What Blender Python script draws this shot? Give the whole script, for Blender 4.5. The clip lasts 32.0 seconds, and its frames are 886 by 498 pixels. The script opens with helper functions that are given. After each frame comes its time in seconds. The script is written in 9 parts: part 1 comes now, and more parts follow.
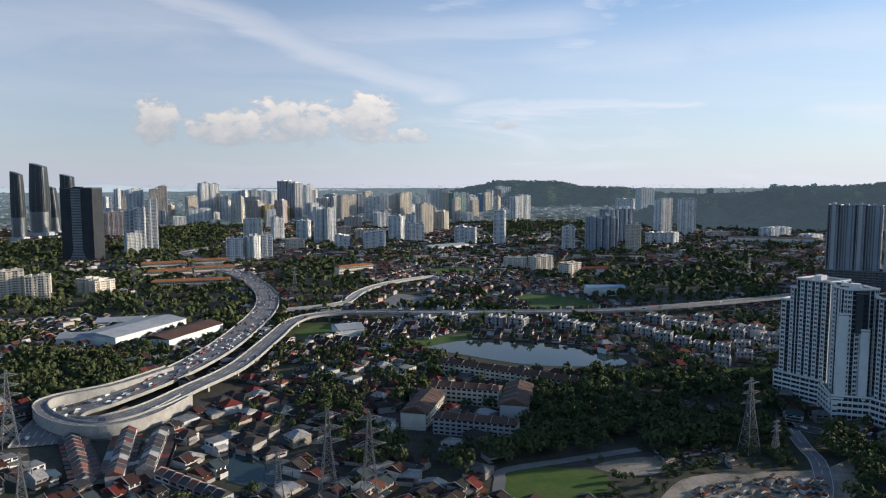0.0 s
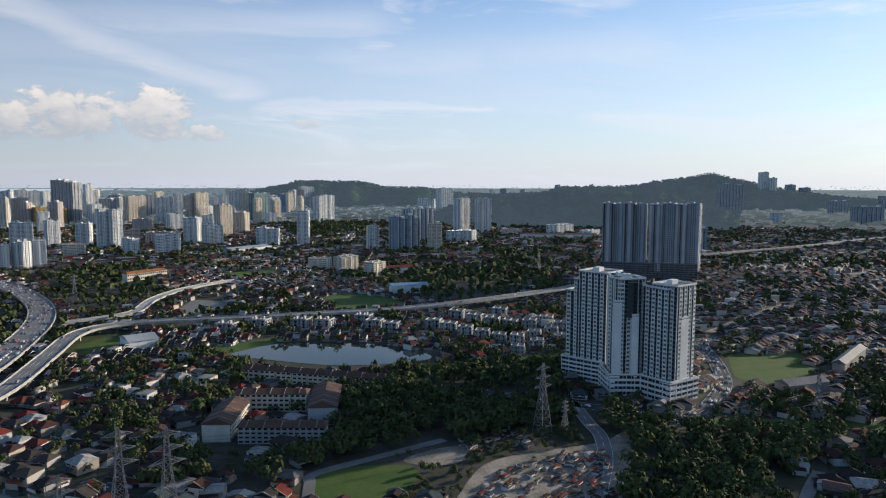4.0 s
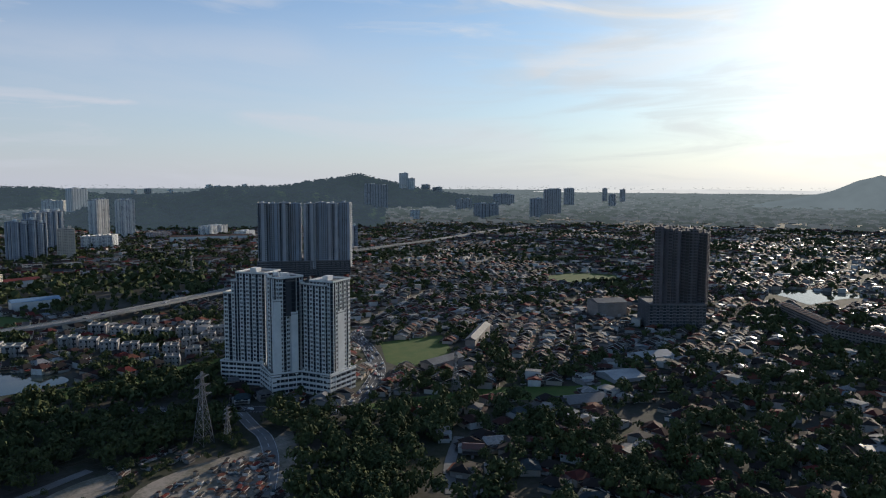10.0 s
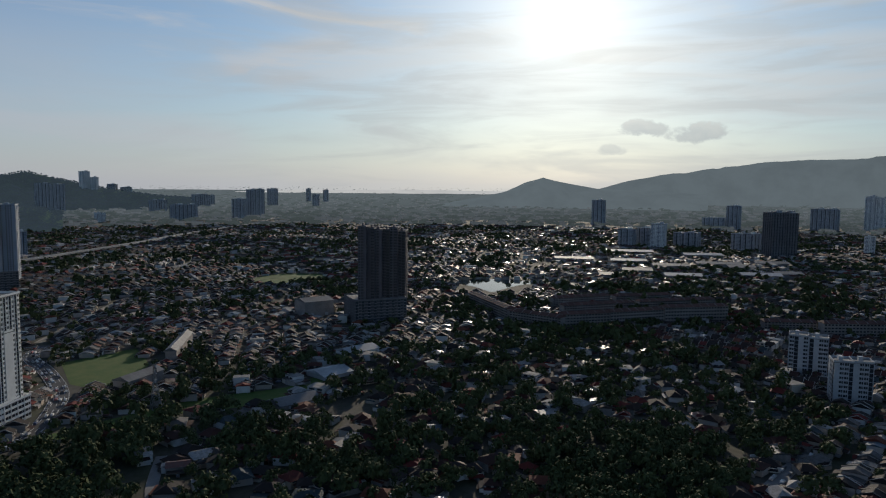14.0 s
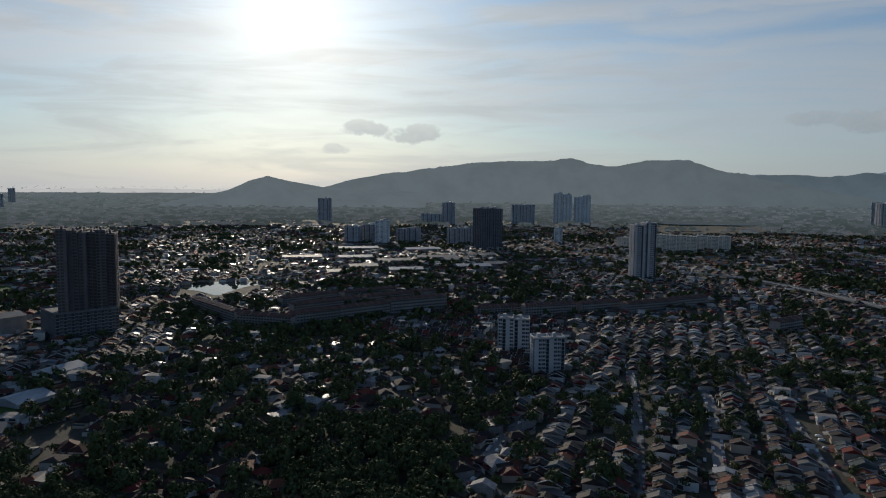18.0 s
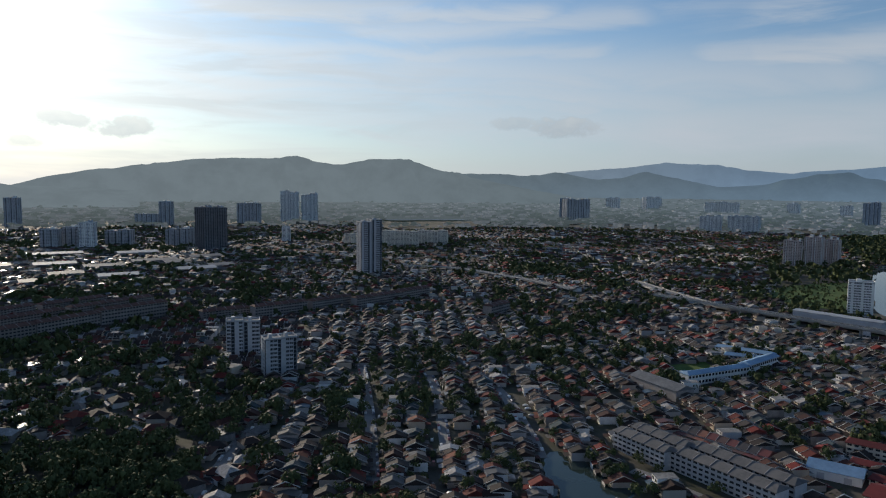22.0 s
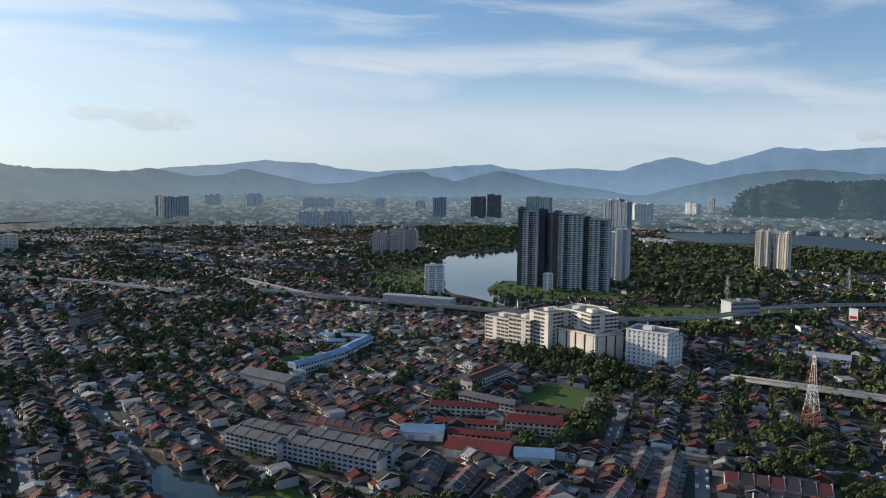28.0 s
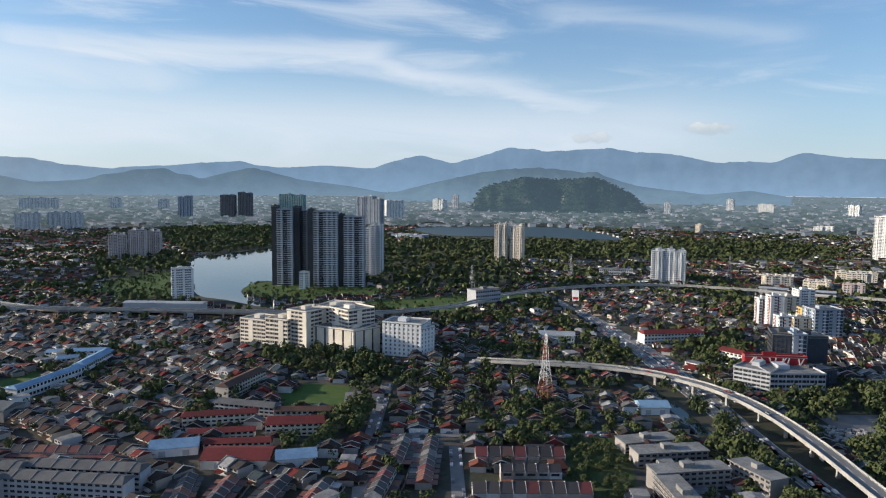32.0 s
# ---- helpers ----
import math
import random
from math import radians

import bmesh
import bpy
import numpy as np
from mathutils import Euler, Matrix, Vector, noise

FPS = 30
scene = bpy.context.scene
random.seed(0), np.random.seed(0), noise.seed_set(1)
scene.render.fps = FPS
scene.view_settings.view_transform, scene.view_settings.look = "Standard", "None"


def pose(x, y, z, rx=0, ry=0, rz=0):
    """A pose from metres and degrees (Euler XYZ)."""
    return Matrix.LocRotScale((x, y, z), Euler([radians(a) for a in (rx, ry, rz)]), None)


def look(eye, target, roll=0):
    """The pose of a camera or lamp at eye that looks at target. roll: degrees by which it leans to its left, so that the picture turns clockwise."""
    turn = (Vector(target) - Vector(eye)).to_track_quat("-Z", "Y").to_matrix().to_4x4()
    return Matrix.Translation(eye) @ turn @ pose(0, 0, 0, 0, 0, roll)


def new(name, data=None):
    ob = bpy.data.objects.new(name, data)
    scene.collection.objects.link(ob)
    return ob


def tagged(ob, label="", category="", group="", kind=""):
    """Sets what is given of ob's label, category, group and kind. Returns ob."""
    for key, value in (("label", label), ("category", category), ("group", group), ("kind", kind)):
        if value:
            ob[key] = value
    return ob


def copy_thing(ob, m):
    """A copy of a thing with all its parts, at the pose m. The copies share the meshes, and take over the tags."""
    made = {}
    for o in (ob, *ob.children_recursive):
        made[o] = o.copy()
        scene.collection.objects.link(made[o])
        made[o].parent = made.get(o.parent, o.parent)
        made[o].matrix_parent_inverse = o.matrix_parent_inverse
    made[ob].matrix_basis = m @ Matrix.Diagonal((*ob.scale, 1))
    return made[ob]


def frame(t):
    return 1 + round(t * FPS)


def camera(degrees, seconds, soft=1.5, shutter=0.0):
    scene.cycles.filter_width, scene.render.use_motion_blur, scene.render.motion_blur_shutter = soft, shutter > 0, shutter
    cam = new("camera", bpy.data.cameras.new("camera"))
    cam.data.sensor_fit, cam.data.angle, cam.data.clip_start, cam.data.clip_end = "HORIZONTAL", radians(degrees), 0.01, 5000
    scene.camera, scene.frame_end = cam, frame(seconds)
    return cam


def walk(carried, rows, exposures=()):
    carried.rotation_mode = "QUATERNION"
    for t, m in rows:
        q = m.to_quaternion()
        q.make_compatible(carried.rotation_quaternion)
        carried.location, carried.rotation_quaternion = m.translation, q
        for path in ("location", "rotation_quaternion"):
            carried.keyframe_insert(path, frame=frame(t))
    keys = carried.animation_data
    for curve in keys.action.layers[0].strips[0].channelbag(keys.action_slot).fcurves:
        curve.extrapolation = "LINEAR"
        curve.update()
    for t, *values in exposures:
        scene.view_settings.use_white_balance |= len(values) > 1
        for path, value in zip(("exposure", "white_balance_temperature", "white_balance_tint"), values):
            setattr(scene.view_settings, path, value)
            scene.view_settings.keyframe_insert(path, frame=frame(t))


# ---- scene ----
# ---- camera ----
cam = camera(64.50, 32.0, soft=1.15)
EYE = (0.0, 0.0, 150.0)
EXPOSURES = [(0.0, 0.17), (6.0, 0.12), (9.0, -0.1), (11.0, -0.4), (14.0, -0.75), (17.0, -0.8), (19.0, -0.65), (21.0, -0.4), (23.0, -0.15), (27.0, 0.17), (32.0, 0.38)]
PATH = [
    (0.0, 0.00, -5.50, 0.07),
    (0.5, -1.97, -5.50, 0.02),
    (1.0, -4.03, -5.49, -0.07),
    (1.5, -6.18, -5.50, -0.11),
    (2.0, -8.34, -5.49, -0.08),
    (2.5, -10.52, -5.50, -0.14),
    (4.5, -17.73, -5.47, -0.11),
    (5.0, -19.82, -5.46, -0.11),
    (5.5, -21.92, -5.47, -0.11),
    (6.0, -24.13, -5.48, -0.09),
    (6.5, -26.42, -5.49, -0.12),
    (7.0, -28.72, -5.50, -0.14),
    (7.5, -31.02, -5.51, -0.15),
    (8.0, -33.33, -5.50, -0.15),
    (8.5, -35.63, -5.49, -0.16),
    (9.0, -37.97, -5.45, -0.22),
    (9.5, -40.42, -5.44, -0.25),
    (10.0, -43.49, -5.41, -0.25),
    (10.5, -46.54, -5.39, -0.31),
    (11.0, -49.52, -5.38, -0.34),
    (11.5, -52.52, -5.36, -0.36),
    (12.0, -55.51, -5.36, -0.40),
    (12.5, -58.52, -5.31, -0.43),
    (13.0, -61.54, -5.28, -0.44),
    (13.5, -64.50, -5.25, -0.45),
    (14.0, -67.24, -5.24, -0.50),
    (14.5, -70.01, -5.22, -0.53),
    (16.5, -81.28, -5.17, -0.57),
    (17.0, -83.82, -5.17, -0.53),
    (17.5, -86.56, -5.18, -0.50),
    (18.0, -89.28, -5.18, -0.53),
    (18.5, -92.05, -5.18, -0.51),
    (19.0, -94.85, -5.18, -0.55),
    (19.5, -97.67, -5.17, -0.52),
    (20.0, -100.49, -5.15, -0.54),
    (20.5, -103.31, -5.15, -0.53),
    (21.0, -105.94, -5.14, -0.54),
    (21.5, -108.58, -5.15, -0.55),
    (22.0, -111.22, -5.15, -0.56),
    (22.5, -113.78, -5.15, -0.54),
    (23.0, -116.31, -5.14, -0.57),
    (23.5, -118.85, -5.13, -0.60),
    (24.0, -121.39, -5.12, -0.60),
    (24.5, -124.05, -5.10, -0.58),
    (25.0, -126.83, -5.09, -0.59),
    (25.5, -129.68, -5.08, -0.61),
    (27.5, -140.31, -5.08, -0.66),
    (28.0, -142.89, -5.07, -0.66),
    (28.5, -145.50, -5.07, -0.64),
    (29.0, -147.97, -5.08, -0.61),
    (29.5, -150.43, -5.08, -0.60),
    (30.0, -152.87, -5.09, -0.58),
    (30.5, -155.32, -5.09, -0.52),
    (31.0, -157.77, -5.10, -0.52),
    (31.5, -160.25, -5.11, -0.47),
    (32.0, -162.74, -5.09, -0.47),
]
walk(cam, [(t, pose(*EYE, 90 + tilt, lean, turn)) for t, turn, tilt, lean in PATH], EXPOSURES)

# ---- world and sun ----
SUN_AZ, SUN_EL = radians(77.3), radians(14.0)
SUN = Vector((math.sin(SUN_AZ) * math.cos(SUN_EL), math.cos(SUN_AZ) * math.cos(SUN_EL), math.sin(SUN_EL)))
sun = new("sun", bpy.data.lights.new("sun", "SUN"))
sun.data.energy, sun.data.angle, sun.data.color = 5.0, radians(0.6), (1.0, 0.87, 0.70)
sun.matrix_world = look(SUN * 100, (0, 0, 0))

world = bpy.data.worlds.new("sky")
scene.world = world
world.use_nodes = True
wt = world.node_tree
wt.nodes.clear()


class Nodes:
    """A short hand for wiring nodes."""

    def __init__(self, tree):
        self.tree = tree

    def add(self, kind, **fields):
        n = self.tree.nodes.new(kind)
        for key, value in fields.items():
            setattr(n, key, value)
        return n

    def put(self, socket, value):
        if hasattr(value, "is_linked"):
            self.tree.links.new(value, socket)
        else:
            socket.default_value = value

    def math(self, op, a, b=0.0, c=0.0, clamp=False):
        n = self.add("ShaderNodeMath", operation=op, use_clamp=clamp)
        for s, v in zip(n.inputs, (a, b, c)):
            self.put(s, v)
        return n.outputs[0]

    def mix(self, f, a, b, blend="MIX"):
        n = self.add("ShaderNodeMix", data_type="RGBA", blend_type=blend)
        self.put(n.inputs[0], f)
        self.put(n.inputs[6], a if hasattr(a, "is_linked") else (*a, 1.0))
        self.put(n.inputs[7], b if hasattr(b, "is_linked") else (*b, 1.0))
        return n.outputs[2]

    def step(self, v, lo, hi):
        n = self.add("ShaderNodeMapRange", interpolation_type="SMOOTHSTEP")
        self.put(n.inputs[0], v)
        n.inputs[1].default_value, n.inputs[2].default_value = lo, hi
        return n.outputs[0]

    def xyz(self, x, y, z=0.0):
        n = self.add("ShaderNodeCombineXYZ")
        for s, v in zip(n.inputs, (x, y, z)):
            self.put(s, v)
        return n.outputs[0]

    def noise(self, vec, scale, detail=4.0, rough=0.55, distort=0.0):
        n = self.add("ShaderNodeTexNoise")
        if vec is not None:
            self.put(n.inputs["Vector"], vec)
        n.inputs["Scale"].default_value, n.inputs["Detail"].default_value = scale, detail
        n.inputs["Roughness"].default_value, n.inputs["Distortion"].default_value = rough, distort
        return n.outputs[0]

    def ramp(self, f, stops, mode="LINEAR"):
        n = self.add("ShaderNodeValToRGB")
        n.color_ramp.interpolation = mode
        while len(n.color_ramp.elements) < len(stops):
            n.color_ramp.elements.new(0.5)
        for e, (p, c) in zip(n.color_ramp.elements, stops):
            e.position, e.color = p, (*c, 1.0)
        self.put(n.inputs[0], f)
        return n.outputs[0]


def build_sky():
    k = Nodes(wt)
    sky = k.add("ShaderNodeTexSky", sky_type="NISHITA", sun_disc=False, sun_elevation=SUN_EL, sun_rotation=SUN_AZ,
                air_density=SKY_AIR, dust_density=SKY_DUST, ozone_density=SKY_OZONE, altitude=150.0)
    sep = k.add("ShaderNodeSeparateXYZ")
    wt.links.new(k.add("ShaderNodeTexCoord").outputs["Generated"], sep.inputs[0])
    x, y, z = sep.outputs
    az = k.math("MULTIPLY", k.math("ARCTAN2", x, y), 180 / math.pi)
    # one run of angles from the first bearing to the last: the seam lies in the unseen quarter
    az = k.math("ADD", k.math("MODULO", k.math("ADD", az, 460.0), 360.0), -100.0)
    el = k.math("MULTIPLY", k.math("ARCSINE", z), 180 / math.pi)
    dot = k.add("ShaderNodeVectorMath", operation="DOT_PRODUCT")
    wt.links.new(sep.inputs[0].links[0].from_socket, dot.inputs[0])
    dot.inputs[1].default_value = SUN
    off = k.math("MULTIPLY", k.math("ARCCOSINE", k.math("MINIMUM", dot.outputs["Value"], 0.99999)), 180 / math.pi)
    veil = k.math("POWER", 2.718, k.math("MULTIPLY", off, -1 / 26.0))
    glow = k.math("POWER", 2.718, k.math("MULTIPLY", off, -1 / 7.5))
    tint = k.mix(veil, (SKY_STRENGTH * 0.85, SKY_STRENGTH * 1.0, SKY_STRENGTH * 1.06), (SKY_STRENGTH * 1.12, SKY_STRENGTH, SKY_STRENGTH * 0.86))
    base = k.mix(1.0, sky.outputs[0], tint, "MULTIPLY")
    # thin high cloud in long streaks
    upper = k.math("POWER", k.step(el, 1.0, 14.0), 0.7)
    streak = k.noise(k.xyz(k.math("MULTIPLY", az, 0.05), k.math("ADD", k.math("MULTIPLY", el, 0.26), k.math("MULTIPLY", az, 0.012)), 3.7), 1.35, 7.0, 0.6, 0.9)
    broad = k.noise(k.xyz(k.math("MULTIPLY", az, 0.035), k.math("MULTIPLY", el, 0.11), 8.1), 1.2, 3.0, 0.5, 0.4)
    thin = k.math("MULTIPLY", k.step(streak, 0.44, 0.74), k.step(broad, 0.30, 0.62))
    thin = k.math("MULTIPLY", thin, 0.62)
    # long trails of high cloud: bearing and height of both ends, half width, weight
    wa = k.math("ADD", az, k.math("MULTIPLY", k.math("SUBTRACT", broad, 0.5), 9.0))
    we = k.math("ADD", el, k.math("MULTIPLY", k.math("SUBTRACT", streak, 0.5), 3.2))
    for a0, e0, a1, e1, h, s in TRAILS:
        da, de = a1 - a0, e1 - e0
        ll = da * da + de * de
        px = k.math("SUBTRACT", wa, a0)
        py = k.math("SUBTRACT", we, e0)
        t = k.math("MULTIPLY", k.math("ADD", k.math("MULTIPLY", px, da), k.math("MULTIPLY", py, de)), 1 / ll, clamp=True)
        qx = k.math("MULTIPLY", k.math("SUBTRACT", px, k.math("MULTIPLY", t, da)), 0.35)
        qy = k.math("SUBTRACT", py, k.math("MULTIPLY", t, de))
        d2 = k.math("ADD", k.math("MULTIPLY", qx, qx), k.math("MULTIPLY", qy, qy))
        v = k.math("MULTIPLY", k.math("POWER", 2.718, k.math("MULTIPLY", d2, -1 / (h * h))), s)
        thin = k.math("MAXIMUM", thin, k.math("MULTIPLY", v, k.math("ADD", 0.35, k.math("MULTIPLY", streak, 1.1))))
    thin = k.math("MINIMUM", thin, 0.92)
    haze = k.math("POWER", 2.718, k.math("MULTIPLY", k.math("MAXIMUM", el, 0.0), -1 / 7.5))
    white = k.mix(veil, WHITE_FAR, WHITE_NEAR)
    low = k.mix(veil, HAZE_FAR, HAZE_NEAR)
    col = k.mix(k.math("MULTIPLY", haze, 0.93), base, low)
    col = k.mix(thin, col, white)
    # sheets of grey cloud round the sun
    sheet = k.noise(k.xyz(k.math("MULTIPLY", az, 0.045), k.math("ADD", k.math("MULTIPLY", el, 0.34), k.math("MULTIPLY", az, -0.008)), 5.2), 1.6, 6.0, 0.58, 0.7)
    dim = k.math("MULTIPLY", k.step(sheet, 0.42, 0.66), k.math("MULTIPLY", k.step(veil, 0.12, 0.5), 0.45))
    col = k.mix(dim, col, (0.60, 0.63, 0.66))
    # heaped clouds: bearing, height, half width and half height in degrees, weight
    puff = k.noise(k.xyz(k.math("MULTIPLY", az, 0.42), k.math("MULTIPLY", el, 0.62), 1.3), 1.7, 7.0, 0.62, 0.25)
    heap, lit = None, None
    for a, e, w, h, s in HEAPS:
        da = k.math("DIVIDE", k.math("SUBTRACT", az, a), w)
        de = k.math("DIVIDE", k.math("SUBTRACT", el, e), h)
        d2 = k.math("ADD", k.math("MULTIPLY", da, da), k.math("MULTIPLY", de, de))
        v = k.math("ADD", k.math("SUBTRACT", 0.85, d2), k.math("MULTIPLY", k.math("SUBTRACT", puff, 0.5), 2.6))
        v = k.math("MULTIPLY", k.step(v, 0.0, 0.6), s)
        shade = k.math("MULTIPLY", v, k.math("ADD", k.math("MULTIPLY", de, 0.55), 0.4, clamp=True))
        heap = v if heap is None else k.math("MAXIMUM", heap, v)
        lit = shade if lit is None else k.math("MAXIMUM", lit, shade)
    cloud = k.mix(k.math("ADD", lit, k.math("MULTIPLY", k.math("SUBTRACT", puff, 0.5), 1.2), clamp=True), HEAP_DARK, HEAP_LIT)
    col = k.mix(heap, col, cloud)
    col = k.mix(k.math("MULTIPLY", glow, 1.0), col, (1.15, 1.09, 0.98), "ADD")
    col = k.mix(k.math("MULTIPLY", veil, 1.0), col, VEIL, "ADD")
    clear = k.math("SUBTRACT", 1.0, k.math("MULTIPLY", k.step(az, 92.0, 140.0), 0.17))
    clear = k.math("SUBTRACT", clear, k.math("MULTIPLY", k.step(k.math("MULTIPLY", az, -1.0), -12.0, 26.0), 0.2))
    col = k.mix(1.0, col, k.xyz(k.math("MULTIPLY", clear, k.math("ADD", 0.97, k.math("MULTIPLY", k.step(k.math("MULTIPLY", az, -1.0), -75.0, -15.0), 0.065))), clear, k.math("MULTIPLY", clear, 1.02)), "MULTIPLY")
    bg = k.add("ShaderNodeBackground")
    k.put(bg.inputs[0], col)
    bg.inputs[1].default_value = 1.0
    wt.links.new(bg.outputs[0], k.add("ShaderNodeOutputWorld").inputs[0])


SKY_STRENGTH, SKY_AIR, SKY_DUST, SKY_OZONE = 0.145, 1.0, 0.2, 4.0
WHITE_FAR, WHITE_NEAR = (0.65, 0.715, 0.81), (1.0, 0.97, 0.92)
HAZE_FAR, HAZE_NEAR = (0.55, 0.61, 0.71), (0.95, 0.93, 0.89)
HEAP_DARK, HEAP_LIT = (0.46, 0.52, 0.58), (0.86, 0.84, 0.80)
VEIL = (0.12, 0.11, 0.08)
TRAILS = [
    (-22.6, 14.5, -0.6, 7.0, 1.3, 0.75),
    (-11.7, 11.3, 9.6, 12.2, 1.6, 0.50),
    (3.0, 5.8, 13.6, 6.0, 0.5, 0.70),
    (-37.7, 9.2, -22.7, 11.5, 3.5, 0.60),
    (9.7, 9.3, 29.4, 10.1, 2.2, 0.45),
    (27.5, 5.0, 31.9, 5.0, 0.5, 0.70),
    (-36.4, 7.3, -3.8, 9.8, 5.0, 0.42),
    (-8.3, 8.5, 31.7, 7.6, 5.0, 0.36),
    (51.1, 9.0, 58.0, 10.8, 0.8, 0.80),
    (2.9, 5.3, 18.2, 5.9, 0.5, 0.80),
    (29.6, 4.9, 47.7, 3.5, 1.0, 0.60),
    (48.9, 14.0, 64.4, 12.1, 0.5, 0.95),
    (50.6, 9.3, 72.0, 11.6, 0.8, 0.70),
    (28.0, 4.9, 47.9, 2.7, 1.0, 0.60),
    (69.0, 7.9, 93.3, 7.7, 2.2, 0.50),
    (79.2, 10.1, 121.9, 10.3, 0.8, 0.70),
    (82.7, 8.3, 122.1, 7.0, 0.7, 0.75),
    (93.5, 13.1, 118.4, 13.6, 0.7, 0.70),
    (54.4, 8.4, 73.2, 11.3, 1.2, 0.60),
    (87.9, 7.1, 122.1, 6.3, 0.9, 0.70),
    (98.6, 9.3, 127.7, 6.5, 1.3, 0.70),
    (82.1, 6.2, 126.7, 5.0, 1.0, 0.60),
    (105.3, 12.0, 124.0, 13.1, 0.9, 0.60),
    (131.1, 9.6, 147.9, 9.8, 0.9, 0.80),
    (103.6, 7.3, 138.4, 8.1, 2.0, 0.60),
    (112.4, 5.1, 148.2, 4.3, 2.2, 0.70),
    (109.5, 9.0, 132.7, 7.9, 2.2, 0.70),
    (134.5, 9.6, 158.5, 10.3, 0.8, 0.90),
    (158.0, 10.1, 174.7, 6.1, 1.0, 0.85),
    (129.2, 4.6, 179.0, 4.3, 2.6, 0.85),
    (154.4, 9.7, 180.2, 5.5, 0.9, 0.60),
    (172.2, 13.5, 186.7, 10.7, 0.8, 0.40),
]
HEAPS = [
    (-21.9, 4.4, 2.2, 2.2, 1.0),
    (-16.7, 4.1, 4.3, 1.8, 1.0),
    (-11.8, 4.7, 4.8, 2.2, 1.0),
    (-6.3, 5.0, 3.7, 2.4, 1.0),
    (-2.7, 3.7, 2.2, 0.8, 0.8),
    (5.0, 4.5, 1.3, 0.5, 0.6),
    (83.1, 4.5, 2.4, 0.8, 0.7),
    (86.9, 4.1, 2.7, 0.9, 0.7),
    (80.5, 2.9, 1.2, 0.5, 0.5),
    (80.6, 2.8, 1.5, 0.5, 0.4),
    (116.9, 5.0, 2.0, 0.7, 0.4),
    (120.7, 4.7, 3.4, 1.0, 0.5),
    (175.0, 3.9, 1.4, 0.6, 0.6),
    (183.2, 4.5, 2.3, 0.6, 0.7),
    (174.0, 3.9, 1.2, 0.5, 0.6),
]
build_sky()

# ---- materials ----


def material(name, c1, c2=None, scale=0.3, rough=0.85, metal=0.0, bump=0.0, fine=None, islands=None, per_object=0.0, sheen=0.0, spec=0.3):
    """Paint, soil or stone: two colours mixed by coarse and fine noise, at sizes of the real world."""
    mat = bpy.data.materials.new(name)
    mat.use_nodes = True
    k = Nodes(mat.node_tree)
    b = mat.node_tree.nodes["Principled BSDF"]
    pos = k.add("ShaderNodeNewGeometry").outputs["Position"]
    coarse = k.noise(pos, scale, 3.0, 0.6)
    grain = k.noise(pos, fine or scale * 7, 3.0, 0.6)
    f = k.step(k.math("ADD", k.math("MULTIPLY", coarse, 0.65), k.math("MULTIPLY", grain, 0.35)), 0.36, 0.64)
    if islands:
        r = k.add("ShaderNodeNewGeometry").outputs["Random Per Island"]
        stops = [(i / len(islands), c) for i, c in enumerate(islands)]
        hue = k.ramp(r, stops, "CONSTANT")
        col = k.mix(k.math("MULTIPLY", f, 0.45), hue, c1, "MIX")
    else:
        col = k.mix(f, c1, c2 or tuple(v * 0.8 for v in c1))
    if per_object:
        r = k.add("ShaderNodeObjectInfo").outputs["Random"]
        col = k.mix(k.math("MULTIPLY", r, per_object), col, tuple(v * 0.35 for v in c1))
    k.put(b.inputs["Base Color"], col)
    k.put(b.inputs["Roughness"], k.math("ADD", rough - 0.06, k.math("MULTIPLY", grain, 0.12)))
    b.inputs["Metallic"].default_value = metal
    b.inputs["Specular IOR Level"].default_value = spec
    if sheen:
        b.inputs["Sheen Weight"].default_value, b.inputs["Sheen Roughness"].default_value = sheen, 0.35
        b.inputs["Sheen Tint"].default_value = (0.8, 0.9, 1.0, 1.0)
    if bump:
        n = k.add("ShaderNodeBump")
        n.inputs["Strength"].default_value, n.inputs["Distance"].default_value = 0.6, bump
        k.put(n.inputs["Height"], grain)
        k.put(b.inputs["Normal"], n.outputs[0])
    return mat


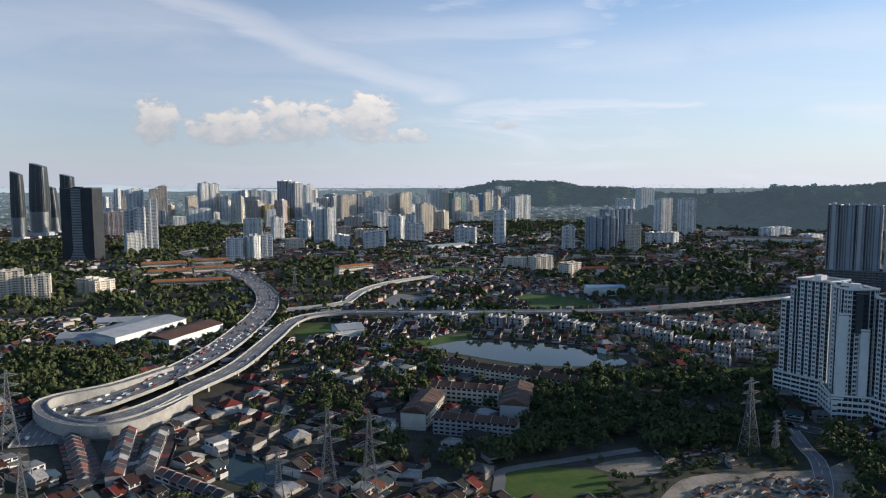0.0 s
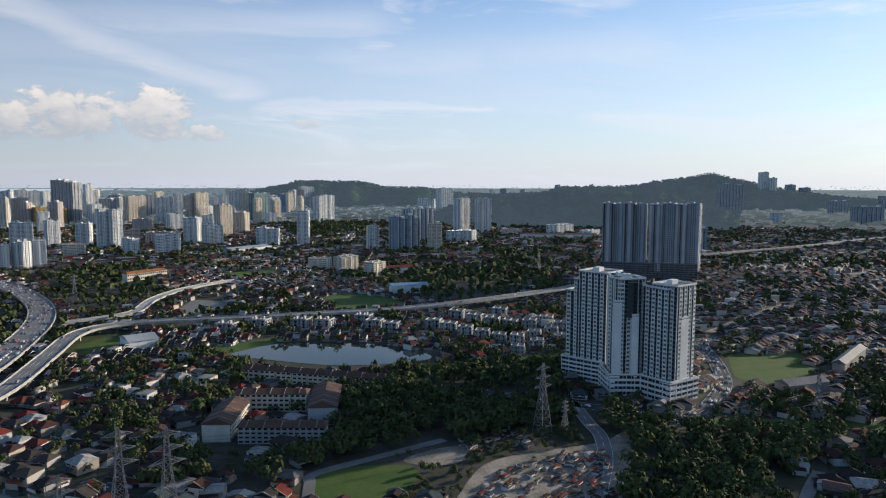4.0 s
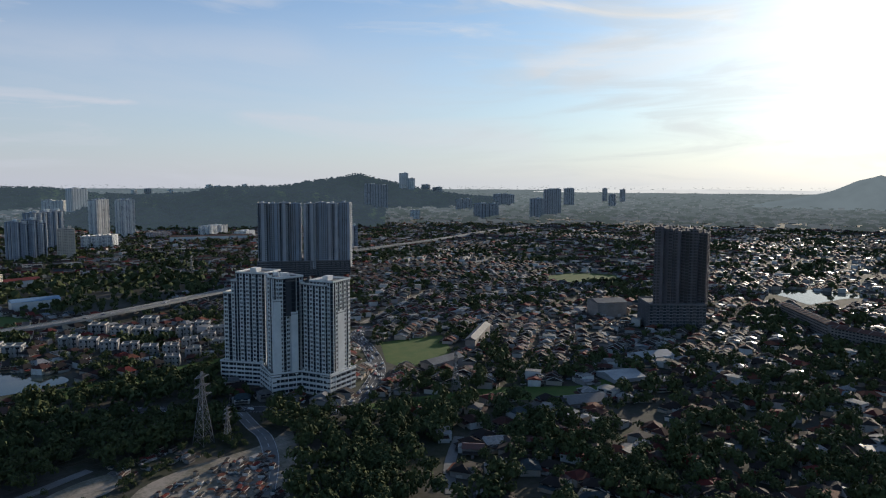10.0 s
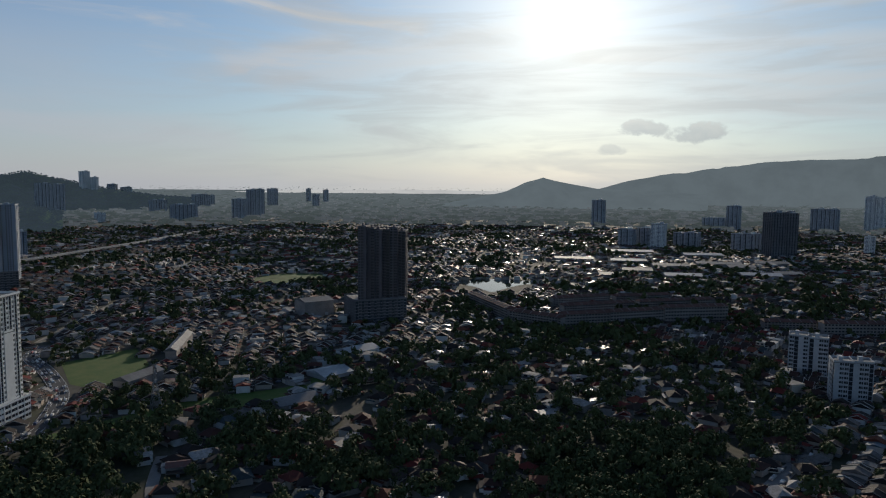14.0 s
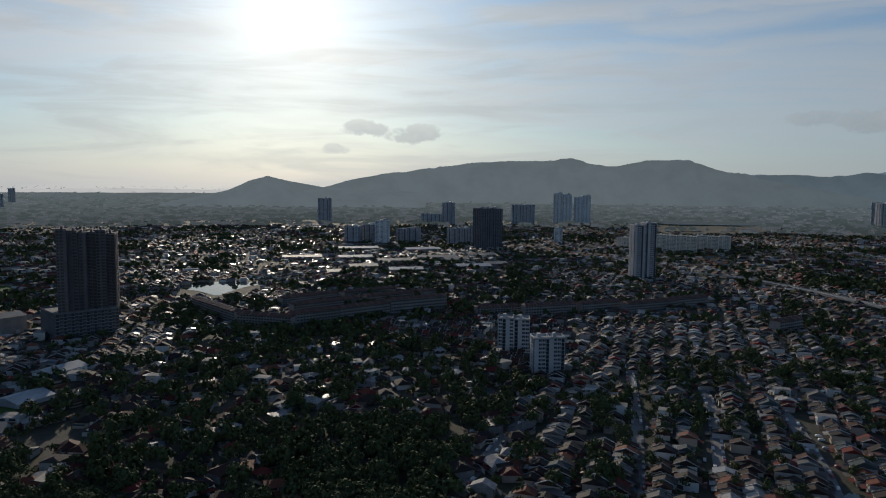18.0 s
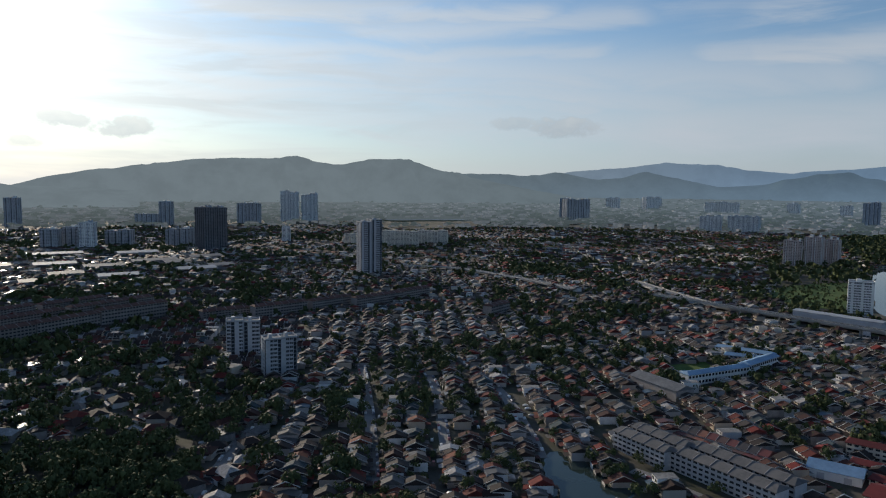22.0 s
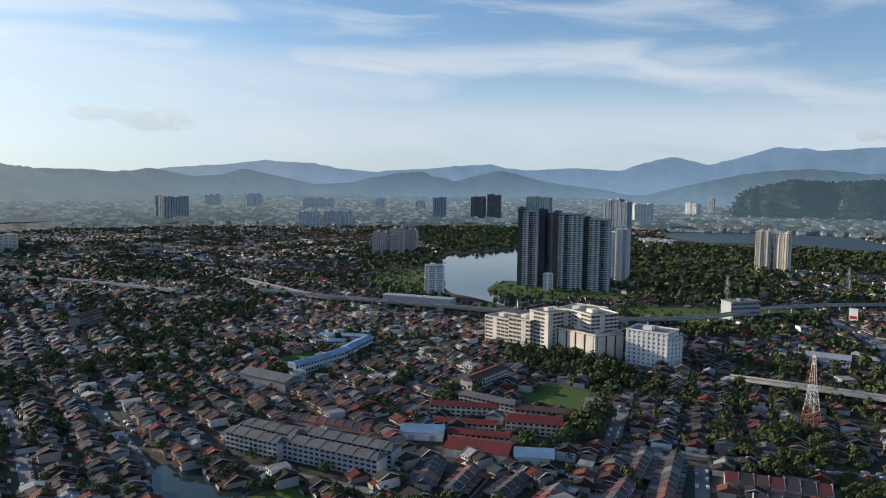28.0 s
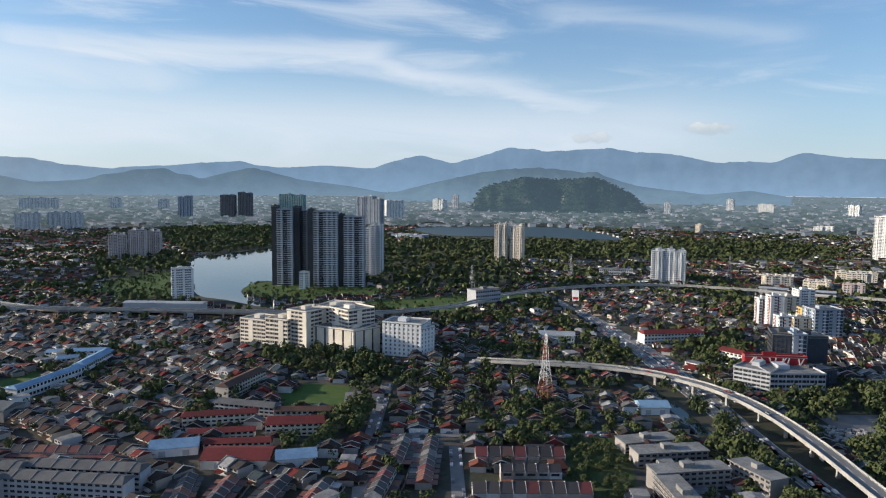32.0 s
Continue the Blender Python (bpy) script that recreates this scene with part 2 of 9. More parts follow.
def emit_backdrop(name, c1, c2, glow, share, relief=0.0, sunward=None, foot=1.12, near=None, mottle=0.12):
    """Distant hills: forest cover, with kilometres of air painted in as a haze glow."""
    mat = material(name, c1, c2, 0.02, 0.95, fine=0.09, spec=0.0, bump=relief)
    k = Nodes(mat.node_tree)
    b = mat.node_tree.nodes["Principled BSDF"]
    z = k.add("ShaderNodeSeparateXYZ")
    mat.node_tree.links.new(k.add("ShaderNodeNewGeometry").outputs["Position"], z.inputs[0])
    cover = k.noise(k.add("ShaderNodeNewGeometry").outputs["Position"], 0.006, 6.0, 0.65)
    # haze colour of the glow: scaled at the foot, another tone towards the sun
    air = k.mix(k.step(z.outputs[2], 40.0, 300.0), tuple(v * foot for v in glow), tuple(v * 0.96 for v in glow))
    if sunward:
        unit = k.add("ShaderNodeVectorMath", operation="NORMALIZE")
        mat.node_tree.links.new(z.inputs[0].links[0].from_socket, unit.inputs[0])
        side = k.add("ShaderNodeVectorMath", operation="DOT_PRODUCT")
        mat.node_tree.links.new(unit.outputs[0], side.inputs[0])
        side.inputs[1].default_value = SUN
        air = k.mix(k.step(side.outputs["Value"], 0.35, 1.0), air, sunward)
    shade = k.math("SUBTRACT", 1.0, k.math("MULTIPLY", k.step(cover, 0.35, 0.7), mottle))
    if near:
        # the painted haze thickens with the distance over the plain
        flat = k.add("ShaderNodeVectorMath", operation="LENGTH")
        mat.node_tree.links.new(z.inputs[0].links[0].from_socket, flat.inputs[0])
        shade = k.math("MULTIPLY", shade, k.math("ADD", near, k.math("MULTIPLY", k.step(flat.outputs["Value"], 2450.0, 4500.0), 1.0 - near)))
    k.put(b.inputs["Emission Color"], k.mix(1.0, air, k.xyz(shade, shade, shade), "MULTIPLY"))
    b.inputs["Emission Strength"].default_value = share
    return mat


M = {}
M["ground"] = material("town_ground", (0.075, 0.068, 0.06), (0.036, 0.042, 0.021), 0.02, 0.95, fine=0.25)
M["grass"] = material("grass", (0.045, 0.098, 0.015), (0.082, 0.118, 0.026), 0.09, 0.95, fine=0.5)
M["scrub"] = material("scrub", (0.035, 0.06, 0.018), (0.08, 0.095, 0.035), 0.04, 0.95, fine=0.5)
M["earth"] = material("bare_earth", (0.36, 0.31, 0.26), (0.15, 0.14, 0.10), 0.05, 0.95, fine=0.6)
M["asphalt"] = material("asphalt", (0.075, 0.075, 0.078), (0.05, 0.05, 0.052), 0.08, 0.85, fine=1.5)
M["pale_asphalt"] = material("pale_asphalt", (0.21, 0.205, 0.20), (0.15, 0.148, 0.145), 0.08, 0.85, fine=1.5)
M["concrete"] = material("concrete", (0.42, 0.41, 0.38), (0.30, 0.29, 0.27), 0.15, 0.8, fine=1.2)
M["marking"] = material("road_marking", (0.7, 0.7, 0.68), (0.5, 0.5, 0.48), 0.6, 0.7)
M["steel"] = material("galvanised_steel", (0.33, 0.34, 0.35), (0.22, 0.22, 0.23), 0.5, 0.5, metal=0.6)
M["red_steel"] = material("red_steel", (0.40, 0.13, 0.08), (0.28, 0.10, 0.07), 0.5, 0.6)
M["white_steel"] = material("white_steel", (0.75, 0.74, 0.72), (0.6, 0.6, 0.58), 0.5, 0.6)
M["wire"] = material("power_line_wire", (0.06, 0.06, 0.06), (0.04, 0.04, 0.04), 0.5, 0.6)
M["bark"] = material("bark", (0.10, 0.075, 0.05), (0.06, 0.045, 0.03), 1.0, 0.9)
LEAVES = [(0.064, 0.081, 0.034), (0.074, 0.093, 0.038), (0.089, 0.106, 0.041), (0.062, 0.082, 0.037), (0.103, 0.117, 0.048), (0.076, 0.093, 0.039), (0.069, 0.078, 0.034)]
M["leaf"] = material("foliage", (0.052, 0.065, 0.027), None, 0.06, 0.9, islands=LEAVES, spec=0.12)
M["leaf_object"] = material("foliage_single", (0.054, 0.067, 0.027), None, 0.12, 0.9, islands=LEAVES, spec=0.12)
ROOFS = [(0.078, 0.031, 0.026), (0.038, 0.034, 0.033), (0.04, 0.026, 0.022), (0.065, 0.057, 0.053), (0.118, 0.028, 0.024), (0.038, 0.031, 0.029), (0.153, 0.147, 0.142), (0.031, 0.025, 0.024),
         (0.177, 0.031, 0.026), (0.045, 0.037, 0.035), (0.059, 0.045, 0.04), (0.059, 0.029, 0.025), (0.053, 0.078, 0.087), (0.035, 0.029, 0.028), (0.189, 0.065, 0.04), (0.068, 0.034, 0.029), (0.378, 0.366, 0.354)]
M["roofs"] = material("house_roofs", (0.032, 0.025, 0.022), None, 0.5, 0.8, islands=ROOFS, spec=0.12)
M["metal_roofs"] = material("sheet_metal_roofs", (0.07, 0.068, 0.066), None, 0.5, 0.5, metal=0.1, islands=[(0.20, 0.21, 0.22), (0.07, 0.07, 0.073), (0.34, 0.34, 0.34), (0.08, 0.13, 0.17), (0.11, 0.038, 0.032), (0.09, 0.087, 0.086), (0.05, 0.045, 0.043)], spec=0.25)
M["walls"] = material("house_walls", (0.42, 0.39, 0.36), None, 0.3, 0.85, islands=[(0.38, 0.36, 0.33), (0.6, 0.59, 0.57), (0.27, 0.245, 0.22), (0.72, 0.71, 0.69), (0.2, 0.185, 0.175), (0.42, 0.34, 0.26), (0.34, 0.32, 0.31)])
M["white_walls"] = material("white_house_walls", (0.6, 0.59, 0.57), None, 0.3, 0.8, islands=[(0.72, 0.71, 0.69), (0.5, 0.48, 0.44), (0.62, 0.61, 0.6), (0.42, 0.42, 0.43), (0.58, 0.5, 0.4)])
PAINTS = {
    "white": ((0.80, 0.80, 0.78), (0.68, 0.68, 0.66)), "grey": ((0.48, 0.49, 0.51), (0.38, 0.39, 0.41)), "beige": ((0.68, 0.61, 0.52), (0.55, 0.49, 0.42)),
    "cream": ((0.78, 0.71, 0.60), (0.63, 0.57, 0.48)), "yellow": ((0.62, 0.42, 0.14), (0.5, 0.34, 0.12)), "rose": ((0.58, 0.48, 0.44), (0.46, 0.38, 0.35)),
    "blue": ((0.22, 0.33, 0.46), (0.18, 0.27, 0.38)), "bluegrey": ((0.36, 0.41, 0.47), (0.28, 0.32, 0.37)), "teal": ((0.30, 0.45, 0.44), (0.24, 0.36, 0.36)), "dark": ((0.07, 0.075, 0.085), (0.05, 0.055, 0.06)),
    "villa": ((0.45, 0.44, 0.43), (0.33, 0.32, 0.31)), "brown": ((0.17, 0.15, 0.155), (0.12, 0.108, 0.112)), "weathered": ((0.34, 0.31, 0.29), (0.24, 0.22, 0.21)), "tile_rust": ((0.13, 0.06, 0.048), (0.085, 0.045, 0.038)), "sheet_grey": ((0.17, 0.175, 0.18), (0.10, 0.105, 0.11)), "red": ((0.36, 0.03, 0.035), (0.28, 0.025, 0.03)), "mid": ((0.2, 0.2, 0.21), (0.15, 0.15, 0.16)), "tile_red": ((0.18, 0.036, 0.034), (0.12, 0.03, 0.028)),
    "tile_brown": ((0.12, 0.07, 0.05), (0.085, 0.05, 0.04)), "tile_orange": ((0.42, 0.16, 0.06), (0.3, 0.12, 0.05)), "tile_grey": ((0.15, 0.145, 0.14), (0.1, 0.1, 0.1)), "sheet_blue": ((0.24, 0.37, 0.50), (0.17, 0.27, 0.38)), "sheet_pale": ((0.40, 0.42, 0.44), (0.28, 0.30, 0.31)),
}
for key, (c1, c2) in PAINTS.items():
    sheet_like = key.startswith("sheet")
    M[key] = material(key + "_finish", c1, c2, 0.06, 0.62 if sheet_like else 0.8, fine=0.5, metal=0.0, spec=0.2)
# the last, matt one is near-black: the shade of openings put into its colour
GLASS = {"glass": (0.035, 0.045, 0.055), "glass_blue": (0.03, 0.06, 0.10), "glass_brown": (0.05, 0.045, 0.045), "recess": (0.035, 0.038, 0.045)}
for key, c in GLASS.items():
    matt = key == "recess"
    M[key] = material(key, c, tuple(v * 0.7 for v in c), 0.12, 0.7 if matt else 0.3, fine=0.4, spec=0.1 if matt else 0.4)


def water_material(name, ripple):
    """Open water; ripple: how far the small waves spread what it mirrors."""
    mat = bpy.data.materials.new(name)
    mat.use_nodes = True
    k = Nodes(mat.node_tree)
    b = mat.node_tree.nodes["Principled BSDF"]
    b.inputs["Base Color"].default_value = (0.03, 0.045, 0.04, 1.0)
    b.inputs["Roughness"].default_value = ripple
    b.inputs["IOR"].default_value = 1.33
    n = k.add("ShaderNodeBump")
    n.inputs["Strength"].default_value, n.inputs["Distance"].default_value = 0.08, 0.15
    k.put(n.inputs["Height"], k.noise(k.add("ShaderNodeNewGeometry").outputs["Position"], 0.4, 3.0))
    k.put(b.inputs["Normal"], n.outputs[0])
    return mat


M["water"] = water_material("lake_water", 0.05)
M["far_water"] = water_material("rippled_lake_water", 0.38)

# ---- building blocks of meshes ----


class Shape:
    """Gathers boxes, prisms and sheets into one mesh; each face knows its material slot."""

    def __init__(self):
        self.v, self.f, self.m = [], [], []

    def add(self, verts, faces, slot=0):
        n = len(self.v)
        self.v.extend(verts)
        self.f.extend(tuple(n + i for i in face) for face in faces)
        self.m.extend([slot] * len(faces))
        return self

    def band(self, x0, y0, z0, x1, y1, z1, slot=0, side=0):
        """The outer, upper and lower faces of a box set on a wall; side 0 faces -y, 1 faces -x, 2 faces +x."""
        face = ((0, 1, 5, 4), (3, 0, 4, 7), (1, 2, 6, 5))[side]
        return self.add([(x0, y0, z0), (x1, y0, z0), (x1, y1, z0), (x0, y1, z0), (x0, y0, z1), (x1, y0, z1), (x1, y1, z1), (x0, y1, z1)], [(0, 3, 2, 1), (4, 5, 6, 7), face], slot)

    def box(self, x0, y0, z0, x1, y1, z1, slot=0):
        return self.add([(x0, y0, z0), (x1, y0, z0), (x1, y1, z0), (x0, y1, z0), (x0, y0, z1), (x1, y0, z1), (x1, y1, z1), (x0, y1, z1)],
                        [(0, 3, 2, 1), (4, 5, 6, 7), (0, 1, 5, 4), (1, 2, 6, 5), (2, 3, 7, 6), (3, 0, 4, 7)], slot)

    def gable(self, x0, y0, x1, y1, z, rise, over=0.4, slot=0, hip=0.0, thick=0.25):
        """A pitched roof with its ridge along x; hip shortens the ridge."""
        x0, x1, y0, y1 = x0 - over, x1 + over, y0 - over, y1 + over
        ym, hx = (y0 + y1) / 2, (x1 - x0) * hip
        t = z + thick
        v = [(x0, y0, z), (x1, y0, z), (x1, y1, z), (x0, y1, z), (x0, y0, t), (x1, y0, t), (x1, y1, t), (x0, y1, t), (x0 + hx, ym, t + rise), (x1 - hx, ym, t + rise)]
        return self.add(v, [(0, 3, 2, 1), (0, 1, 5, 4), (1, 2, 6, 5), (2, 3, 7, 6), (3, 0, 4, 7), (4, 5, 9, 8), (6, 7, 8, 9), (5, 6, 9), (7, 4, 8)], slot)

    def beam(self, a, b, w, slot=0):
        """A square bar from a to b."""
        a, b = Vector(a), Vector(b)
        d = (b - a).normalized()
        s = d.cross(Vector((0, 0, 1)) if abs(d.z) < 0.9 else Vector((1, 0, 0))).normalized() * (w / 2)
        u = d.cross(s).normalized() * (w / 2)
        return self.add([tuple(p + q) for p in (a, b) for q in (s + u, s - u, -s - u, -s + u)], [(0, 1, 5, 4), (1, 2, 6, 5), (2, 3, 7, 6), (3, 0, 4, 7)], slot)

    def mesh(self, name, mats):
        me = bpy.data.meshes.new(name)
        me.from_pydata(self.v, [], self.f)
        for mat in mats if isinstance(mats, (list, tuple)) else [mats]:
            me.materials.append(mat)
        if any(self.m):
            me.polygons.foreach_set("material_index", self.m)
        me.update()
        return me


def part(name, shape, mats, parent, label="", at=None):
    """One mesh object under a thing or a part. shape: a Shape or a mesh to be shared."""
    me = shape if isinstance(shape, bpy.types.Mesh) else shape.mesh(name, mats)
    ob = new(name, me)
    ob.parent = parent
    if at is not None:
        ob.matrix_basis = at
    if label:
        ob["label"] = label
    return ob


def thing(name, label, category, m, group="", kind=""):
    ob = new(name)
    ob.empty_display_size = 0.5
    ob.matrix_basis = m
    return tagged(ob, label, category, group, kind)


EYE_H = 150.0
FAR0, FAR1 = 2500.0, 4850.0


def ground_z(x, y):
    """The plain is level to 2.5 km, and climbs gently to the foot of the ranges."""
    r = math.hypot(x, y)
    if r <= FAR0:
        return 0.0
    return EYE_H * (1 - r / (2 * FAR0 - FAR1 + (FAR1 - FAR0) ** 2 / (FAR1 - min(r, 4849.0))))

# ---- ground, patches, roads, hills ----


def build_ground():
    rings = [0, 120, 240, 400, 600, 900, 1300, 1800, 2300, 2500] + [2600 + 70 * i for i in range(28)]
    spokes = 180
    s = Shape()
    s.v = [(0.0, 0.0, 0.0)]
    for r in rings[1:]:
        for i in range(spokes):
            a = 2 * math.pi * i / spokes
            s.v.append((r * math.sin(a), r * math.cos(a), ground_z(r, 0)))
    for i in range(spokes):
        s.f.append((0, 1 + (i + 1) % spokes, 1 + i))
    for j in range(len(rings) - 2):
        p = 1 + j * spokes
        for i in range(spokes):
            q = (i + 1) % spokes
            s.f.append((p + i, p + q, p + spokes + q, p + spokes + i))
    s.m = [0] * len(s.f)
    tagged(new("ground", s.mesh("ground", M["ground"])), "dark green and grey suburban ground between streets and gardens", "ground", kind="structure")


build_ground()

CELL, SPAN = 4.0, 2600.0
SIDE = int(2 * SPAN / CELL)
# what may stand on each cell: 0 town, 1 nothing, 2 forest, 3 scattered trees, 4 scrub
cover = np.zeros((SIDE, SIDE), np.int8)
axis = (np.arange(SIDE) + 0.5) * CELL - SPAN


def cells_in(points, grow=0.0):
    """Cells inside a polygon."""
    px, py = [p[0] for p in points], [p[1] for p in points]
    i0, i1 = np.searchsorted(axis, [min(px) - grow, max(px) + grow])
    j0, j1 = np.searchsorted(axis, [min(py) - grow, max(py) + grow])
    gx, gy = np.meshgrid(axis[i0:i1], axis[j0:j1], indexing="ij")
    inside = np.zeros(gx.shape, bool)
    for k in range(len(points)):
        (ax, ay), (bx, by) = points[k - 1], points[k]
        if ay != by:
            inside ^= ((ay > gy) != (by > gy)) & (gx < (bx - ax) * (gy - ay) / (by - ay) + ax)
    return slice(i0, i1), slice(j0, j1), inside


def mark(points, value):
    a, b, inside = cells_in(points)
    cover[a, b][inside] = value


def mark_line(points, width, value=1):
    for (ax, ay), (bx, by) in zip(points, points[1:]):
        n = max(2, int(math.hypot(bx - ax, by - ay) / 3))
        h = width / 2
        for k in range(n + 1):
            x, y = ax + (bx - ax) * k / n, ay + (by - ay) * k / n
            i0, i1 = np.searchsorted(axis, [x - h, x + h])
            j0, j1 = np.searchsorted(axis, [y - h, y + h])
            cover[i0:i1, j0:j1] = value


def is_cover(x, y):
    i = np.clip(((x + SPAN) / CELL).astype(int), 0, SIDE - 1)
    j = np.clip(((y + SPAN) / CELL).astype(int), 0, SIDE - 1)
    return cover[i, j]


def rounded(points, steps=4, closed=True):
    """A smooth line through the points."""
    n = len(points)
    out = []
    for i in range(n if closed else n - 1):
        if closed:
            p = [Vector(points[(i + k) % n]) for k in (-1, 0, 1, 2)]
        else:
            p = [Vector(points[min(max(i + k, 0), n - 1)]) for k in (-1, 0, 1, 2)]
        for s in range(steps):
            t = s / steps
            out.append(tuple(0.5 * (2 * p[1] + (p[2] - p[0]) * t + (2 * p[0] - 5 * p[1] + 4 * p[2] - p[3]) * t * t + (3 * p[1] - p[0] - 3 * p[2] + p[3]) * t ** 3)))
    if not closed:
        out.append(tuple(points[-1]))
    return out


FAR_LAKES = []
LIFT = {"grass": 0.12, "scrub": 0.08, "earth": 0.16, "water": 0.2, "pale_asphalt": 0.2, "asphalt": 0.2}


def patch(name, finish, label, category, points, value, smooth=True):
    """A flat piece of ground: lawn, lake, bare soil, car park."""
    pts = rounded(points, 4) if smooth else points
    s = Shape()
    lift = LIFT[finish] + (4.5 if math.hypot(*points[0]) > 2500 else 0.0)
    far = finish == "water" and max(math.hypot(*p) for p in pts) > 2500
    level = max(ground_z(x, y) for x, y in pts) * 0.8 + 0.6
    s.add([(x, y, level if far else ground_z(x, y) + lift) for x, y in pts], [tuple(range(len(pts)))])
    if far:
        bank = Shape()
        for (ax, ay), (bx, by) in zip(pts, pts[1:] + pts[:1]):
            bank.add([(ax, ay, ground_z(ax, ay) - 1), (bx, by, ground_z(bx, by) - 1), (bx, by, level - 0.1), (ax, ay, level - 0.1)], [(0, 1, 2, 3)])
        tagged(new("lake_bank", bank.mesh("lake_bank", M["scrub"])), "low green bank round the distant lake", "bank", kind="structure")
    ob = tagged(new(name, s.mesh(name, M["far_water" if far else finish])), label, category, kind="structure")
    if max(ob.data.polygons[0].normal.z, 0) == 0:
        ob.data.flip_normals()
    if finish == "water" and max(math.hypot(*p) for p in points) > 2300:
        FAR_LAKES.append(pts)
    if math.hypot(*points[0]) >= 2500 and finish == "water":
        for step in range(8):
            mark([(x * (1 - 0.025 * step), y * (1 - 0.025 * step)) for x, y in pts], 1)
    if math.hypot(*points[0]) < 2500:
        mark(pts, value)
        if finish == "water":
            # open bank on the near side, so that no crown hides the water
            r = math.hypot(*points[0])
            for step in (0.35, 0.7, 1.0):
                f = 1 - step * min(0.075, r * 6e-5)
                mark([(x * f, y * f) for x, y in pts], 1)
    return ob


def woods(points, value=2):
    mark(rounded(points, 3), value)


def ribbon(points, width, z0, z1, s, slot=0, shift=0.0, ends=True):
    """A strip with thickness that follows a line of (x, y, z)."""
    n = len(points)
    rows = []
    for i in range(n):
        a, b = Vector(points[max(i - 1, 0)]), Vector(points[min(i + 1, n - 1)])
        d = (b - a).to_2d().normalized()
        nx, ny = -d.y, d.x
        x, y, z = points[i]
        l, r = shift - width / 2, shift + width / 2
        rows.append([(x + nx * l, y + ny * l, z + z0), (x + nx * r, y + ny * r, z + z0), (x + nx * r, y + ny * r, z + z1), (x + nx * l, y + ny * l, z + z1)])
    for p, q in zip(rows, rows[1:]):
        s.add(p + q, [(0, 1, 5, 4), (1, 2, 6, 5), (2, 3, 7, 6), (3, 0, 4, 7)], slot)
    return s


def road(name, label, points, width, finish="pale_asphalt", lanes=2, deck=False, pier_step=0, rail=False, parapet=True, thick=1.6, category="road"):
    """A road or viaduct along a smooth line; decks get parapets and piers."""
    line = rounded(points, 6, closed=False)
    top = tagged(new(name), label, category, kind="structure")
    s = ribbon(line, width, -thick if deck else -0.2, 0.0, Shape())
    part("carriageway", s, M[finish], top)
    if deck and parapet:
        for side in (-1, 1):
            part("parapet", ribbon(line, 0.45, -thick * 0.8, 1.0, Shape(), shift=side * (width / 2 + 0.2)), M["concrete"], top, "pale concrete parapet")
    if deck and pier_step:
        run = 0.0
        for a, b in zip(line, line[1:]):
            run += math.hypot(b[0] - a[0], b[1] - a[1])
            if run > pier_step and a[2] > 3.0:
                run = 0.0
                p = Shape().box(-0.9, -0.9, 0, 0.9, 0.9, a[2] - thick - 1.0).box(-width * 0.36, -1.0, a[2] - thick - 1.0, width * 0.36, 1.0, a[2] - thick)
                part("pier", p, M["concrete"], top, at=Matrix.Translation((a[0], a[1], 0)) @ Matrix.Rotation(math.atan2(b[1] - a[1], b[0] - a[0]) + math.pi / 2, 4, "Z"))
    if lanes and not rail:
        s = Shape()
        for i in range(1, lanes):
            sh = -width / 2 + width * i / lanes
            for a, b in zip(line[::2], line[1::2]):
                ribbon([a, b], 0.3, 0.01, 0.03, s, shift=sh)
        for side in (-1, 1):
            ribbon(line, 0.25, 0.01, 0.03, s, shift=side * (width / 2 - 0.5))
        part("lane_marking", s, M["marking"], top, "worn white lane lines")
    if rail:
        for sh in (-2.2, 2.2):
            part("track", ribbon(line, 1.6, 0.0, 0.25, Shape(), shift=sh), M["asphalt"], top, "dark rail track")
    if name == "street":
        STREETS.append(line)
    mark_line([(p[0], p[1]) for p in line], width + (0 if name == "street" else 5))
    return line


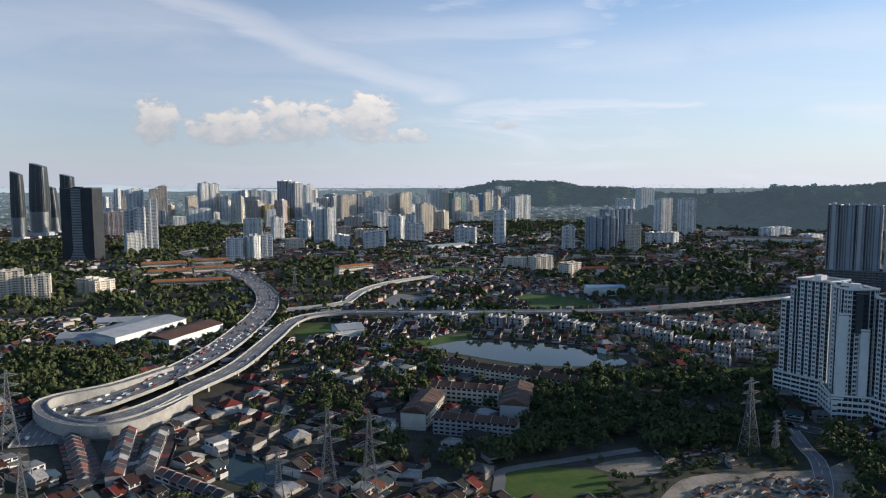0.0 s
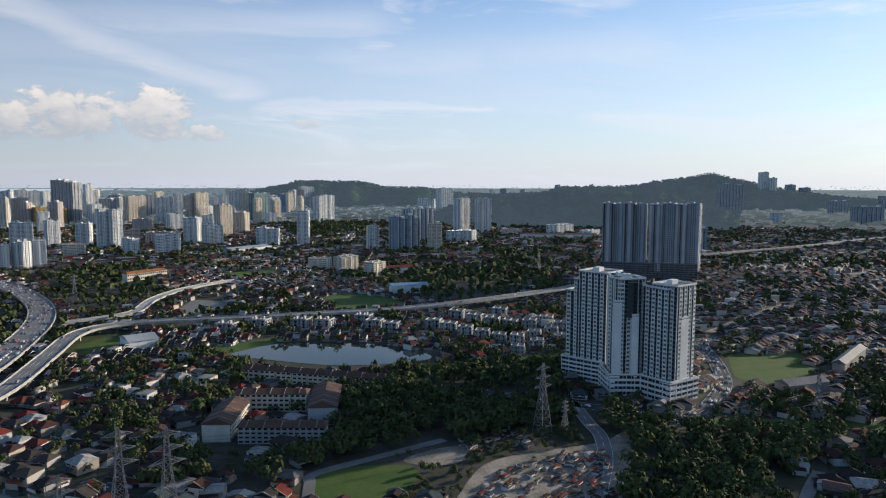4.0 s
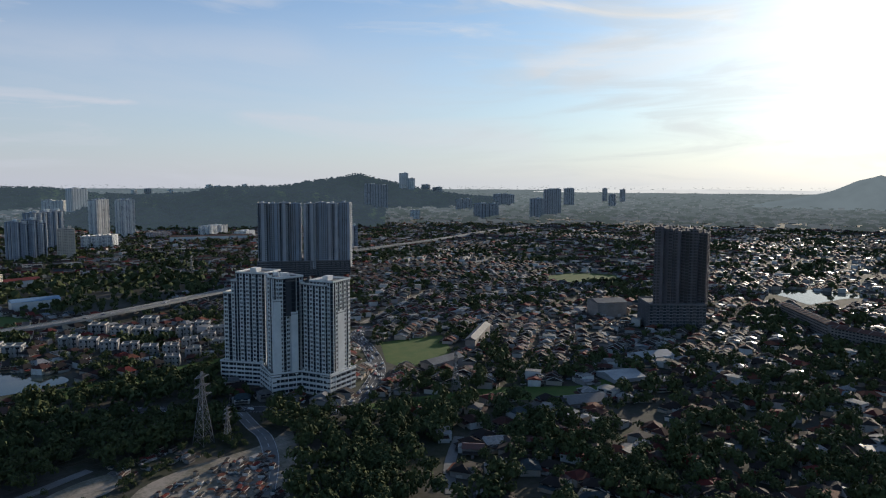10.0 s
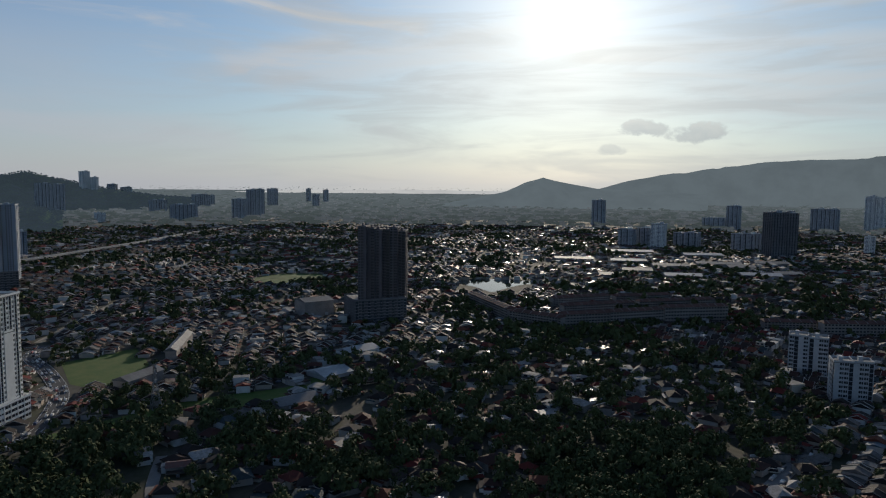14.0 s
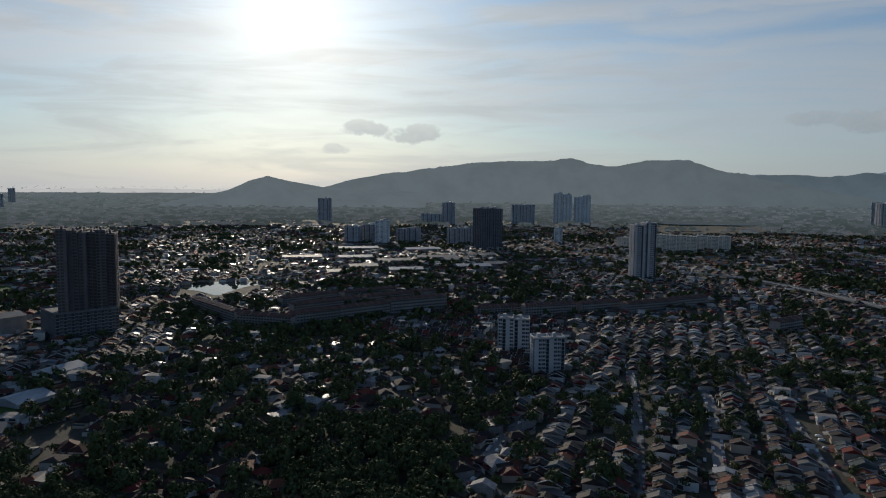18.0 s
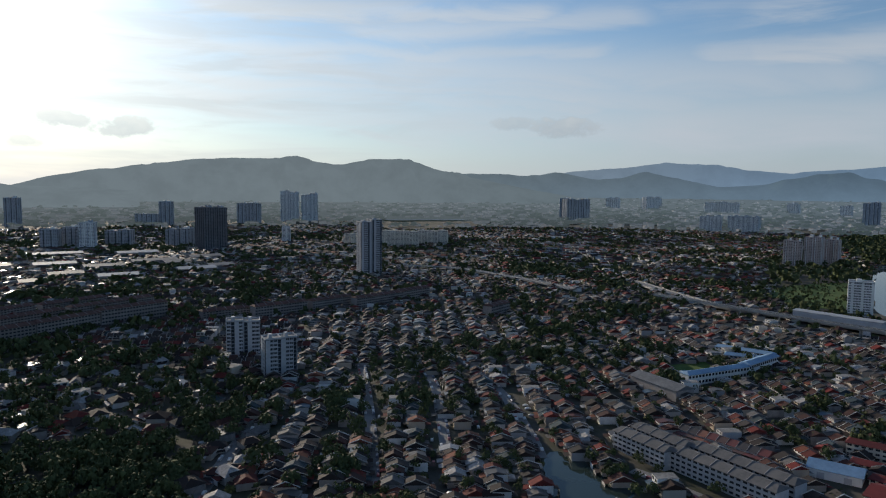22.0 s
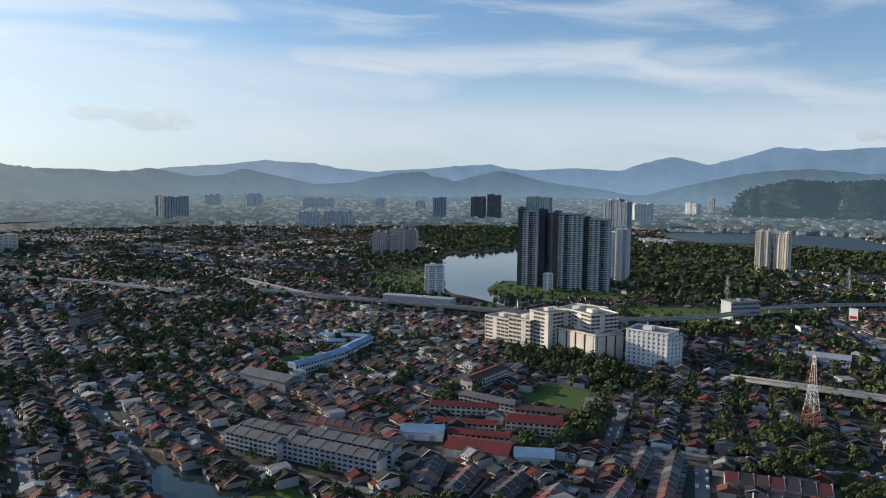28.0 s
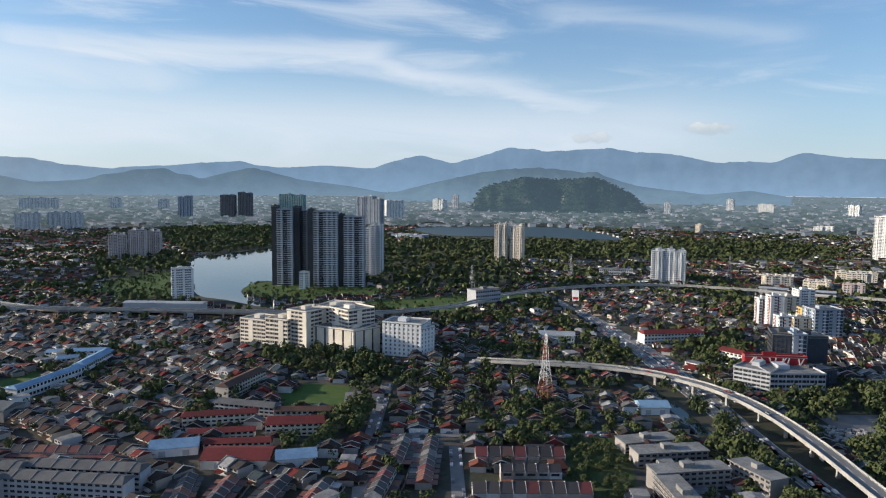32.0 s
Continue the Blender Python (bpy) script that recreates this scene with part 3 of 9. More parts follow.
def hill(name, label, finish, r0, r1, profile, rough=0.06, steps=3, seed=0.0, kind="structure"):
    """A wooded ridge: its crest follows (bearing, height) pairs; slopes fall to the plain before and behind it."""
    s = Shape()
    az0, az1 = profile[0][0], profile[-1][0]
    n = int((az1 - az0) / 0.22) + 1
    crest = np.interp(np.linspace(az0, az1, n), [p[0] for p in profile], [p[1] for p in profile])
    k = np.hanning(7)
    pad = np.pad(crest, 3, mode="edge")
    crest = np.convolve(pad, k / k.sum(), "valid")
    m = 16
    for i in range(n):
        a = radians(az0 + (az1 - az0) * i / (n - 1))
        for j in range(m):
            t = j / (m - 1)
            r = r0 + (r1 - r0) * t
            x, y = r * math.sin(a), r * math.cos(a)
            g = ground_z(x, y) - 4
            f = math.sin(min(t / 0.72, 1.0) * math.pi / 2) ** 1.25 if t < 0.72 else math.cos((t - 0.72) / 0.28 * math.pi / 2) ** 0.5
            h = max(crest[i] - g, 2)
            w = 0.5 + 0.5 * min(t / 0.72, 1)
            nz = noise.fractal(Vector((x * 0.004 + seed, y * 0.004, seed)), 1.0, 2.0, 5)
            gully = noise.fractal(Vector((math.degrees(a) * 0.55 + seed, t * 0.9, seed)), 1.0, 2.0, 4)
            nz += 0.6 * noise.fractal(Vector((x * 0.02 + seed, y * 0.02, seed)), 1.0, 2.0, 3)
            z = g + h * (f * (1 + 0.0 * w)) + h * 0.26 * gully * math.sin(math.pi * min(t / 0.72, 1.0)) + rough * h * nz * math.sin(math.pi * min(t / 0.9, 1.0))
            s.v.append((x, y, max(z, g - 2)))
    for i in range(n - 1):
        for j in range(m - 1):
            p = i * m + j
            s.f.append((p, p + m, p + m + 1, p + 1))
    s.m = [0] * len(s.f)
    if finish in ("near_hill", "limestone_hill"):
        SLOPES.append(np.array(s.v).reshape(n, m, 3)[:, :13].reshape(-1, 3))
    me = s.mesh(name, M[finish])
    me.flip_normals()
    me.shade_smooth()
    return tagged(new(name, me), label, "hill", kind=kind)


SLOPES = []


# haze is in the emission of all these, brighter for the sunward copies
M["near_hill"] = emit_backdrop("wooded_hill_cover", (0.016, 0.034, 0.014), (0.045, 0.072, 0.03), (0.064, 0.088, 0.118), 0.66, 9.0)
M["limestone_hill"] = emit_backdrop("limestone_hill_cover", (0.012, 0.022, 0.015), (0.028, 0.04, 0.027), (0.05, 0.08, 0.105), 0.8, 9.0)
def add_cliffs(mat):
    """Pale bare rock on the steepest faces."""
    k = Nodes(mat.node_tree)
    b = mat.node_tree.nodes["Principled BSDF"]
    old = b.inputs["Base Color"].links[0].from_socket
    geo = k.add("ShaderNodeNewGeometry")
    n = k.add("ShaderNodeSeparateXYZ")
    mat.node_tree.links.new(geo.outputs["True Normal"], n.inputs[0])
    steep = k.math("SUBTRACT", 1.0, k.step(n.outputs[2], 0.35, 0.75))
    bare = k.step(k.noise(geo.outputs["Position"], 0.007, 4.0, 0.6), 0.5, 0.62)
    k.put(b.inputs["Base Color"], k.mix(k.math("MULTIPLY", steep, bare), old, (0.42, 0.36, 0.29)))


add_cliffs(M["limestone_hill"])
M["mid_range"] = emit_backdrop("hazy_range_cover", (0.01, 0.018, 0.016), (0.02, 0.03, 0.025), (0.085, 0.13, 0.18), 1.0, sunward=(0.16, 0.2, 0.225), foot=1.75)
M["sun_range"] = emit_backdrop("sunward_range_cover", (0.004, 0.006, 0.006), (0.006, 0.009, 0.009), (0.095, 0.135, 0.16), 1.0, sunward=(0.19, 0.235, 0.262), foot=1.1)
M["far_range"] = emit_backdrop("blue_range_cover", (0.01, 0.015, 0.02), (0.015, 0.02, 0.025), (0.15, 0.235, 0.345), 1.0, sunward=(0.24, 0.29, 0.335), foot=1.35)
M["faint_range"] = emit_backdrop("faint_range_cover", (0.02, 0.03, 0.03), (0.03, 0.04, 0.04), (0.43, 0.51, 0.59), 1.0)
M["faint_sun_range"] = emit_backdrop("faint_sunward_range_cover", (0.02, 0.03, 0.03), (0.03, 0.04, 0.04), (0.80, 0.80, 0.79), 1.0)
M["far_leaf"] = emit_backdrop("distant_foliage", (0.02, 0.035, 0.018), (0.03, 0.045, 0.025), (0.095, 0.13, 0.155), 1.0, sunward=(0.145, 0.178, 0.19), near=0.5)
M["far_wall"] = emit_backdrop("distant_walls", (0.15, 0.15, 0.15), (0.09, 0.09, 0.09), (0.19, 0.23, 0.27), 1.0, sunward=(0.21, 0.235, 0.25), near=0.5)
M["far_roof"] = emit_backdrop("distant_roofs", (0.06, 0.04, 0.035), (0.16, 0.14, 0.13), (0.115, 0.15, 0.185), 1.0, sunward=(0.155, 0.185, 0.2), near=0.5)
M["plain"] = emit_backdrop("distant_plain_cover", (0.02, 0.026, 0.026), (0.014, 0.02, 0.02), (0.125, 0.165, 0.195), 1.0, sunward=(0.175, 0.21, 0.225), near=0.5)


def far_plain():
    """The town and woods past four kilometres: a sheet whose glow is painted haze."""
    s = Shape()
    n = 240
    rings = [2860, 3000, 3150, 3300, 3450, 3600, 3750, 3900, 4050, 4200, 4350, 4486]
    for r in rings:
        for i in range(n + 1):
            a = radians(-40 + 245 * i / n)
            x, y = r * math.sin(a), r * math.cos(a)
            bump = 3 * noise.fractal(Vector((x * 0.01, y * 0.01, 2.0)), 1.0, 2.0, 4) * (r - 2500) / 2000
            s.v.append((x, y, ground_z(x, y) + (1.5 + max(bump, -0.6) if r > 2860 else -1)))
    for j in range(len(rings) - 1):
        for i in range(n):
            p = j * (n + 1) + i
            s.f.append((p, p + n + 1, p + n + 2, p + 1))
    s.m = [0] * len(s.f)
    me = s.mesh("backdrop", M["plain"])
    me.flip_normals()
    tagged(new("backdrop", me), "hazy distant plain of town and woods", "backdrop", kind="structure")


far_plain()
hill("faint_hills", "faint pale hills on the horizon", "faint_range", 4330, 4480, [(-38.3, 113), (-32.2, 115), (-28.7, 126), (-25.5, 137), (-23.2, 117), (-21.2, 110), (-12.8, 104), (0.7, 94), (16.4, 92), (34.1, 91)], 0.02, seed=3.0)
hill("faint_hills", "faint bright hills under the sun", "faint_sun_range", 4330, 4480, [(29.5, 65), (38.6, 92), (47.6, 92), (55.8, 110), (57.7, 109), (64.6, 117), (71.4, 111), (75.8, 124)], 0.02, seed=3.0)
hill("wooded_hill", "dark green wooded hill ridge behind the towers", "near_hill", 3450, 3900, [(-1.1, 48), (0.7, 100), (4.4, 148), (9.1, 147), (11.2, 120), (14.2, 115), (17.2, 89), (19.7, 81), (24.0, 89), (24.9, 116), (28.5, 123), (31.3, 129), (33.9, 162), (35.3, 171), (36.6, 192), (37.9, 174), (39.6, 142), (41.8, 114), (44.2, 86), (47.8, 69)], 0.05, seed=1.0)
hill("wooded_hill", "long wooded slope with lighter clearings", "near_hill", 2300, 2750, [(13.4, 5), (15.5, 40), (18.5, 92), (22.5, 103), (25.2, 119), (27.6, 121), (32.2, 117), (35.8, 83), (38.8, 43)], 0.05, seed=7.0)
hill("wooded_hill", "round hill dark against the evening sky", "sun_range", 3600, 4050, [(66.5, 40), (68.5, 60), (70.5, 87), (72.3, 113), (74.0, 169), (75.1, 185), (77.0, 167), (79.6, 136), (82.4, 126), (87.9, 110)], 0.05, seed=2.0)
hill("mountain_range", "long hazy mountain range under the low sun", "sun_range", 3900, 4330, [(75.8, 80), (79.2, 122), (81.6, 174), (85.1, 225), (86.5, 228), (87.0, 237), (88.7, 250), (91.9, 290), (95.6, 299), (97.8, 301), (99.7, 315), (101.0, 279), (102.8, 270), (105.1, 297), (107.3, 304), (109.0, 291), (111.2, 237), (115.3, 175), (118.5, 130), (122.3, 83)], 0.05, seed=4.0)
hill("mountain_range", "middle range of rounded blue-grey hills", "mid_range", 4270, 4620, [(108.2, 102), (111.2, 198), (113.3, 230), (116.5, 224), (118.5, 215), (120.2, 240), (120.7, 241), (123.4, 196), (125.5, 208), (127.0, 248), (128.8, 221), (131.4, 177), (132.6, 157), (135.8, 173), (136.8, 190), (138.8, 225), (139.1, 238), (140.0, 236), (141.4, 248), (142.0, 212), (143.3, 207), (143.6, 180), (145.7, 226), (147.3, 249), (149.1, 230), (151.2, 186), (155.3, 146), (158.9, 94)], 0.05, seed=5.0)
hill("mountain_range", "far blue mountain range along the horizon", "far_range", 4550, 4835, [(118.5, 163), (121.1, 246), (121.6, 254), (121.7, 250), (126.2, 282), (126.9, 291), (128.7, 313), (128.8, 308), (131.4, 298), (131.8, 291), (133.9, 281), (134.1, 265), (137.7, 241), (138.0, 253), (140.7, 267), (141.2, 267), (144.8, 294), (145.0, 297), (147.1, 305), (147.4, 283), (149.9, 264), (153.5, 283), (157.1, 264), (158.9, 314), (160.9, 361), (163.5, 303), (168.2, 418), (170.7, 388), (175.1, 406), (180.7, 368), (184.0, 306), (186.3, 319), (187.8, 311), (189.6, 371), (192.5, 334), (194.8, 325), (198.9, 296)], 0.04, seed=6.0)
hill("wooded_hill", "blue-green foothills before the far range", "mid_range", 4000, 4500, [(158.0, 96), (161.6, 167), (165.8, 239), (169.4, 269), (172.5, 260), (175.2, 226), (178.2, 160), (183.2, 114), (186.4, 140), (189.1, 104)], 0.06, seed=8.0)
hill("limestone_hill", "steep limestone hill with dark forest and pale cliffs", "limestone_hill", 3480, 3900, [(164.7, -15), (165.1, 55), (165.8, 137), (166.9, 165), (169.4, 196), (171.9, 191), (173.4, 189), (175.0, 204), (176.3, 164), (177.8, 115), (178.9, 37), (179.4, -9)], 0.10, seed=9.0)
woods([(32, 414), (88, 432), (146, 424), (192, 400), (193, 355), (152, 301), (67, 313), (24, 319)], 4)
woods([(59, 496), (120, 528), (182, 532), (241, 509), (215, 445), (175, 386), (115, 378), (66, 366), (34, 355), (31, 396), (53, 414)], 2)
woods([(186, 404), (243, 385), (283, 351), (325, 334), (273, 274), (228, 235), (197, 206), (126, 252), (173, 295), (206, 338)], 2)
woods([(-65, 483), (-27, 510), (-9, 457), (-21, 387), (2, 379), (36, 378), (27, 341), (-24, 341), (-58, 379)], 3)
woods([(492, 325), (496, 245), (486, 151), (436, 34), (422, 5), (340, 4), (331, 65), (391, 76), (436, 179), (411, 273)], 3)
woods([(584, 114), (591, -31), (509, -69), (456, -32), (442, 35), (488, 95)], 3)
woods([(664, 271), (713, 103), (611, -32), (551, 44), (563, 174)], 3)
woods([(309, 305), (358, 260), (458, 211), (468, 114), (419, 38), (462, -38), (341, -30), (205, 213)], 3)
woods([(480, 337), (570, 263), (592, 146), (468, 114), (458, 211), (392, 248)], 3)
woods([(419, 82), (412, 5), (326, -2), (284, 8), (282, 65)], 2)
woods([(1057, 325), (871, 69), (801, -41), (1095, -162), (1317, -23), (1076, 86)], 3)
woods([(-543, 850), (-498, 936), (-307, 889), (-246, 828), (-199, 687), (-270, 729), (-375, 760), (-477, 745)], 2)
woods([(-1004, 1584), (-942, 1730), (-644, 1177), (-479, 1105), (-414, 936), (-665, 1044)], 2)
woods([(-417, 960), (-262, 934), (-239, 828), (-288, 776), (-361, 829)], 2)
woods([(-785, 1581), (-848, 2543), (-589, 1901), (-421, 1255), (-563, 1301)], 2)
woods([(-363, 578), (-277, 577), (-219, 497), (-269, 483), (-290, 459)], 2)
woods([(-299, 1254), (-172, 1297), (-115, 983), (-162, 888), (-208, 934)], 2)
woods([(384, 1167), (551, 1245), (517, 1034), (320, 843), (243, 864)], 3)
woods([(175, 2534), (553, 2684), (1038, 2497), (890, 2139), (464, 2251), (146, 1889)], 2)
woods([(218, 1248), (433, 1034), (327, 843), (192, 885)], 2)
woods([(489, 471), (527, 477), (381, 328), (304, 378), (256, 359), (339, 305)], 3)
woods([(308, 325), (544, 239), (416, 181), (345, 227), (298, 289)], 3)
woods([(739, -1708), (400, -1900), (38, -2060), (-275, -2141), (-430, -1900), (-203, -1562), (60, -1480), (290, -1400), (528, -1220)], 2)
woods([(488, -1234), (320, -1412), (223, -1157), (238, -980), (351, -910)], 2)
woods([(360, -597), (272, -565), (211, -534), (193, -457), (166, -391), (170, -360), (199, -341), (198, -403), (209, -466), (227, -492), (304, -502)], 2)
woods([(-27, -504), (-58, -456), (-92, -375), (-100, -343), (-51, -350), (-27, -426)], 2)
woods([(-98, -528), (-162, -578), (-110, -382), (-107, -443)], 2)
woods([(122, -773), (40, -839), (33, -616), (94, -595)], 3)
woods([(7, -781), (-94, -786), (-64, -629), (-18, -613)], 3)
woods([(52, -429), (22, -429), (8, -342), (40, -331)], 3)
woods([(380, -899), (126, -993), (98, -782), (225, -720)], 3)
woods([(1138, -1210), (975, -1276), (735, -961), (610, -762), (678, -737)], 2)
woods([(1586, -1991), (1293, -2309), (871, -1555), (964, -1281)], 2)
patch("lake", "water", "calm green-grey lake below the flyover", "lake", [(-16, 620), (3, 642), (35, 656), (77, 646), (116, 630), (142, 604), (153, 575), (141, 561), (99, 559), (68, 566), (41, 581), (8, 605)], 1)
patch("grass_bank", "grass", "bright green grass bank round the lake", "grass", [(-148, 687), (-110, 728), (-78, 661), (-24, 661), (43, 691), (25, 660), (-18, 624), (-49, 633)], 1)
patch("grass_verge", "grass", "sunlit grass verge beside the lake", "grass", [(124, 549), (187, 548), (268, 557), (255, 527), (180, 527), (127, 521)], 4)
patch("meadow", "grass", "rough green meadow by the small road", "grass", [(32, 347), (49, 357), (81, 351), (82, 333), (69, 321), (55, 305), (33, 311)], 1)
patch("meadow", "grass", "open green meadow between streets", "grass", [(88, 895), (133, 931), (183, 877), (183, 814), (116, 807)], 1)
patch("lawn", "grass", "pale green playing field", "grass", [(-33, 1186), (45, 1217), (62, 1156), (-22, 1121)], 1)
patch("verge", "scrub", "green embankment by the highway", "grass", [(-169, 728), (-119, 749), (-103, 686), (-140, 647)], 1)
patch("pond", "water", "small dark pond beside the rows of houses", "pond", [(-121, 367), (-109, 379), (-87, 367), (-78, 342), (-93, 334), (-110, 342)], 1)
patch("building_site", "earth", "pale bare earth of a building site with scrap", "ground", [(113, 334), (140, 349), (161, 351), (184, 352), (200, 355), (219, 364), (198, 323), (172, 288), (138, 245), (86, 278)], 1)
patch("clearing", "earth", "bare brown clearing under the power lines", "ground", [(80, 359), (104, 370), (122, 367), (109, 348), (91, 348)], 1)
patch("football_field", "grass", "bright green football field", "field", [(404, 511), (469, 496), (431, 442), (384, 416), (362, 435), (363, 451)], 1, False)
patch("riverbank", "grass", "long strip of green riverbank", "grass", [(279, 371), (320, 360), (376, 339), (422, 302), (454, 297), (442, 284), (382, 295), (341, 332), (292, 345)], 1)
patch("track", "earth", "winding ochre earth track", "road", [(576, 635), (657, 644), (758, 658), (749, 640), (644, 621), (569, 617)], 1)
patch("field", "grass", "green field between the rows of houses", "grass", [(862, 683), (952, 701), (991, 638), (928, 588), (841, 618)], 1)
patch("lake", "water", "pale lake shining under the sun", "lake", [(1000, 400), (965, 352), (938, 326), (930, 312), (968, 306), (1016, 296), (1046, 276), (1064, 318), (1052, 372)], 1)
patch("far_lake", "water", "long bright lake before the mountains", "lake", [(2889, -848), (2892, -1045), (2805, -1238), (2695, -1147), (2719, -983), (2740, -838)], 1)
patch("pond", "water", "still dark pond with grassy banks", "pond", [(333, -192), (328, -208), (293, -208), (277, -211), (266, -193), (252, -165), (262, -152)], 1)
patch("grass_bank", "grass", "grass bank beside the pond", "grass", [(268, -201), (263, -223), (238, -227), (216, -202), (239, -173)], 1)
patch("school_field", "grass", "mown green school field", "field", [(260, -423), (253, -470), (218, -472), (200, -419), (230, -409)], 1, False)
patch("school_field", "grass", "small green field inside the school", "field", [(476, -390), (474, -429), (444, -421), (437, -371)], 1, False)
patch("sports_court", "pale_asphalt", "pale paved court beside the field", "court", [(215, -457), (205, -463), (188, -421), (199, -417)], 1, False)
patch("lake", "water", "broad calm lake with a wooded spit", "lake", [(917, -1222), (898, -1308), (893, -1460), (870, -1612), (526, -982), (591, -964), (581, -895), (556, -845), (511, -799), (434, -745), (470, -753), (539, -783), (600, -807), (720, -952)], 1)
patch("far_lake", "water", "long blue lake below the limestone hill", "lake", [(837, -2346), (760, -2491), (545, -2588), (337, -2609), (230, -2452), (100, -2116), (194, -2075), (356, -2103), (472, -2078), (605, -2045), (731, -2160)], 1)
patch("marsh", "grass", "green marsh beside the lake", "grass", [(803, -863), (810, -1014), (693, -905), (622, -783), (720, -763)], 4)
patch("marsh", "grass", "grassy far shore of the lake", "grass", [(1611, -2081), (1509, -2273), (1297, -2235), (1143, -1970), (1395, -1856)], 1)
patch("grass_verge", "grass", "grass below the rail viaduct", "grass", [(366, -828), (269, -913), (156, -982), (186, -893), (248, -792), (328, -775)], 4)
patch("spit", "grass", "wooded spit of land in the lake", "grass", [(572, -874), (580, -947), (421, -974), (371, -876), (459, -818), (512, -808)], 4)
mark([(-96, -446), (-128, -446), (-128, -490), (-96, -490)], 1)
patch("rough_field", "scrub", "rough scrubby plot", "grass", [(52, -424), (25, -433), (14, -403), (8, -342), (37, -332)], 4)
patch("car_park", "pale_asphalt", "pale car park among trees", "car park", [(-102, -510), (-148, -526), (-137, -482), (-108, -489)], 1, False)
patch("lot", "pale_asphalt", "wide pale gravel lot", "lot", [(-84, 827), (-64, 933), (-18, 909), (-23, 827)], 1, False)
LINES = []
STREETS = []
LINES.append(road("highway", "busy multi-lane highway on an embankment", [(-232.7, 386.4, 0.5), (-242.9, 435.3, 2.0), (-226.5, 461.6, 4.0), (-206.7, 508.0, 6.0), (-193.5, 583.7, 7.0), (-193.8, 688.8, 7.0), (-202.2, 789.4, 7.0), (-224.0, 881.6, 7.0), (-260.9, 975.5, 7.0), (-307.8, 1065.0, 7.0), (-355.8, 1142.3, 6.0), (-400.1, 1221.6, 4.0), (-522.5, 1421.8, 1.0), (-541.8, 1508.3, 0.5), (-477.5, 1717.5, 0.5)], 26, "pale_asphalt", 6, True, 45))
LINES.append(road("slip_road", "elevated slip road curving beside the highway", [(-237.5, 419.0, 4.0), (-208.8, 410.3, 7.0), (-187.1, 431.5, 8.0), (-174.1, 475.4, 8.0), (-159.4, 532.2, 8.0), (-156.0, 626.2, 8.0), (-153.1, 709.2, 8.0), (-130.4, 746.0, 8.0), (-76.9, 758.8, 8.0), (-2.6, 754.9, 8.0), (71.5, 757.8, 8.0), (171.7, 763.8, 8.0), (252.3, 782.2, 9.0), (344.0, 819.1, 9.0), (430.7, 859.7, 9.0), (525.4, 929.1, 9.0), (775.0, 1140.7, 8.0), (969.7, 1220.3, 7.0), (1252.1, 1317.7, 6.0), (1567.7, 1455.0, 4.0), (1821.4, 1538.8, 3.0), (2124.0, 1637.9, 3.9), (2747.7, 1891.9, 20.2)], 15, "pale_asphalt", 4, True, 40))
LINES.append(road("ramp", "concrete ramp looping under the highway", [(-171.5, 457.3, 8.0), (-181.2, 417.5, 8.0), (-197.3, 400.5, 8.0), (-218.2, 402.5, 8.0), (-241.8, 417.7, 8.0), (-258.8, 439.7, 8.0), (-254.7, 457.6, 8.0), (-231.6, 481.1, 8.0), (-210.6, 529.1, 8.0)], 8, "pale_asphalt", 2, True, 0, thick=8.2))
LINES.append(road("link_road", "pale link road with concrete walls", [(-181.0, 794.9, 4.0), (-148.6, 812.9, 4.0), (-118.9, 837.9, 5.0), (-109.9, 905.1, 6.0), (-90.0, 970.0, 6.0), (-53.9, 1033.4, 5.0), (-12.5, 1085.3, 3.0)], 12, "concrete", 2, True, 40))
LINES.append(road("main_road", "road passing the foot of the towers", [(147.0, 478.0, 0.3), (187.1, 442.9, 0.3), (226.0, 408.8, 0.3), (254.9, 375.9, 0.3), (283.0, 382.5, 0.3), (323.0, 415.1, 0.3), (350.5, 446.9, 0.3), (380.7, 498.0, 0.3), (407.4, 551.5, 0.3), (441.9, 578.5, 0.3)], 13, "asphalt", 4))
LINES.append(road("side_road", "short asphalt road into the trees", [(213.9, 427.1, 0.3), (204.4, 384.6, 0.3), (200.5, 362.8, 0.3), (185.7, 329.7, 0.3), (161.9, 293.2, 0.3)], 9, "pale_asphalt", 2))
LINES.append(road("lane", "narrow lane through the forest edge", [(285.1, 285.8, 0.3), (251.8, 259.4, 0.3), (228.4, 233.7, 0.3)], 6, "pale_asphalt", 0))
LINES.append(road("lane", "narrow winding lane beside the meadow", [(25.6, 320.3, 0.3), (28.5, 340.6, 0.3), (32.5, 353.1, 0.3), (65.6, 365.7, 0.3), (109.6, 381.6, 0.3)], 6, "pale_asphalt", 0))
LINES.append(road("road", "distant expressway crossing the plain", [(445.9, 593.6, 0.3), (670.9, 723.0, 0.3), (790.1, 740.3, 0.3), (978.5, 764.8, 0.3)], 8, "earth", 0))
LINES.append(road("road", "expressway between housing estates", [(720.6, 944.6, 0.3), (843.1, 895.4, 0.3), (1028.4, 935.9, 0.3), (1190.1, 960.0, 0.3)], 12, "pale_asphalt", 2))
LINES.append(road("street", "long straight street between houses", [(326.6, -1.6, 0.3), (385.1, -24.0, 0.3), (438.5, -43.3, 0.3)], 8, "pale_asphalt", 0))
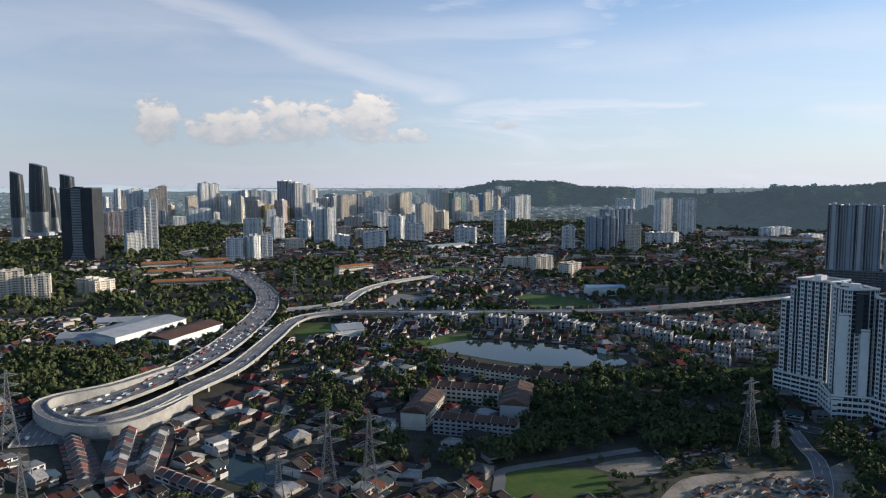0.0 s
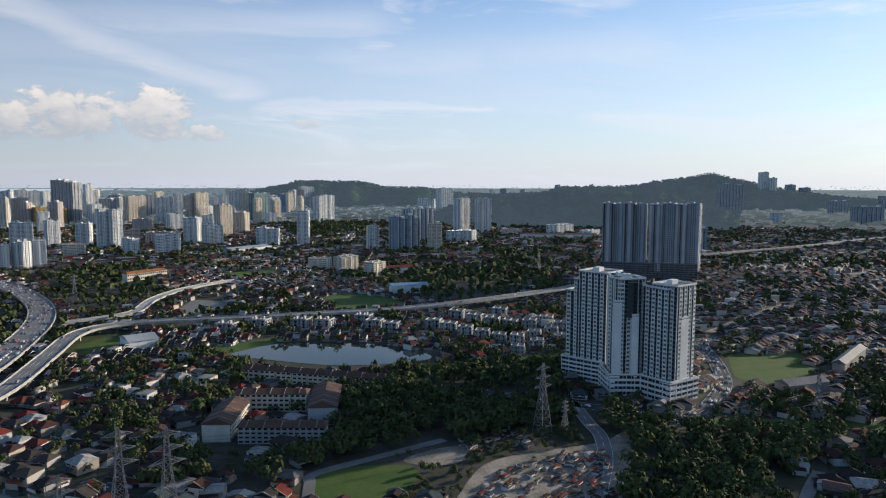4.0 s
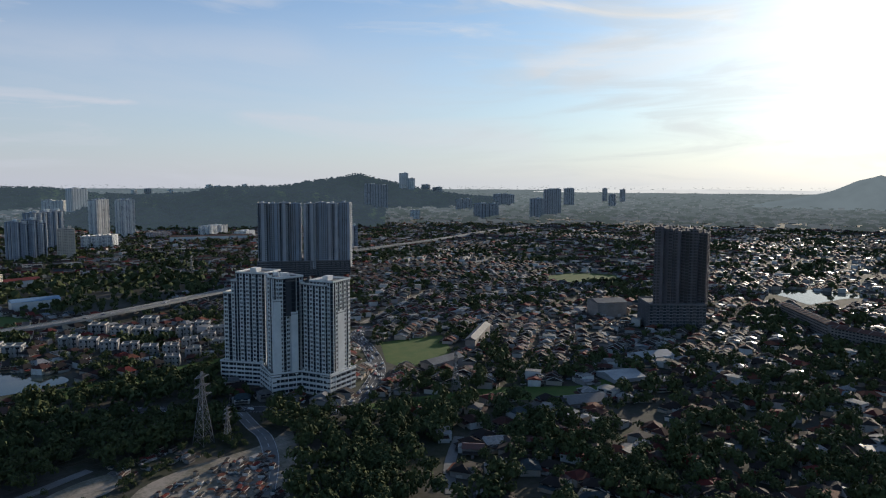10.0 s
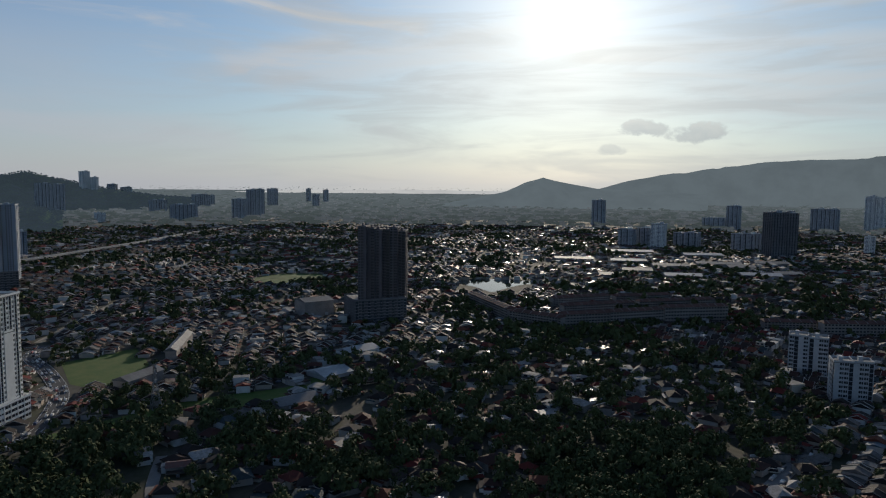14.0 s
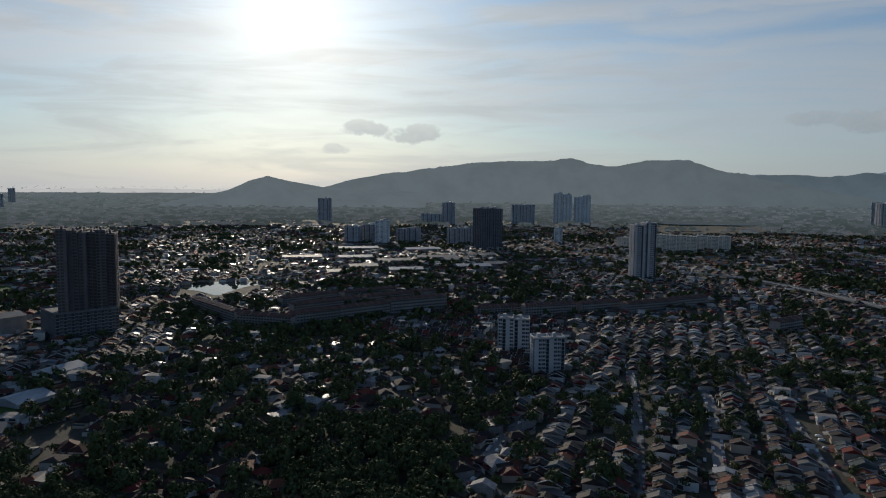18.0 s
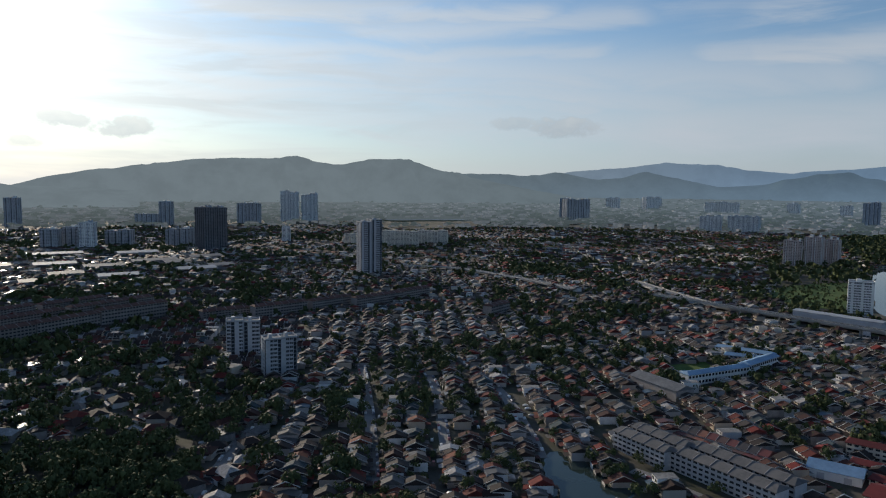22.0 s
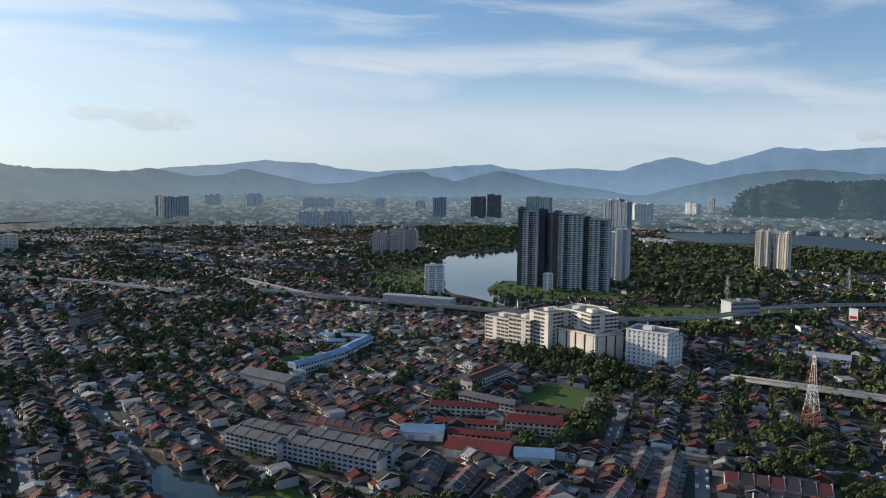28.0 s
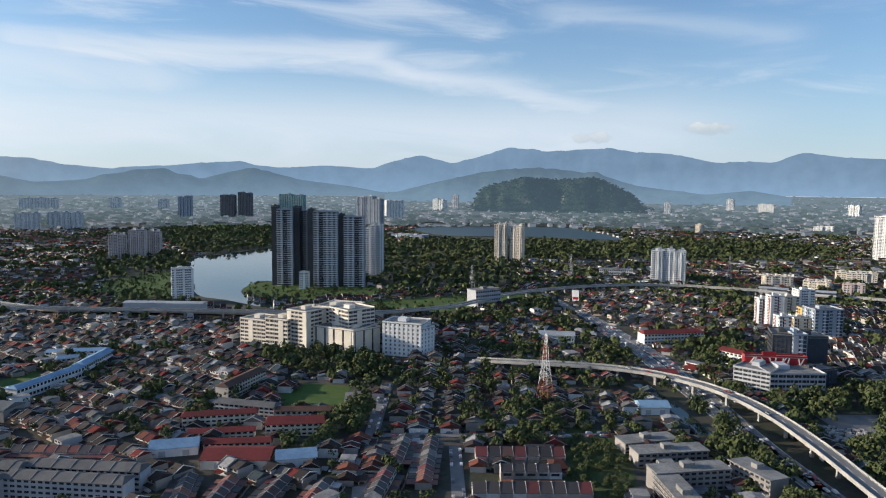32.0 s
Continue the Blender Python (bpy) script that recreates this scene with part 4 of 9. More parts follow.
LINES.append(road("street", "curving street between houses", [(331.5, -188.4, 0.3), (367.4, -200.4, 0.3), (445.5, -221.2, 0.3), (515.3, -229.4, 0.3), (600.2, -236.7, 0.3), (689.7, -226.3, 0.3)], 8, "pale_asphalt", 0))
LINES.append(road("street", "straight street between rows of houses", [(365.5, -145.3, 0.3), (449.1, -172.2, 0.3), (499.3, -185.8, 0.3), (598.5, -202.0, 0.3)], 7, "pale_asphalt", 0))
LINES.append(road("street", "straight street between rows of houses", [(328.3, -91.8, 0.3), (425.6, -116.7, 0.3), (511.3, -135.9, 0.3), (596.1, -152.7, 0.3)], 7, "pale_asphalt", 0))
LINES.append(road("rail_line", "straight elevated expressway through the houses", [(1219.5, -375.8, 5.0), (1150.9, -466.0, 5.0), (1037.6, -504.1, 5.0), (948.5, -522.4, 5.0), (861.0, -535.9, 5.0)], 12, "pale_asphalt", 2, True, 40))
LINES.append(road("lakeside_road", "pale road along the far shore", [(1072.2, 523.2, 1.0), (1105.4, 448.7, 1.0), (1112.8, 360.6, 1.0), (1084.6, 289.5, 1.0), (1057.1, 230.5, 1.0), (950.6, 153.0, 1.0)], 12, "pale_asphalt", 2))
LINES.append(road("elevated_road", "expressway past the lake", [(912.0, -674.6, 4.0), (700.1, -636.8, 4.0), (606.1, -658.7, 4.0), (501.7, -684.6, 4.0), (396.9, -707.0, 4.0), (322.9, -729.9, 4.0)], 16, "pale_asphalt", 4, True, 40))
LINES.append(road("rail_viaduct", "grey concrete rail viaduct on round piers", [(760.1, -600.6, 9.0), (614.3, -633.5, 9.0), (488.9, -667.2, 9.0), (363.3, -697.4, 9.0), (302.1, -713.6, 10.0), (251.0, -759.2, 10.0), (222.6, -802.7, 10.0), (188.2, -900.8, 10.0), (125.3, -985.3, 10.0), (51.3, -1043.5, 10.0), (-27.2, -1066.7, 10.0), (-102.6, -1058.6, 10.0), (-186.6, -1044.9, 10.0), (-278.8, -1018.0, 10.0)], 9, "concrete", 0, True, 32, True))
LINES.append(road("flyover", "slender grey flyover curving over the highway", [(146.0, -564.0, 5.0), (106.1, -557.1, 8.0), (69.5, -557.9, 9.0), (34.1, -558.9, 9.0), (-0.1, -551.1, 9.0), (-31.6, -531.0, 9.0), (-55.4, -503.1, 9.0), (-74.1, -464.2, 9.0), (-87.7, -421.0, 9.0), (-97.5, -380.5, 9.0), (-105.3, -347.8, 9.0), (-114.4, -305.8, 9.0)], 9.5, "pale_asphalt", 2, True, 28))
LINES.append(road("dual_carriageway", "dual carriageway with a planted strip", [(133.6, -935.2, 0.3), (84.0, -821.9, 0.3), (42.2, -721.3, 0.3), (4.9, -624.4, 0.3), (-22.7, -544.1, 0.3), (-49.0, -468.0, 0.3), (-71.5, -405.0, 0.3), (-85.1, -366.7, 0.3), (-100.8, -322.5, 0.3)], 14, "pale_asphalt", 4))
LINES.append(road("dual_carriageway", "second carriageway beside the canal", [(95.6, -865.9, 0.3), (62.8, -800.1, 0.3), (25.2, -713.3, 0.3), (-9.1, -629.3, 0.3), (-39.4, -527.5, 0.3), (-60.1, -450.6, 0.3), (-78.0, -395.5, 0.3), (-93.3, -351.3, 0.3)], 11, "pale_asphalt", 3))
LINES.append(road("street", "straight grey street running to the school", [(119.8, -270.2, 0.3), (141.3, -319.0, 0.3), (159.3, -372.1, 0.3), (178.4, -433.2, 0.3), (194.1, -485.8, 0.3)], 9, "pale_asphalt", 0))
LINES.append(road("street", "narrow street between terraces", [(80.2, -288.6, 0.3), (94.8, -334.5, 0.3), (109.3, -379.2, 0.3)], 7, "pale_asphalt", 0))
LINES.append(road("street", "street crossing in front of the terraces", [(161.5, -381.3, 0.3), (116.2, -396.5, 0.3), (83.7, -407.4, 0.3), (50.9, -417.4, 0.3), (21.6, -428.3, 0.3)], 7, "pale_asphalt", 0))
LINES.append(road("canal_road", "greenish canal beside the road", [(12.0, -548.1, 0.3), (-12.0, -497.7, 0.3), (-31.0, -445.9, 0.3)], 9, "water", 0))
LINES.append(road("estate_lane", "pale concrete lane in front of the grey flats", [(300.0, -226.0, 0.3), (285.8, -231.0, 0.3), (250.0, -240.0, 0.3), (214.9, -249.0, 0.3)], 8, "pale_asphalt", 0))

# ---- towers and blocks ----
STYLE = {
    # paint, accent, glass, storey, bay, pattern of bays
    "W": ("white", "bluegrey", "recess", 3.0, 3.6, "wbws"), "G": ("grey", "white", "glass", 3.1, 3.8, "wwds"), "B": ("beige", "cream", "recess", 3.0, 3.6, "wbs"),
    "C": ("cream", "beige", "recess", 3.0, 3.8, "wbsw"), "Y": ("yellow", "cream", "recess", 3.0, 4.0, "wsb"), "R": ("rose", "white", "recess", 3.0, 3.6, "wbs"),
    "D": ("dark", "mid", "glass", 3.6, 3.0, "wwww"), "K": ("bluegrey", "white", "recess", 3.2, 7.0, "bbbd"), "U": ("bluegrey", "white", "glass_blue", 3.1, 3.4, "wsbd"),
    "T": ("teal", "grey", "recess", 3.1, 3.6, "wwd"), "L": ("blue", "white", "glass_blue", 3.1, 3.6, "wws"), "N": ("brown", "mid", "glass_brown", 3.1, 3.6, "wdws"), "M": ("mid", "grey", "glass", 3.2, 3.4, "wdwd"),
    "P": ("white", "grey", "glass", 3.0, 2.6, "wwws"), "V": ("grey", "beige", "recess", 3.0, 2.6, "wsdb"),
}
M["roof_screed"] = material("roof_screed", (0.27, 0.265, 0.255), (0.15, 0.15, 0.145), 0.1, 0.9, fine=0.8)
columns = {}


def column(kind, bw, h, fh, paint, accent):
    """One bay of a front from ground to roof: windows, balconies or plain wall. Meshes are shared."""
    key = (kind, round(bw, 2), round(h, 1), fh, paint, accent)
    if key in columns:
        return columns[key]
    s = Shape()
    n = max(1, int(h / fh))
    fh = h / n
    if kind == "s":
        s.box(0, -0.45, 0, bw, 0.1, h)
    else:
        s.box(0, -0.4, 0, 0.45, 0.1, h)
        for i in range(n):
            z = i * fh
            if kind == "w":
                s.band(0.45, -0.25, z, bw, 0.1, z + fh * 0.45)
                s.band(bw * 0.6, -0.2, z + fh * 0.45, bw * 0.6 + 0.25, 0.1, z + fh)
            elif kind == "b":
                s.band(0.45, -1.3, z, bw, 0.1, z + 0.22)
                s.box(0.45, -1.3, z + 0.22, bw, -1.15, z + 1.15, 1)
                s.band(bw * 0.6, -0.1, z + 0.22, bw, 0.1, z + fh)
            elif kind == "d":
                s.band(0.45, -0.05, z, bw, 0.1, z + 0.35, 1)
    columns[key] = s.mesh({"s": "wall_strip", "w": "window_bay", "b": "balcony_bay", "d": "recessed_bay"}[kind], [M[paint], M[accent]])
    return columns[key]


def facade_rings(w, d, h, fh, bay, pattern):
    """All storeys and piers of a far block in one mesh."""
    s = Shape()
    n = max(2, int(h / fh))
    fh = h / n
    o = 0.35
    for i in range(n):
        z0, z1 = i * fh, i * fh + fh * 0.63
        s.band(-w / 2 - o, -o, z0, w / 2 + o, 0.05, z1)
        s.band(-w / 2 - o, 0.05, z0, -w / 2 + 0.05, d + o, z1, 0, 1)
        s.band(w / 2 - 0.05, 0.05, z0, w / 2 + o, d + o, z1, 0, 2)
    for length, side in ((w, 0), (d, 1), (d, 2)):
        m = max(2, round(length / bay))
        for i in range(m + 1):
            c = pattern[i % len(pattern)]
            pw = {"s": 0.36, "b": 0.12, "w": 0.16, "d": 0.2}[c] * length / m
            out = {"s": 1.3, "b": 0.9, "w": 0.6, "d": 0.42}[c]
            # d: a dark box set on the front, coloured like a shaded slot
            slot = {"b": 1, "d": 2}.get(c, 0)
            p = -length / 2 + (length / m) * i if side == 0 else (length / m) * i
            q0, q1 = p - pw, p + pw
            if side == 0:
                s.box(max(q0, -w / 2), -out, 0, min(q1, w / 2), 0, h, slot)
            elif side == 1:
                s.box(-w / 2 - out, max(q0, 0), 0, -w / 2, min(q1, d), h, slot)
            else:
                s.box(w / 2, max(q0, 0), 0, w / 2 + out, min(q1, d), h, slot)
    return s


def wing(top, x, y, w, d, h, style, z0=0.0, fine=False, scale=1.0, turn=0.0, roof=True, seed=0):
    """One upright block of a building: core, fronts, parapet and plant rooms."""
    paint, accent, glass, fh, bay, pattern = STYLE[style]
    fh, bay = fh * scale, bay * scale
    at = Matrix.Translation((x, y, z0)) @ Matrix.Rotation(radians(turn), 4, "Z")
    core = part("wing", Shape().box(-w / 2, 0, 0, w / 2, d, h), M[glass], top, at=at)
    if fine:
        for length, base in ((w, Matrix.Translation((-w / 2, 0, 0))), (d, Matrix.Translation((w / 2, 0, 0)) @ Matrix.Rotation(math.pi / 2, 4, "Z")),
                             (d, Matrix.Translation((-w / 2, d, 0)) @ Matrix.Rotation(-math.pi / 2, 4, "Z"))):
            n = max(1, round(length / bay))
            for i in range(n):
                kind = pattern[(i + seed) % len(pattern)]
                me = column(kind, length / n, h, fh, paint, accent)
                part(me.name.split(".")[0], me, None, core, at=base @ Matrix.Translation((length / n * i, 0, 0)))
        part("back_wall", Shape().box(-w / 2, d, 0, w / 2, d + 0.3, h), M[paint], core)
    else:
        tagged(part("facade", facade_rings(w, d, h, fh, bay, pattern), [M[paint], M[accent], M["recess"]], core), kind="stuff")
    if roof:
        o = 0.5 * scale
        s = Shape().box(-w / 2 - o, -o, h, w / 2 + o, d + o, h + 0.5 * scale)
        for a in ((-w / 2 - o, -o, w / 2 + o, -o + 0.3), (-w / 2 - o, d + o - 0.3, w / 2 + o, d + o), (-w / 2 - o, -o, -w / 2 - o + 0.3, d + o), (w / 2 + o - 0.3, -o, w / 2 + o, d + o)):
            s.box(a[0], a[1], h + 0.5 * scale, a[2], a[3], h + 1.7 * scale)
        s.m[:6] = [1] * 6
        part("roof_parapet", s, [M[paint], M["roof_screed"]], core)
        if w > 7 * scale:
            part("plant_room", Shape().box(-w * 0.2, d * 0.35, h + 0.4 * scale, w * 0.02, d * 0.65, h + 3.6 * scale), M[paint], core)
            if not fine and h > 40:
                part("lift_tower", Shape().box(w * 0.1, d * 0.2, h + 0.4 * scale, w * 0.34, d * 0.6, h + 5.5 * scale).box(w * 0.08, d * 0.17, h + 5.5 * scale, w * 0.36, d * 0.63, h + 6.1 * scale), M[accent], core)
    return core


STYLE["Gd"] = ("grey", "bluegrey", "recess", 3.1, 3.4, "wwds")
STYLE["VI"] = ("villa", "grey", "recess", 3.0, 2.6, "wsdb")
STYLE["RR"] = ("white", "red", "recess", 3.0, 3.2, "wbs")
STYLE["YY"] = ("cream", "yellow", "recess", 3.0, 3.2, "wbs")
WORDS = {"VI": "pale", "RR": "white and red", "YY": "cream and yellow", "Gd": "weathered grey", "W": "white", "G": "grey", "B": "beige", "C": "cream", "Y": "yellow", "R": "pale rose", "D": "dark glass", "K": "black and pale grey", "U": "blue-grey", "T": "teal-netted unfinished", "L": "blue and white", "N": "dark brown", "M": "dark grey", "P": "white", "V": "plain white"}


def high_rise(x, y, turn, w, d, h, style, scale=1.0, split=1, fine=False, name="apartment_tower", cat="tower", label=""):
    """A tower or slab; split: the number of upright wings side by side, stepped in height and depth."""
    rng = random.Random(int(x * 7 + y * 13))
    label = label or "%s high-rise %s with rows of windows" % (WORDS[style], "apartment tower" if "apartment" in name else "tower")
    top = thing(name, label, cat, Matrix.Translation((x, y, ground_z(x, y))) @ Matrix.Rotation(radians(turn), 4, "Z"))
    if math.hypot(x, y) < 2500:
        c, s = math.cos(radians(turn)), math.sin(radians(turn))
        g = 5
        mark([(x + c * a - s * b, y + s * a + c * b) for a, b in ((-w / 2 - g, -g), (w / 2 + g, -g), (w / 2 + g, d + g), (-w / 2 - g, d + g))], 1)
    ww = w / split
    for i in range(split):
        drop = 0 if split == 1 else rng.uniform(0, 0.10) * h
        back = 0 if split == 1 else rng.uniform(0, 0.12) * d
        wing(top, -w / 2 + ww * (i + 0.5), back + (0.9 if i % 2 else 0), ww - (0.8 if split > 1 else 0), d - back - (0.9 if i % 2 else 0), h - drop, style, fine=fine, scale=scale, seed=rng.randrange(4))
    return top


def long_block(x, y, turn, w, d, h, wall="cream", roof="tile_red", name="apartment_block", label="", cat="building", storeys=4, hip=0.04, rise=None):
    """A low slab with storeys of windows, corridors and a pitched roof."""
    label = label or "%s walled low block with a %s pitched roof" % (wall, roof.split("_")[-1])
    top = thing(name, label, cat, Matrix.Translation((x, y, 0)) @ Matrix.Rotation(radians(turn), 4, "Z"))
    c, sn = math.cos(radians(turn)), math.sin(radians(turn))
    g = 3
    mark([(x + c * a - sn * b, y + sn * a + c * b) for a, b in ((-w / 2 - g, -g), (w / 2 + g, -g), (w / 2 + g, d + g), (-w / 2 - g, d + g))], 1)
    part("wall", Shape().box(-w / 2, 0, 0, w / 2, d, h), M[wall], top)
    fh = h / storeys
    n = max(2, int(w / 3.4))
    for i in range(storeys):
        s = Shape() if not i else panes
        for k in range(n):
            x0 = -w / 2 + (k + 0.18) * w / n
            for yy in (-0.12, d - 0.04):
                s.box(x0, yy, i * fh + fh * 0.35, x0 + w / n * 0.62, yy + 0.16, i * fh + fh * 0.78)
        panes = s if not i else panes
        if i:
            part("ledge", Shape().box(-w / 2, -0.9, i * fh - 0.1, w / 2, 0, i * fh + 0.1).box(-w / 2, -0.9, i * fh + 0.1, w / 2, -0.8, i * fh + 0.6), M[wall], top)
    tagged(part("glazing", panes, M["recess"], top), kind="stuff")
    if roof == "flat":
        part("roof", Shape().box(-w / 2 - 0.4, -1, h, w / 2 + 0.4, d + 0.4, h + 0.6).box(-w * 0.1, d * 0.3, h + 0.6, w * 0.05, d * 0.7, h + 3), M["roof_screed"], top, "stained flat roof")
    else:
        part("roof", Shape().gable(-w / 2, -0.8, w / 2, d, h, rise or d * 0.2, 0.7, hip=hip), M[roof], top, "pitched roof")
        m = max(1, int(w / 9)) if name != "school_building" else 0
        for k in range(m):
            q, up = -w / 2 + w * (k + 0.5) / m, rise or d * 0.2
            part("roof_divider", Shape().add([(q + e, y, z) for e in (-0.16, 0.16) for y, z in ((-1.3, h + 0.1), (-1.3, h + 0.55), (d / 2 - 0.4, h + up + 0.62), (d + 0.5, h + 0.55), (d + 0.5, h + 0.1))], [(0, 4, 3, 2, 1), (5, 6, 7, 8, 9), (1, 2, 7, 6), (2, 3, 8, 7), (0, 1, 6, 5), (3, 4, 9, 8)]), M["weathered"], top)
    return top


def warehouse(x, y, turn, w, d, h, roof="sheet_pale", wall="white", rise=3.0, name="warehouse", label=""):
    top = thing(name, label or "wide shed with a %s sheet-metal roof" % {"sheet_pale": "pale grey", "sheet_blue": "blue", "tile_red": "dark red", "tile_brown": "brown"}.get(roof, "grey"), "warehouse", Matrix.Translation((x, y, 0)) @ Matrix.Rotation(radians(turn), 4, "Z"))
    c, sn = math.cos(radians(turn)), math.sin(radians(turn))
    mark([(x + c * a - sn * b, y + sn * a + c * b) for a, b in ((-w / 2 - 4, -4), (w / 2 + 4, -4), (w / 2 + 4, d + 4), (-w / 2 - 4, d + 4))], 1)
    part("wall", Shape().box(-w / 2, 0, 0, w / 2, d, h), M[wall], top)
    part("roof", Shape().gable(-w / 2, 0, w / 2, d, h, rise, 0.8), M[roof], top)
    n = 2
    for k in range(n):
        xk = -w / 2 + w * (k + 0.5) / n
        part("shutter", Shape().box(xk - 1.8, -0.15, 0.2, xk + 1.8, 0.02, min(4, h * 0.7)), M["grey"], top)
    return top


high_rise(-8.4, 2811.9, 37.0, 25.9, 18.2, 27.1, "C", 0.98, 1, False)
high_rise(-210.5, 3045.0, -29.6, 42.1, 29.5, 65.8, "R", 0.95, 1, False)
high_rise(237.8, 3061.9, 11.3, 28.0, 19.6, 105.5, "R", 0.94, 1, False)
high_rise(-1053.9, 2960.9, 45.1, 41.3, 28.9, 75.6, "B", 0.93, 1, False)
high_rise(-676.4, 2831.9, 16.9, 39.5, 27.7, 50.0, "C", 0.97, 1, False)
high_rise(-386.3, 2711.9, 14.4, 40.1, 28.1, 30.5, "B", 0.99, 1, False)
high_rise(320.4, 3319.2, 18.3, 40.1, 28.1, 45.2, "G", 0.88, 1, False)
high_rise(123.9, 2677.5, 36.5, 29.9, 21.0, 77.2, "B", 0.99, 1, False)
high_rise(-818.2, 2518.0, -37.2, 18.2, 12.7, 38.4, "W", 1.00, 1, False)
high_rise(-711.6, 2455.0, -22.5, 18.3, 12.8, 94.6, "C", 1.00, 1, False)
high_rise(-114.2, 3461.9, 22.3, 46.7, 32.7, 49.8, "W", 0.84, 1, False)
high_rise(-758.8, 2858.0, 17.7, 35.8, 25.0, 22.9, "B", 0.96, 1, False)
high_rise(-583.8, 3130.9, 41.8, 44.8, 31.4, 99.9, "G", 0.92, 1, False)
high_rise(-1379.9, 2930.7, 24.5, 27.1, 19.0, 72.8, "W", 0.91, 1, False)
high_rise(-245.1, 3107.4, 22.9, 46.1, 32.2, 87.0, "W", 0.94, 1, False)
high_rise(119.9, 2974.4, 36.3, 29.3, 20.5, 83.3, "G", 0.96, 1, False)
high_rise(-1080.8, 2541.3, 33.1, 36.1, 25.3, 77.3, "W", 0.99, 1, False)
high_rise(205.4, 3199.9, 35.4, 33.6, 23.5, 84.4, "C", 0.92, 1, False)
high_rise(-1338.7, 2766.4, -5.6, 27.6, 19.4, 79.8, "W", 0.94, 1, False)
high_rise(-1306.1, 2886.8, 23.2, 34.6, 24.2, 74.0, "C", 0.92, 1, False)
high_rise(-384.2, 2937.7, 15.4, 28.9, 20.2, 82.4, "W", 0.96, 1, False)
high_rise(222.8, 2969.3, -40.5, 25.4, 17.7, 78.5, "C", 0.96, 1, False)
high_rise(-1001.6, 2599.7, 25.2, 22.4, 15.7, 41.8, "B", 0.99, 1, False)
high_rise(-814.2, 2607.1, 15.8, 27.3, 19.1, 89.9, "W", 0.99, 1, False)
high_rise(-796.3, 2576.6, -12.6, 23.5, 16.4, 78.6, "W", 0.99, 1, False)
high_rise(-296.8, 3394.2, 24.0, 43.4, 30.4, 54.3, "C", 0.86, 1, False)
high_rise(-233.8, 2546.4, 21.0, 24.1, 16.9, 38.9, "W", 1.00, 1, False)
high_rise(-727.1, 2486.1, -14.1, 31.6, 22.1, 69.9, "W", 1.00, 1, False)
high_rise(-65.1, 2379.5, 12.8, 18.5, 13.0, 80.3, "W", 1.00, 1, False)
high_rise(53.4, 2544.1, 36.8, 25.1, 17.6, 87.7, "C", 1.00, 1, False)
high_rise(-410.4, 2906.7, 23.5, 29.4, 20.5, 69.9, "R", 0.97, 1, False)
high_rise(-857.3, 2979.4, -32.7, 30.7, 21.5, 85.8, "C", 0.94, 1, False)
high_rise(-968.8, 2423.6, 14.6, 18.8, 13.1, 48.7, "G", 1.00, 1, False)
high_rise(-567.3, 2424.4, -23.2, 34.6, 24.2, 83.6, "R", 1.00, 1, False)
high_rise(9.2, 2907.2, -15.1, 39.0, 27.3, 97.8, "C", 0.97, 1, False)
high_rise(95.3, 2508.2, 20.8, 33.9, 23.7, 38.3, "W", 1.00, 1, False)
high_rise(-36.5, 2441.3, -15.2, 19.0, 13.3, 56.9, "W", 1.00, 1, False)
high_rise(124.1, 2845.9, 36.3, 39.3, 27.5, 82.0, "W", 0.98, 1, False)
high_rise(-1059.3, 2713.9, -17.1, 25.0, 17.5, 54.4, "C", 0.97, 1, False)
high_rise(-1457.0, 3206.1, 27.4, 44.0, 30.8, 81.9, "G", 0.82, 1, False)
high_rise(-635.6, 3086.9, 18.0, 40.8, 28.6, 93.9, "G", 0.93, 1, False)
high_rise(104.9, 3229.3, 12.2, 29.6, 20.7, 82.8, "W", 0.91, 1, False)
high_rise(-13.6, 2776.0, 29.0, 20.2, 14.1, 31.2, "W", 0.99, 1, False)
high_rise(-129.9, 2779.9, -38.6, 23.8, 16.7, 53.5, "W", 0.99, 1, False)
high_rise(-718.6, 3455.9, 20.3, 45.5, 31.8, 80.1, "W", 0.82, 1, False)
high_rise(-1327.7, 2855.8, -20.9, 21.4, 14.9, 107.4, "W", 0.93, 1, False)
high_rise(-616.5, 3308.5, -9.3, 36.9, 25.8, 90.0, "C", 0.87, 1, False)
high_rise(-327.2, 3107.7, 39.6, 34.7, 24.3, 94.4, "C", 0.93, 1, False)
high_rise(-816.3, 3442.6, 21.3, 30.9, 21.6, 41.3, "W", 0.81, 1, False)
high_rise(-471.2, 2969.5, -27.9, 23.4, 16.4, 76.1, "G", 0.96, 1, False)
high_rise(-734.6, 2766.2, -11.3, 38.6, 27.0, 57.7, "C", 0.98, 1, False)
high_rise(-362.7, 3140.1, 40.0, 39.1, 27.4, 52.7, "C", 0.93, 1, False)
high_rise(-623.4, 2866.4, 24.7, 26.9, 18.8, 36.8, "W", 0.97, 1, False)
high_rise(-55.9, 3361.1, 13.7, 30.8, 21.6, 91.5, "C", 0.87, 1, False)
high_rise(-695.5, 2582.4, -21.2, 36.5, 25.6, 76.6, "R", 1.00, 1, False)
high_rise(-205.8, 2652.2, 37.4, 36.7, 25.7, 40.4, "G", 1.00, 1, False)
high_rise(-63.6, 2646.9, -31.0, 31.5, 22.0, 57.3, "W", 1.00, 1, False)
high_rise(-36.6, 2945.3, -30.8, 36.9, 25.9, 99.0, "C", 0.97, 1, False)
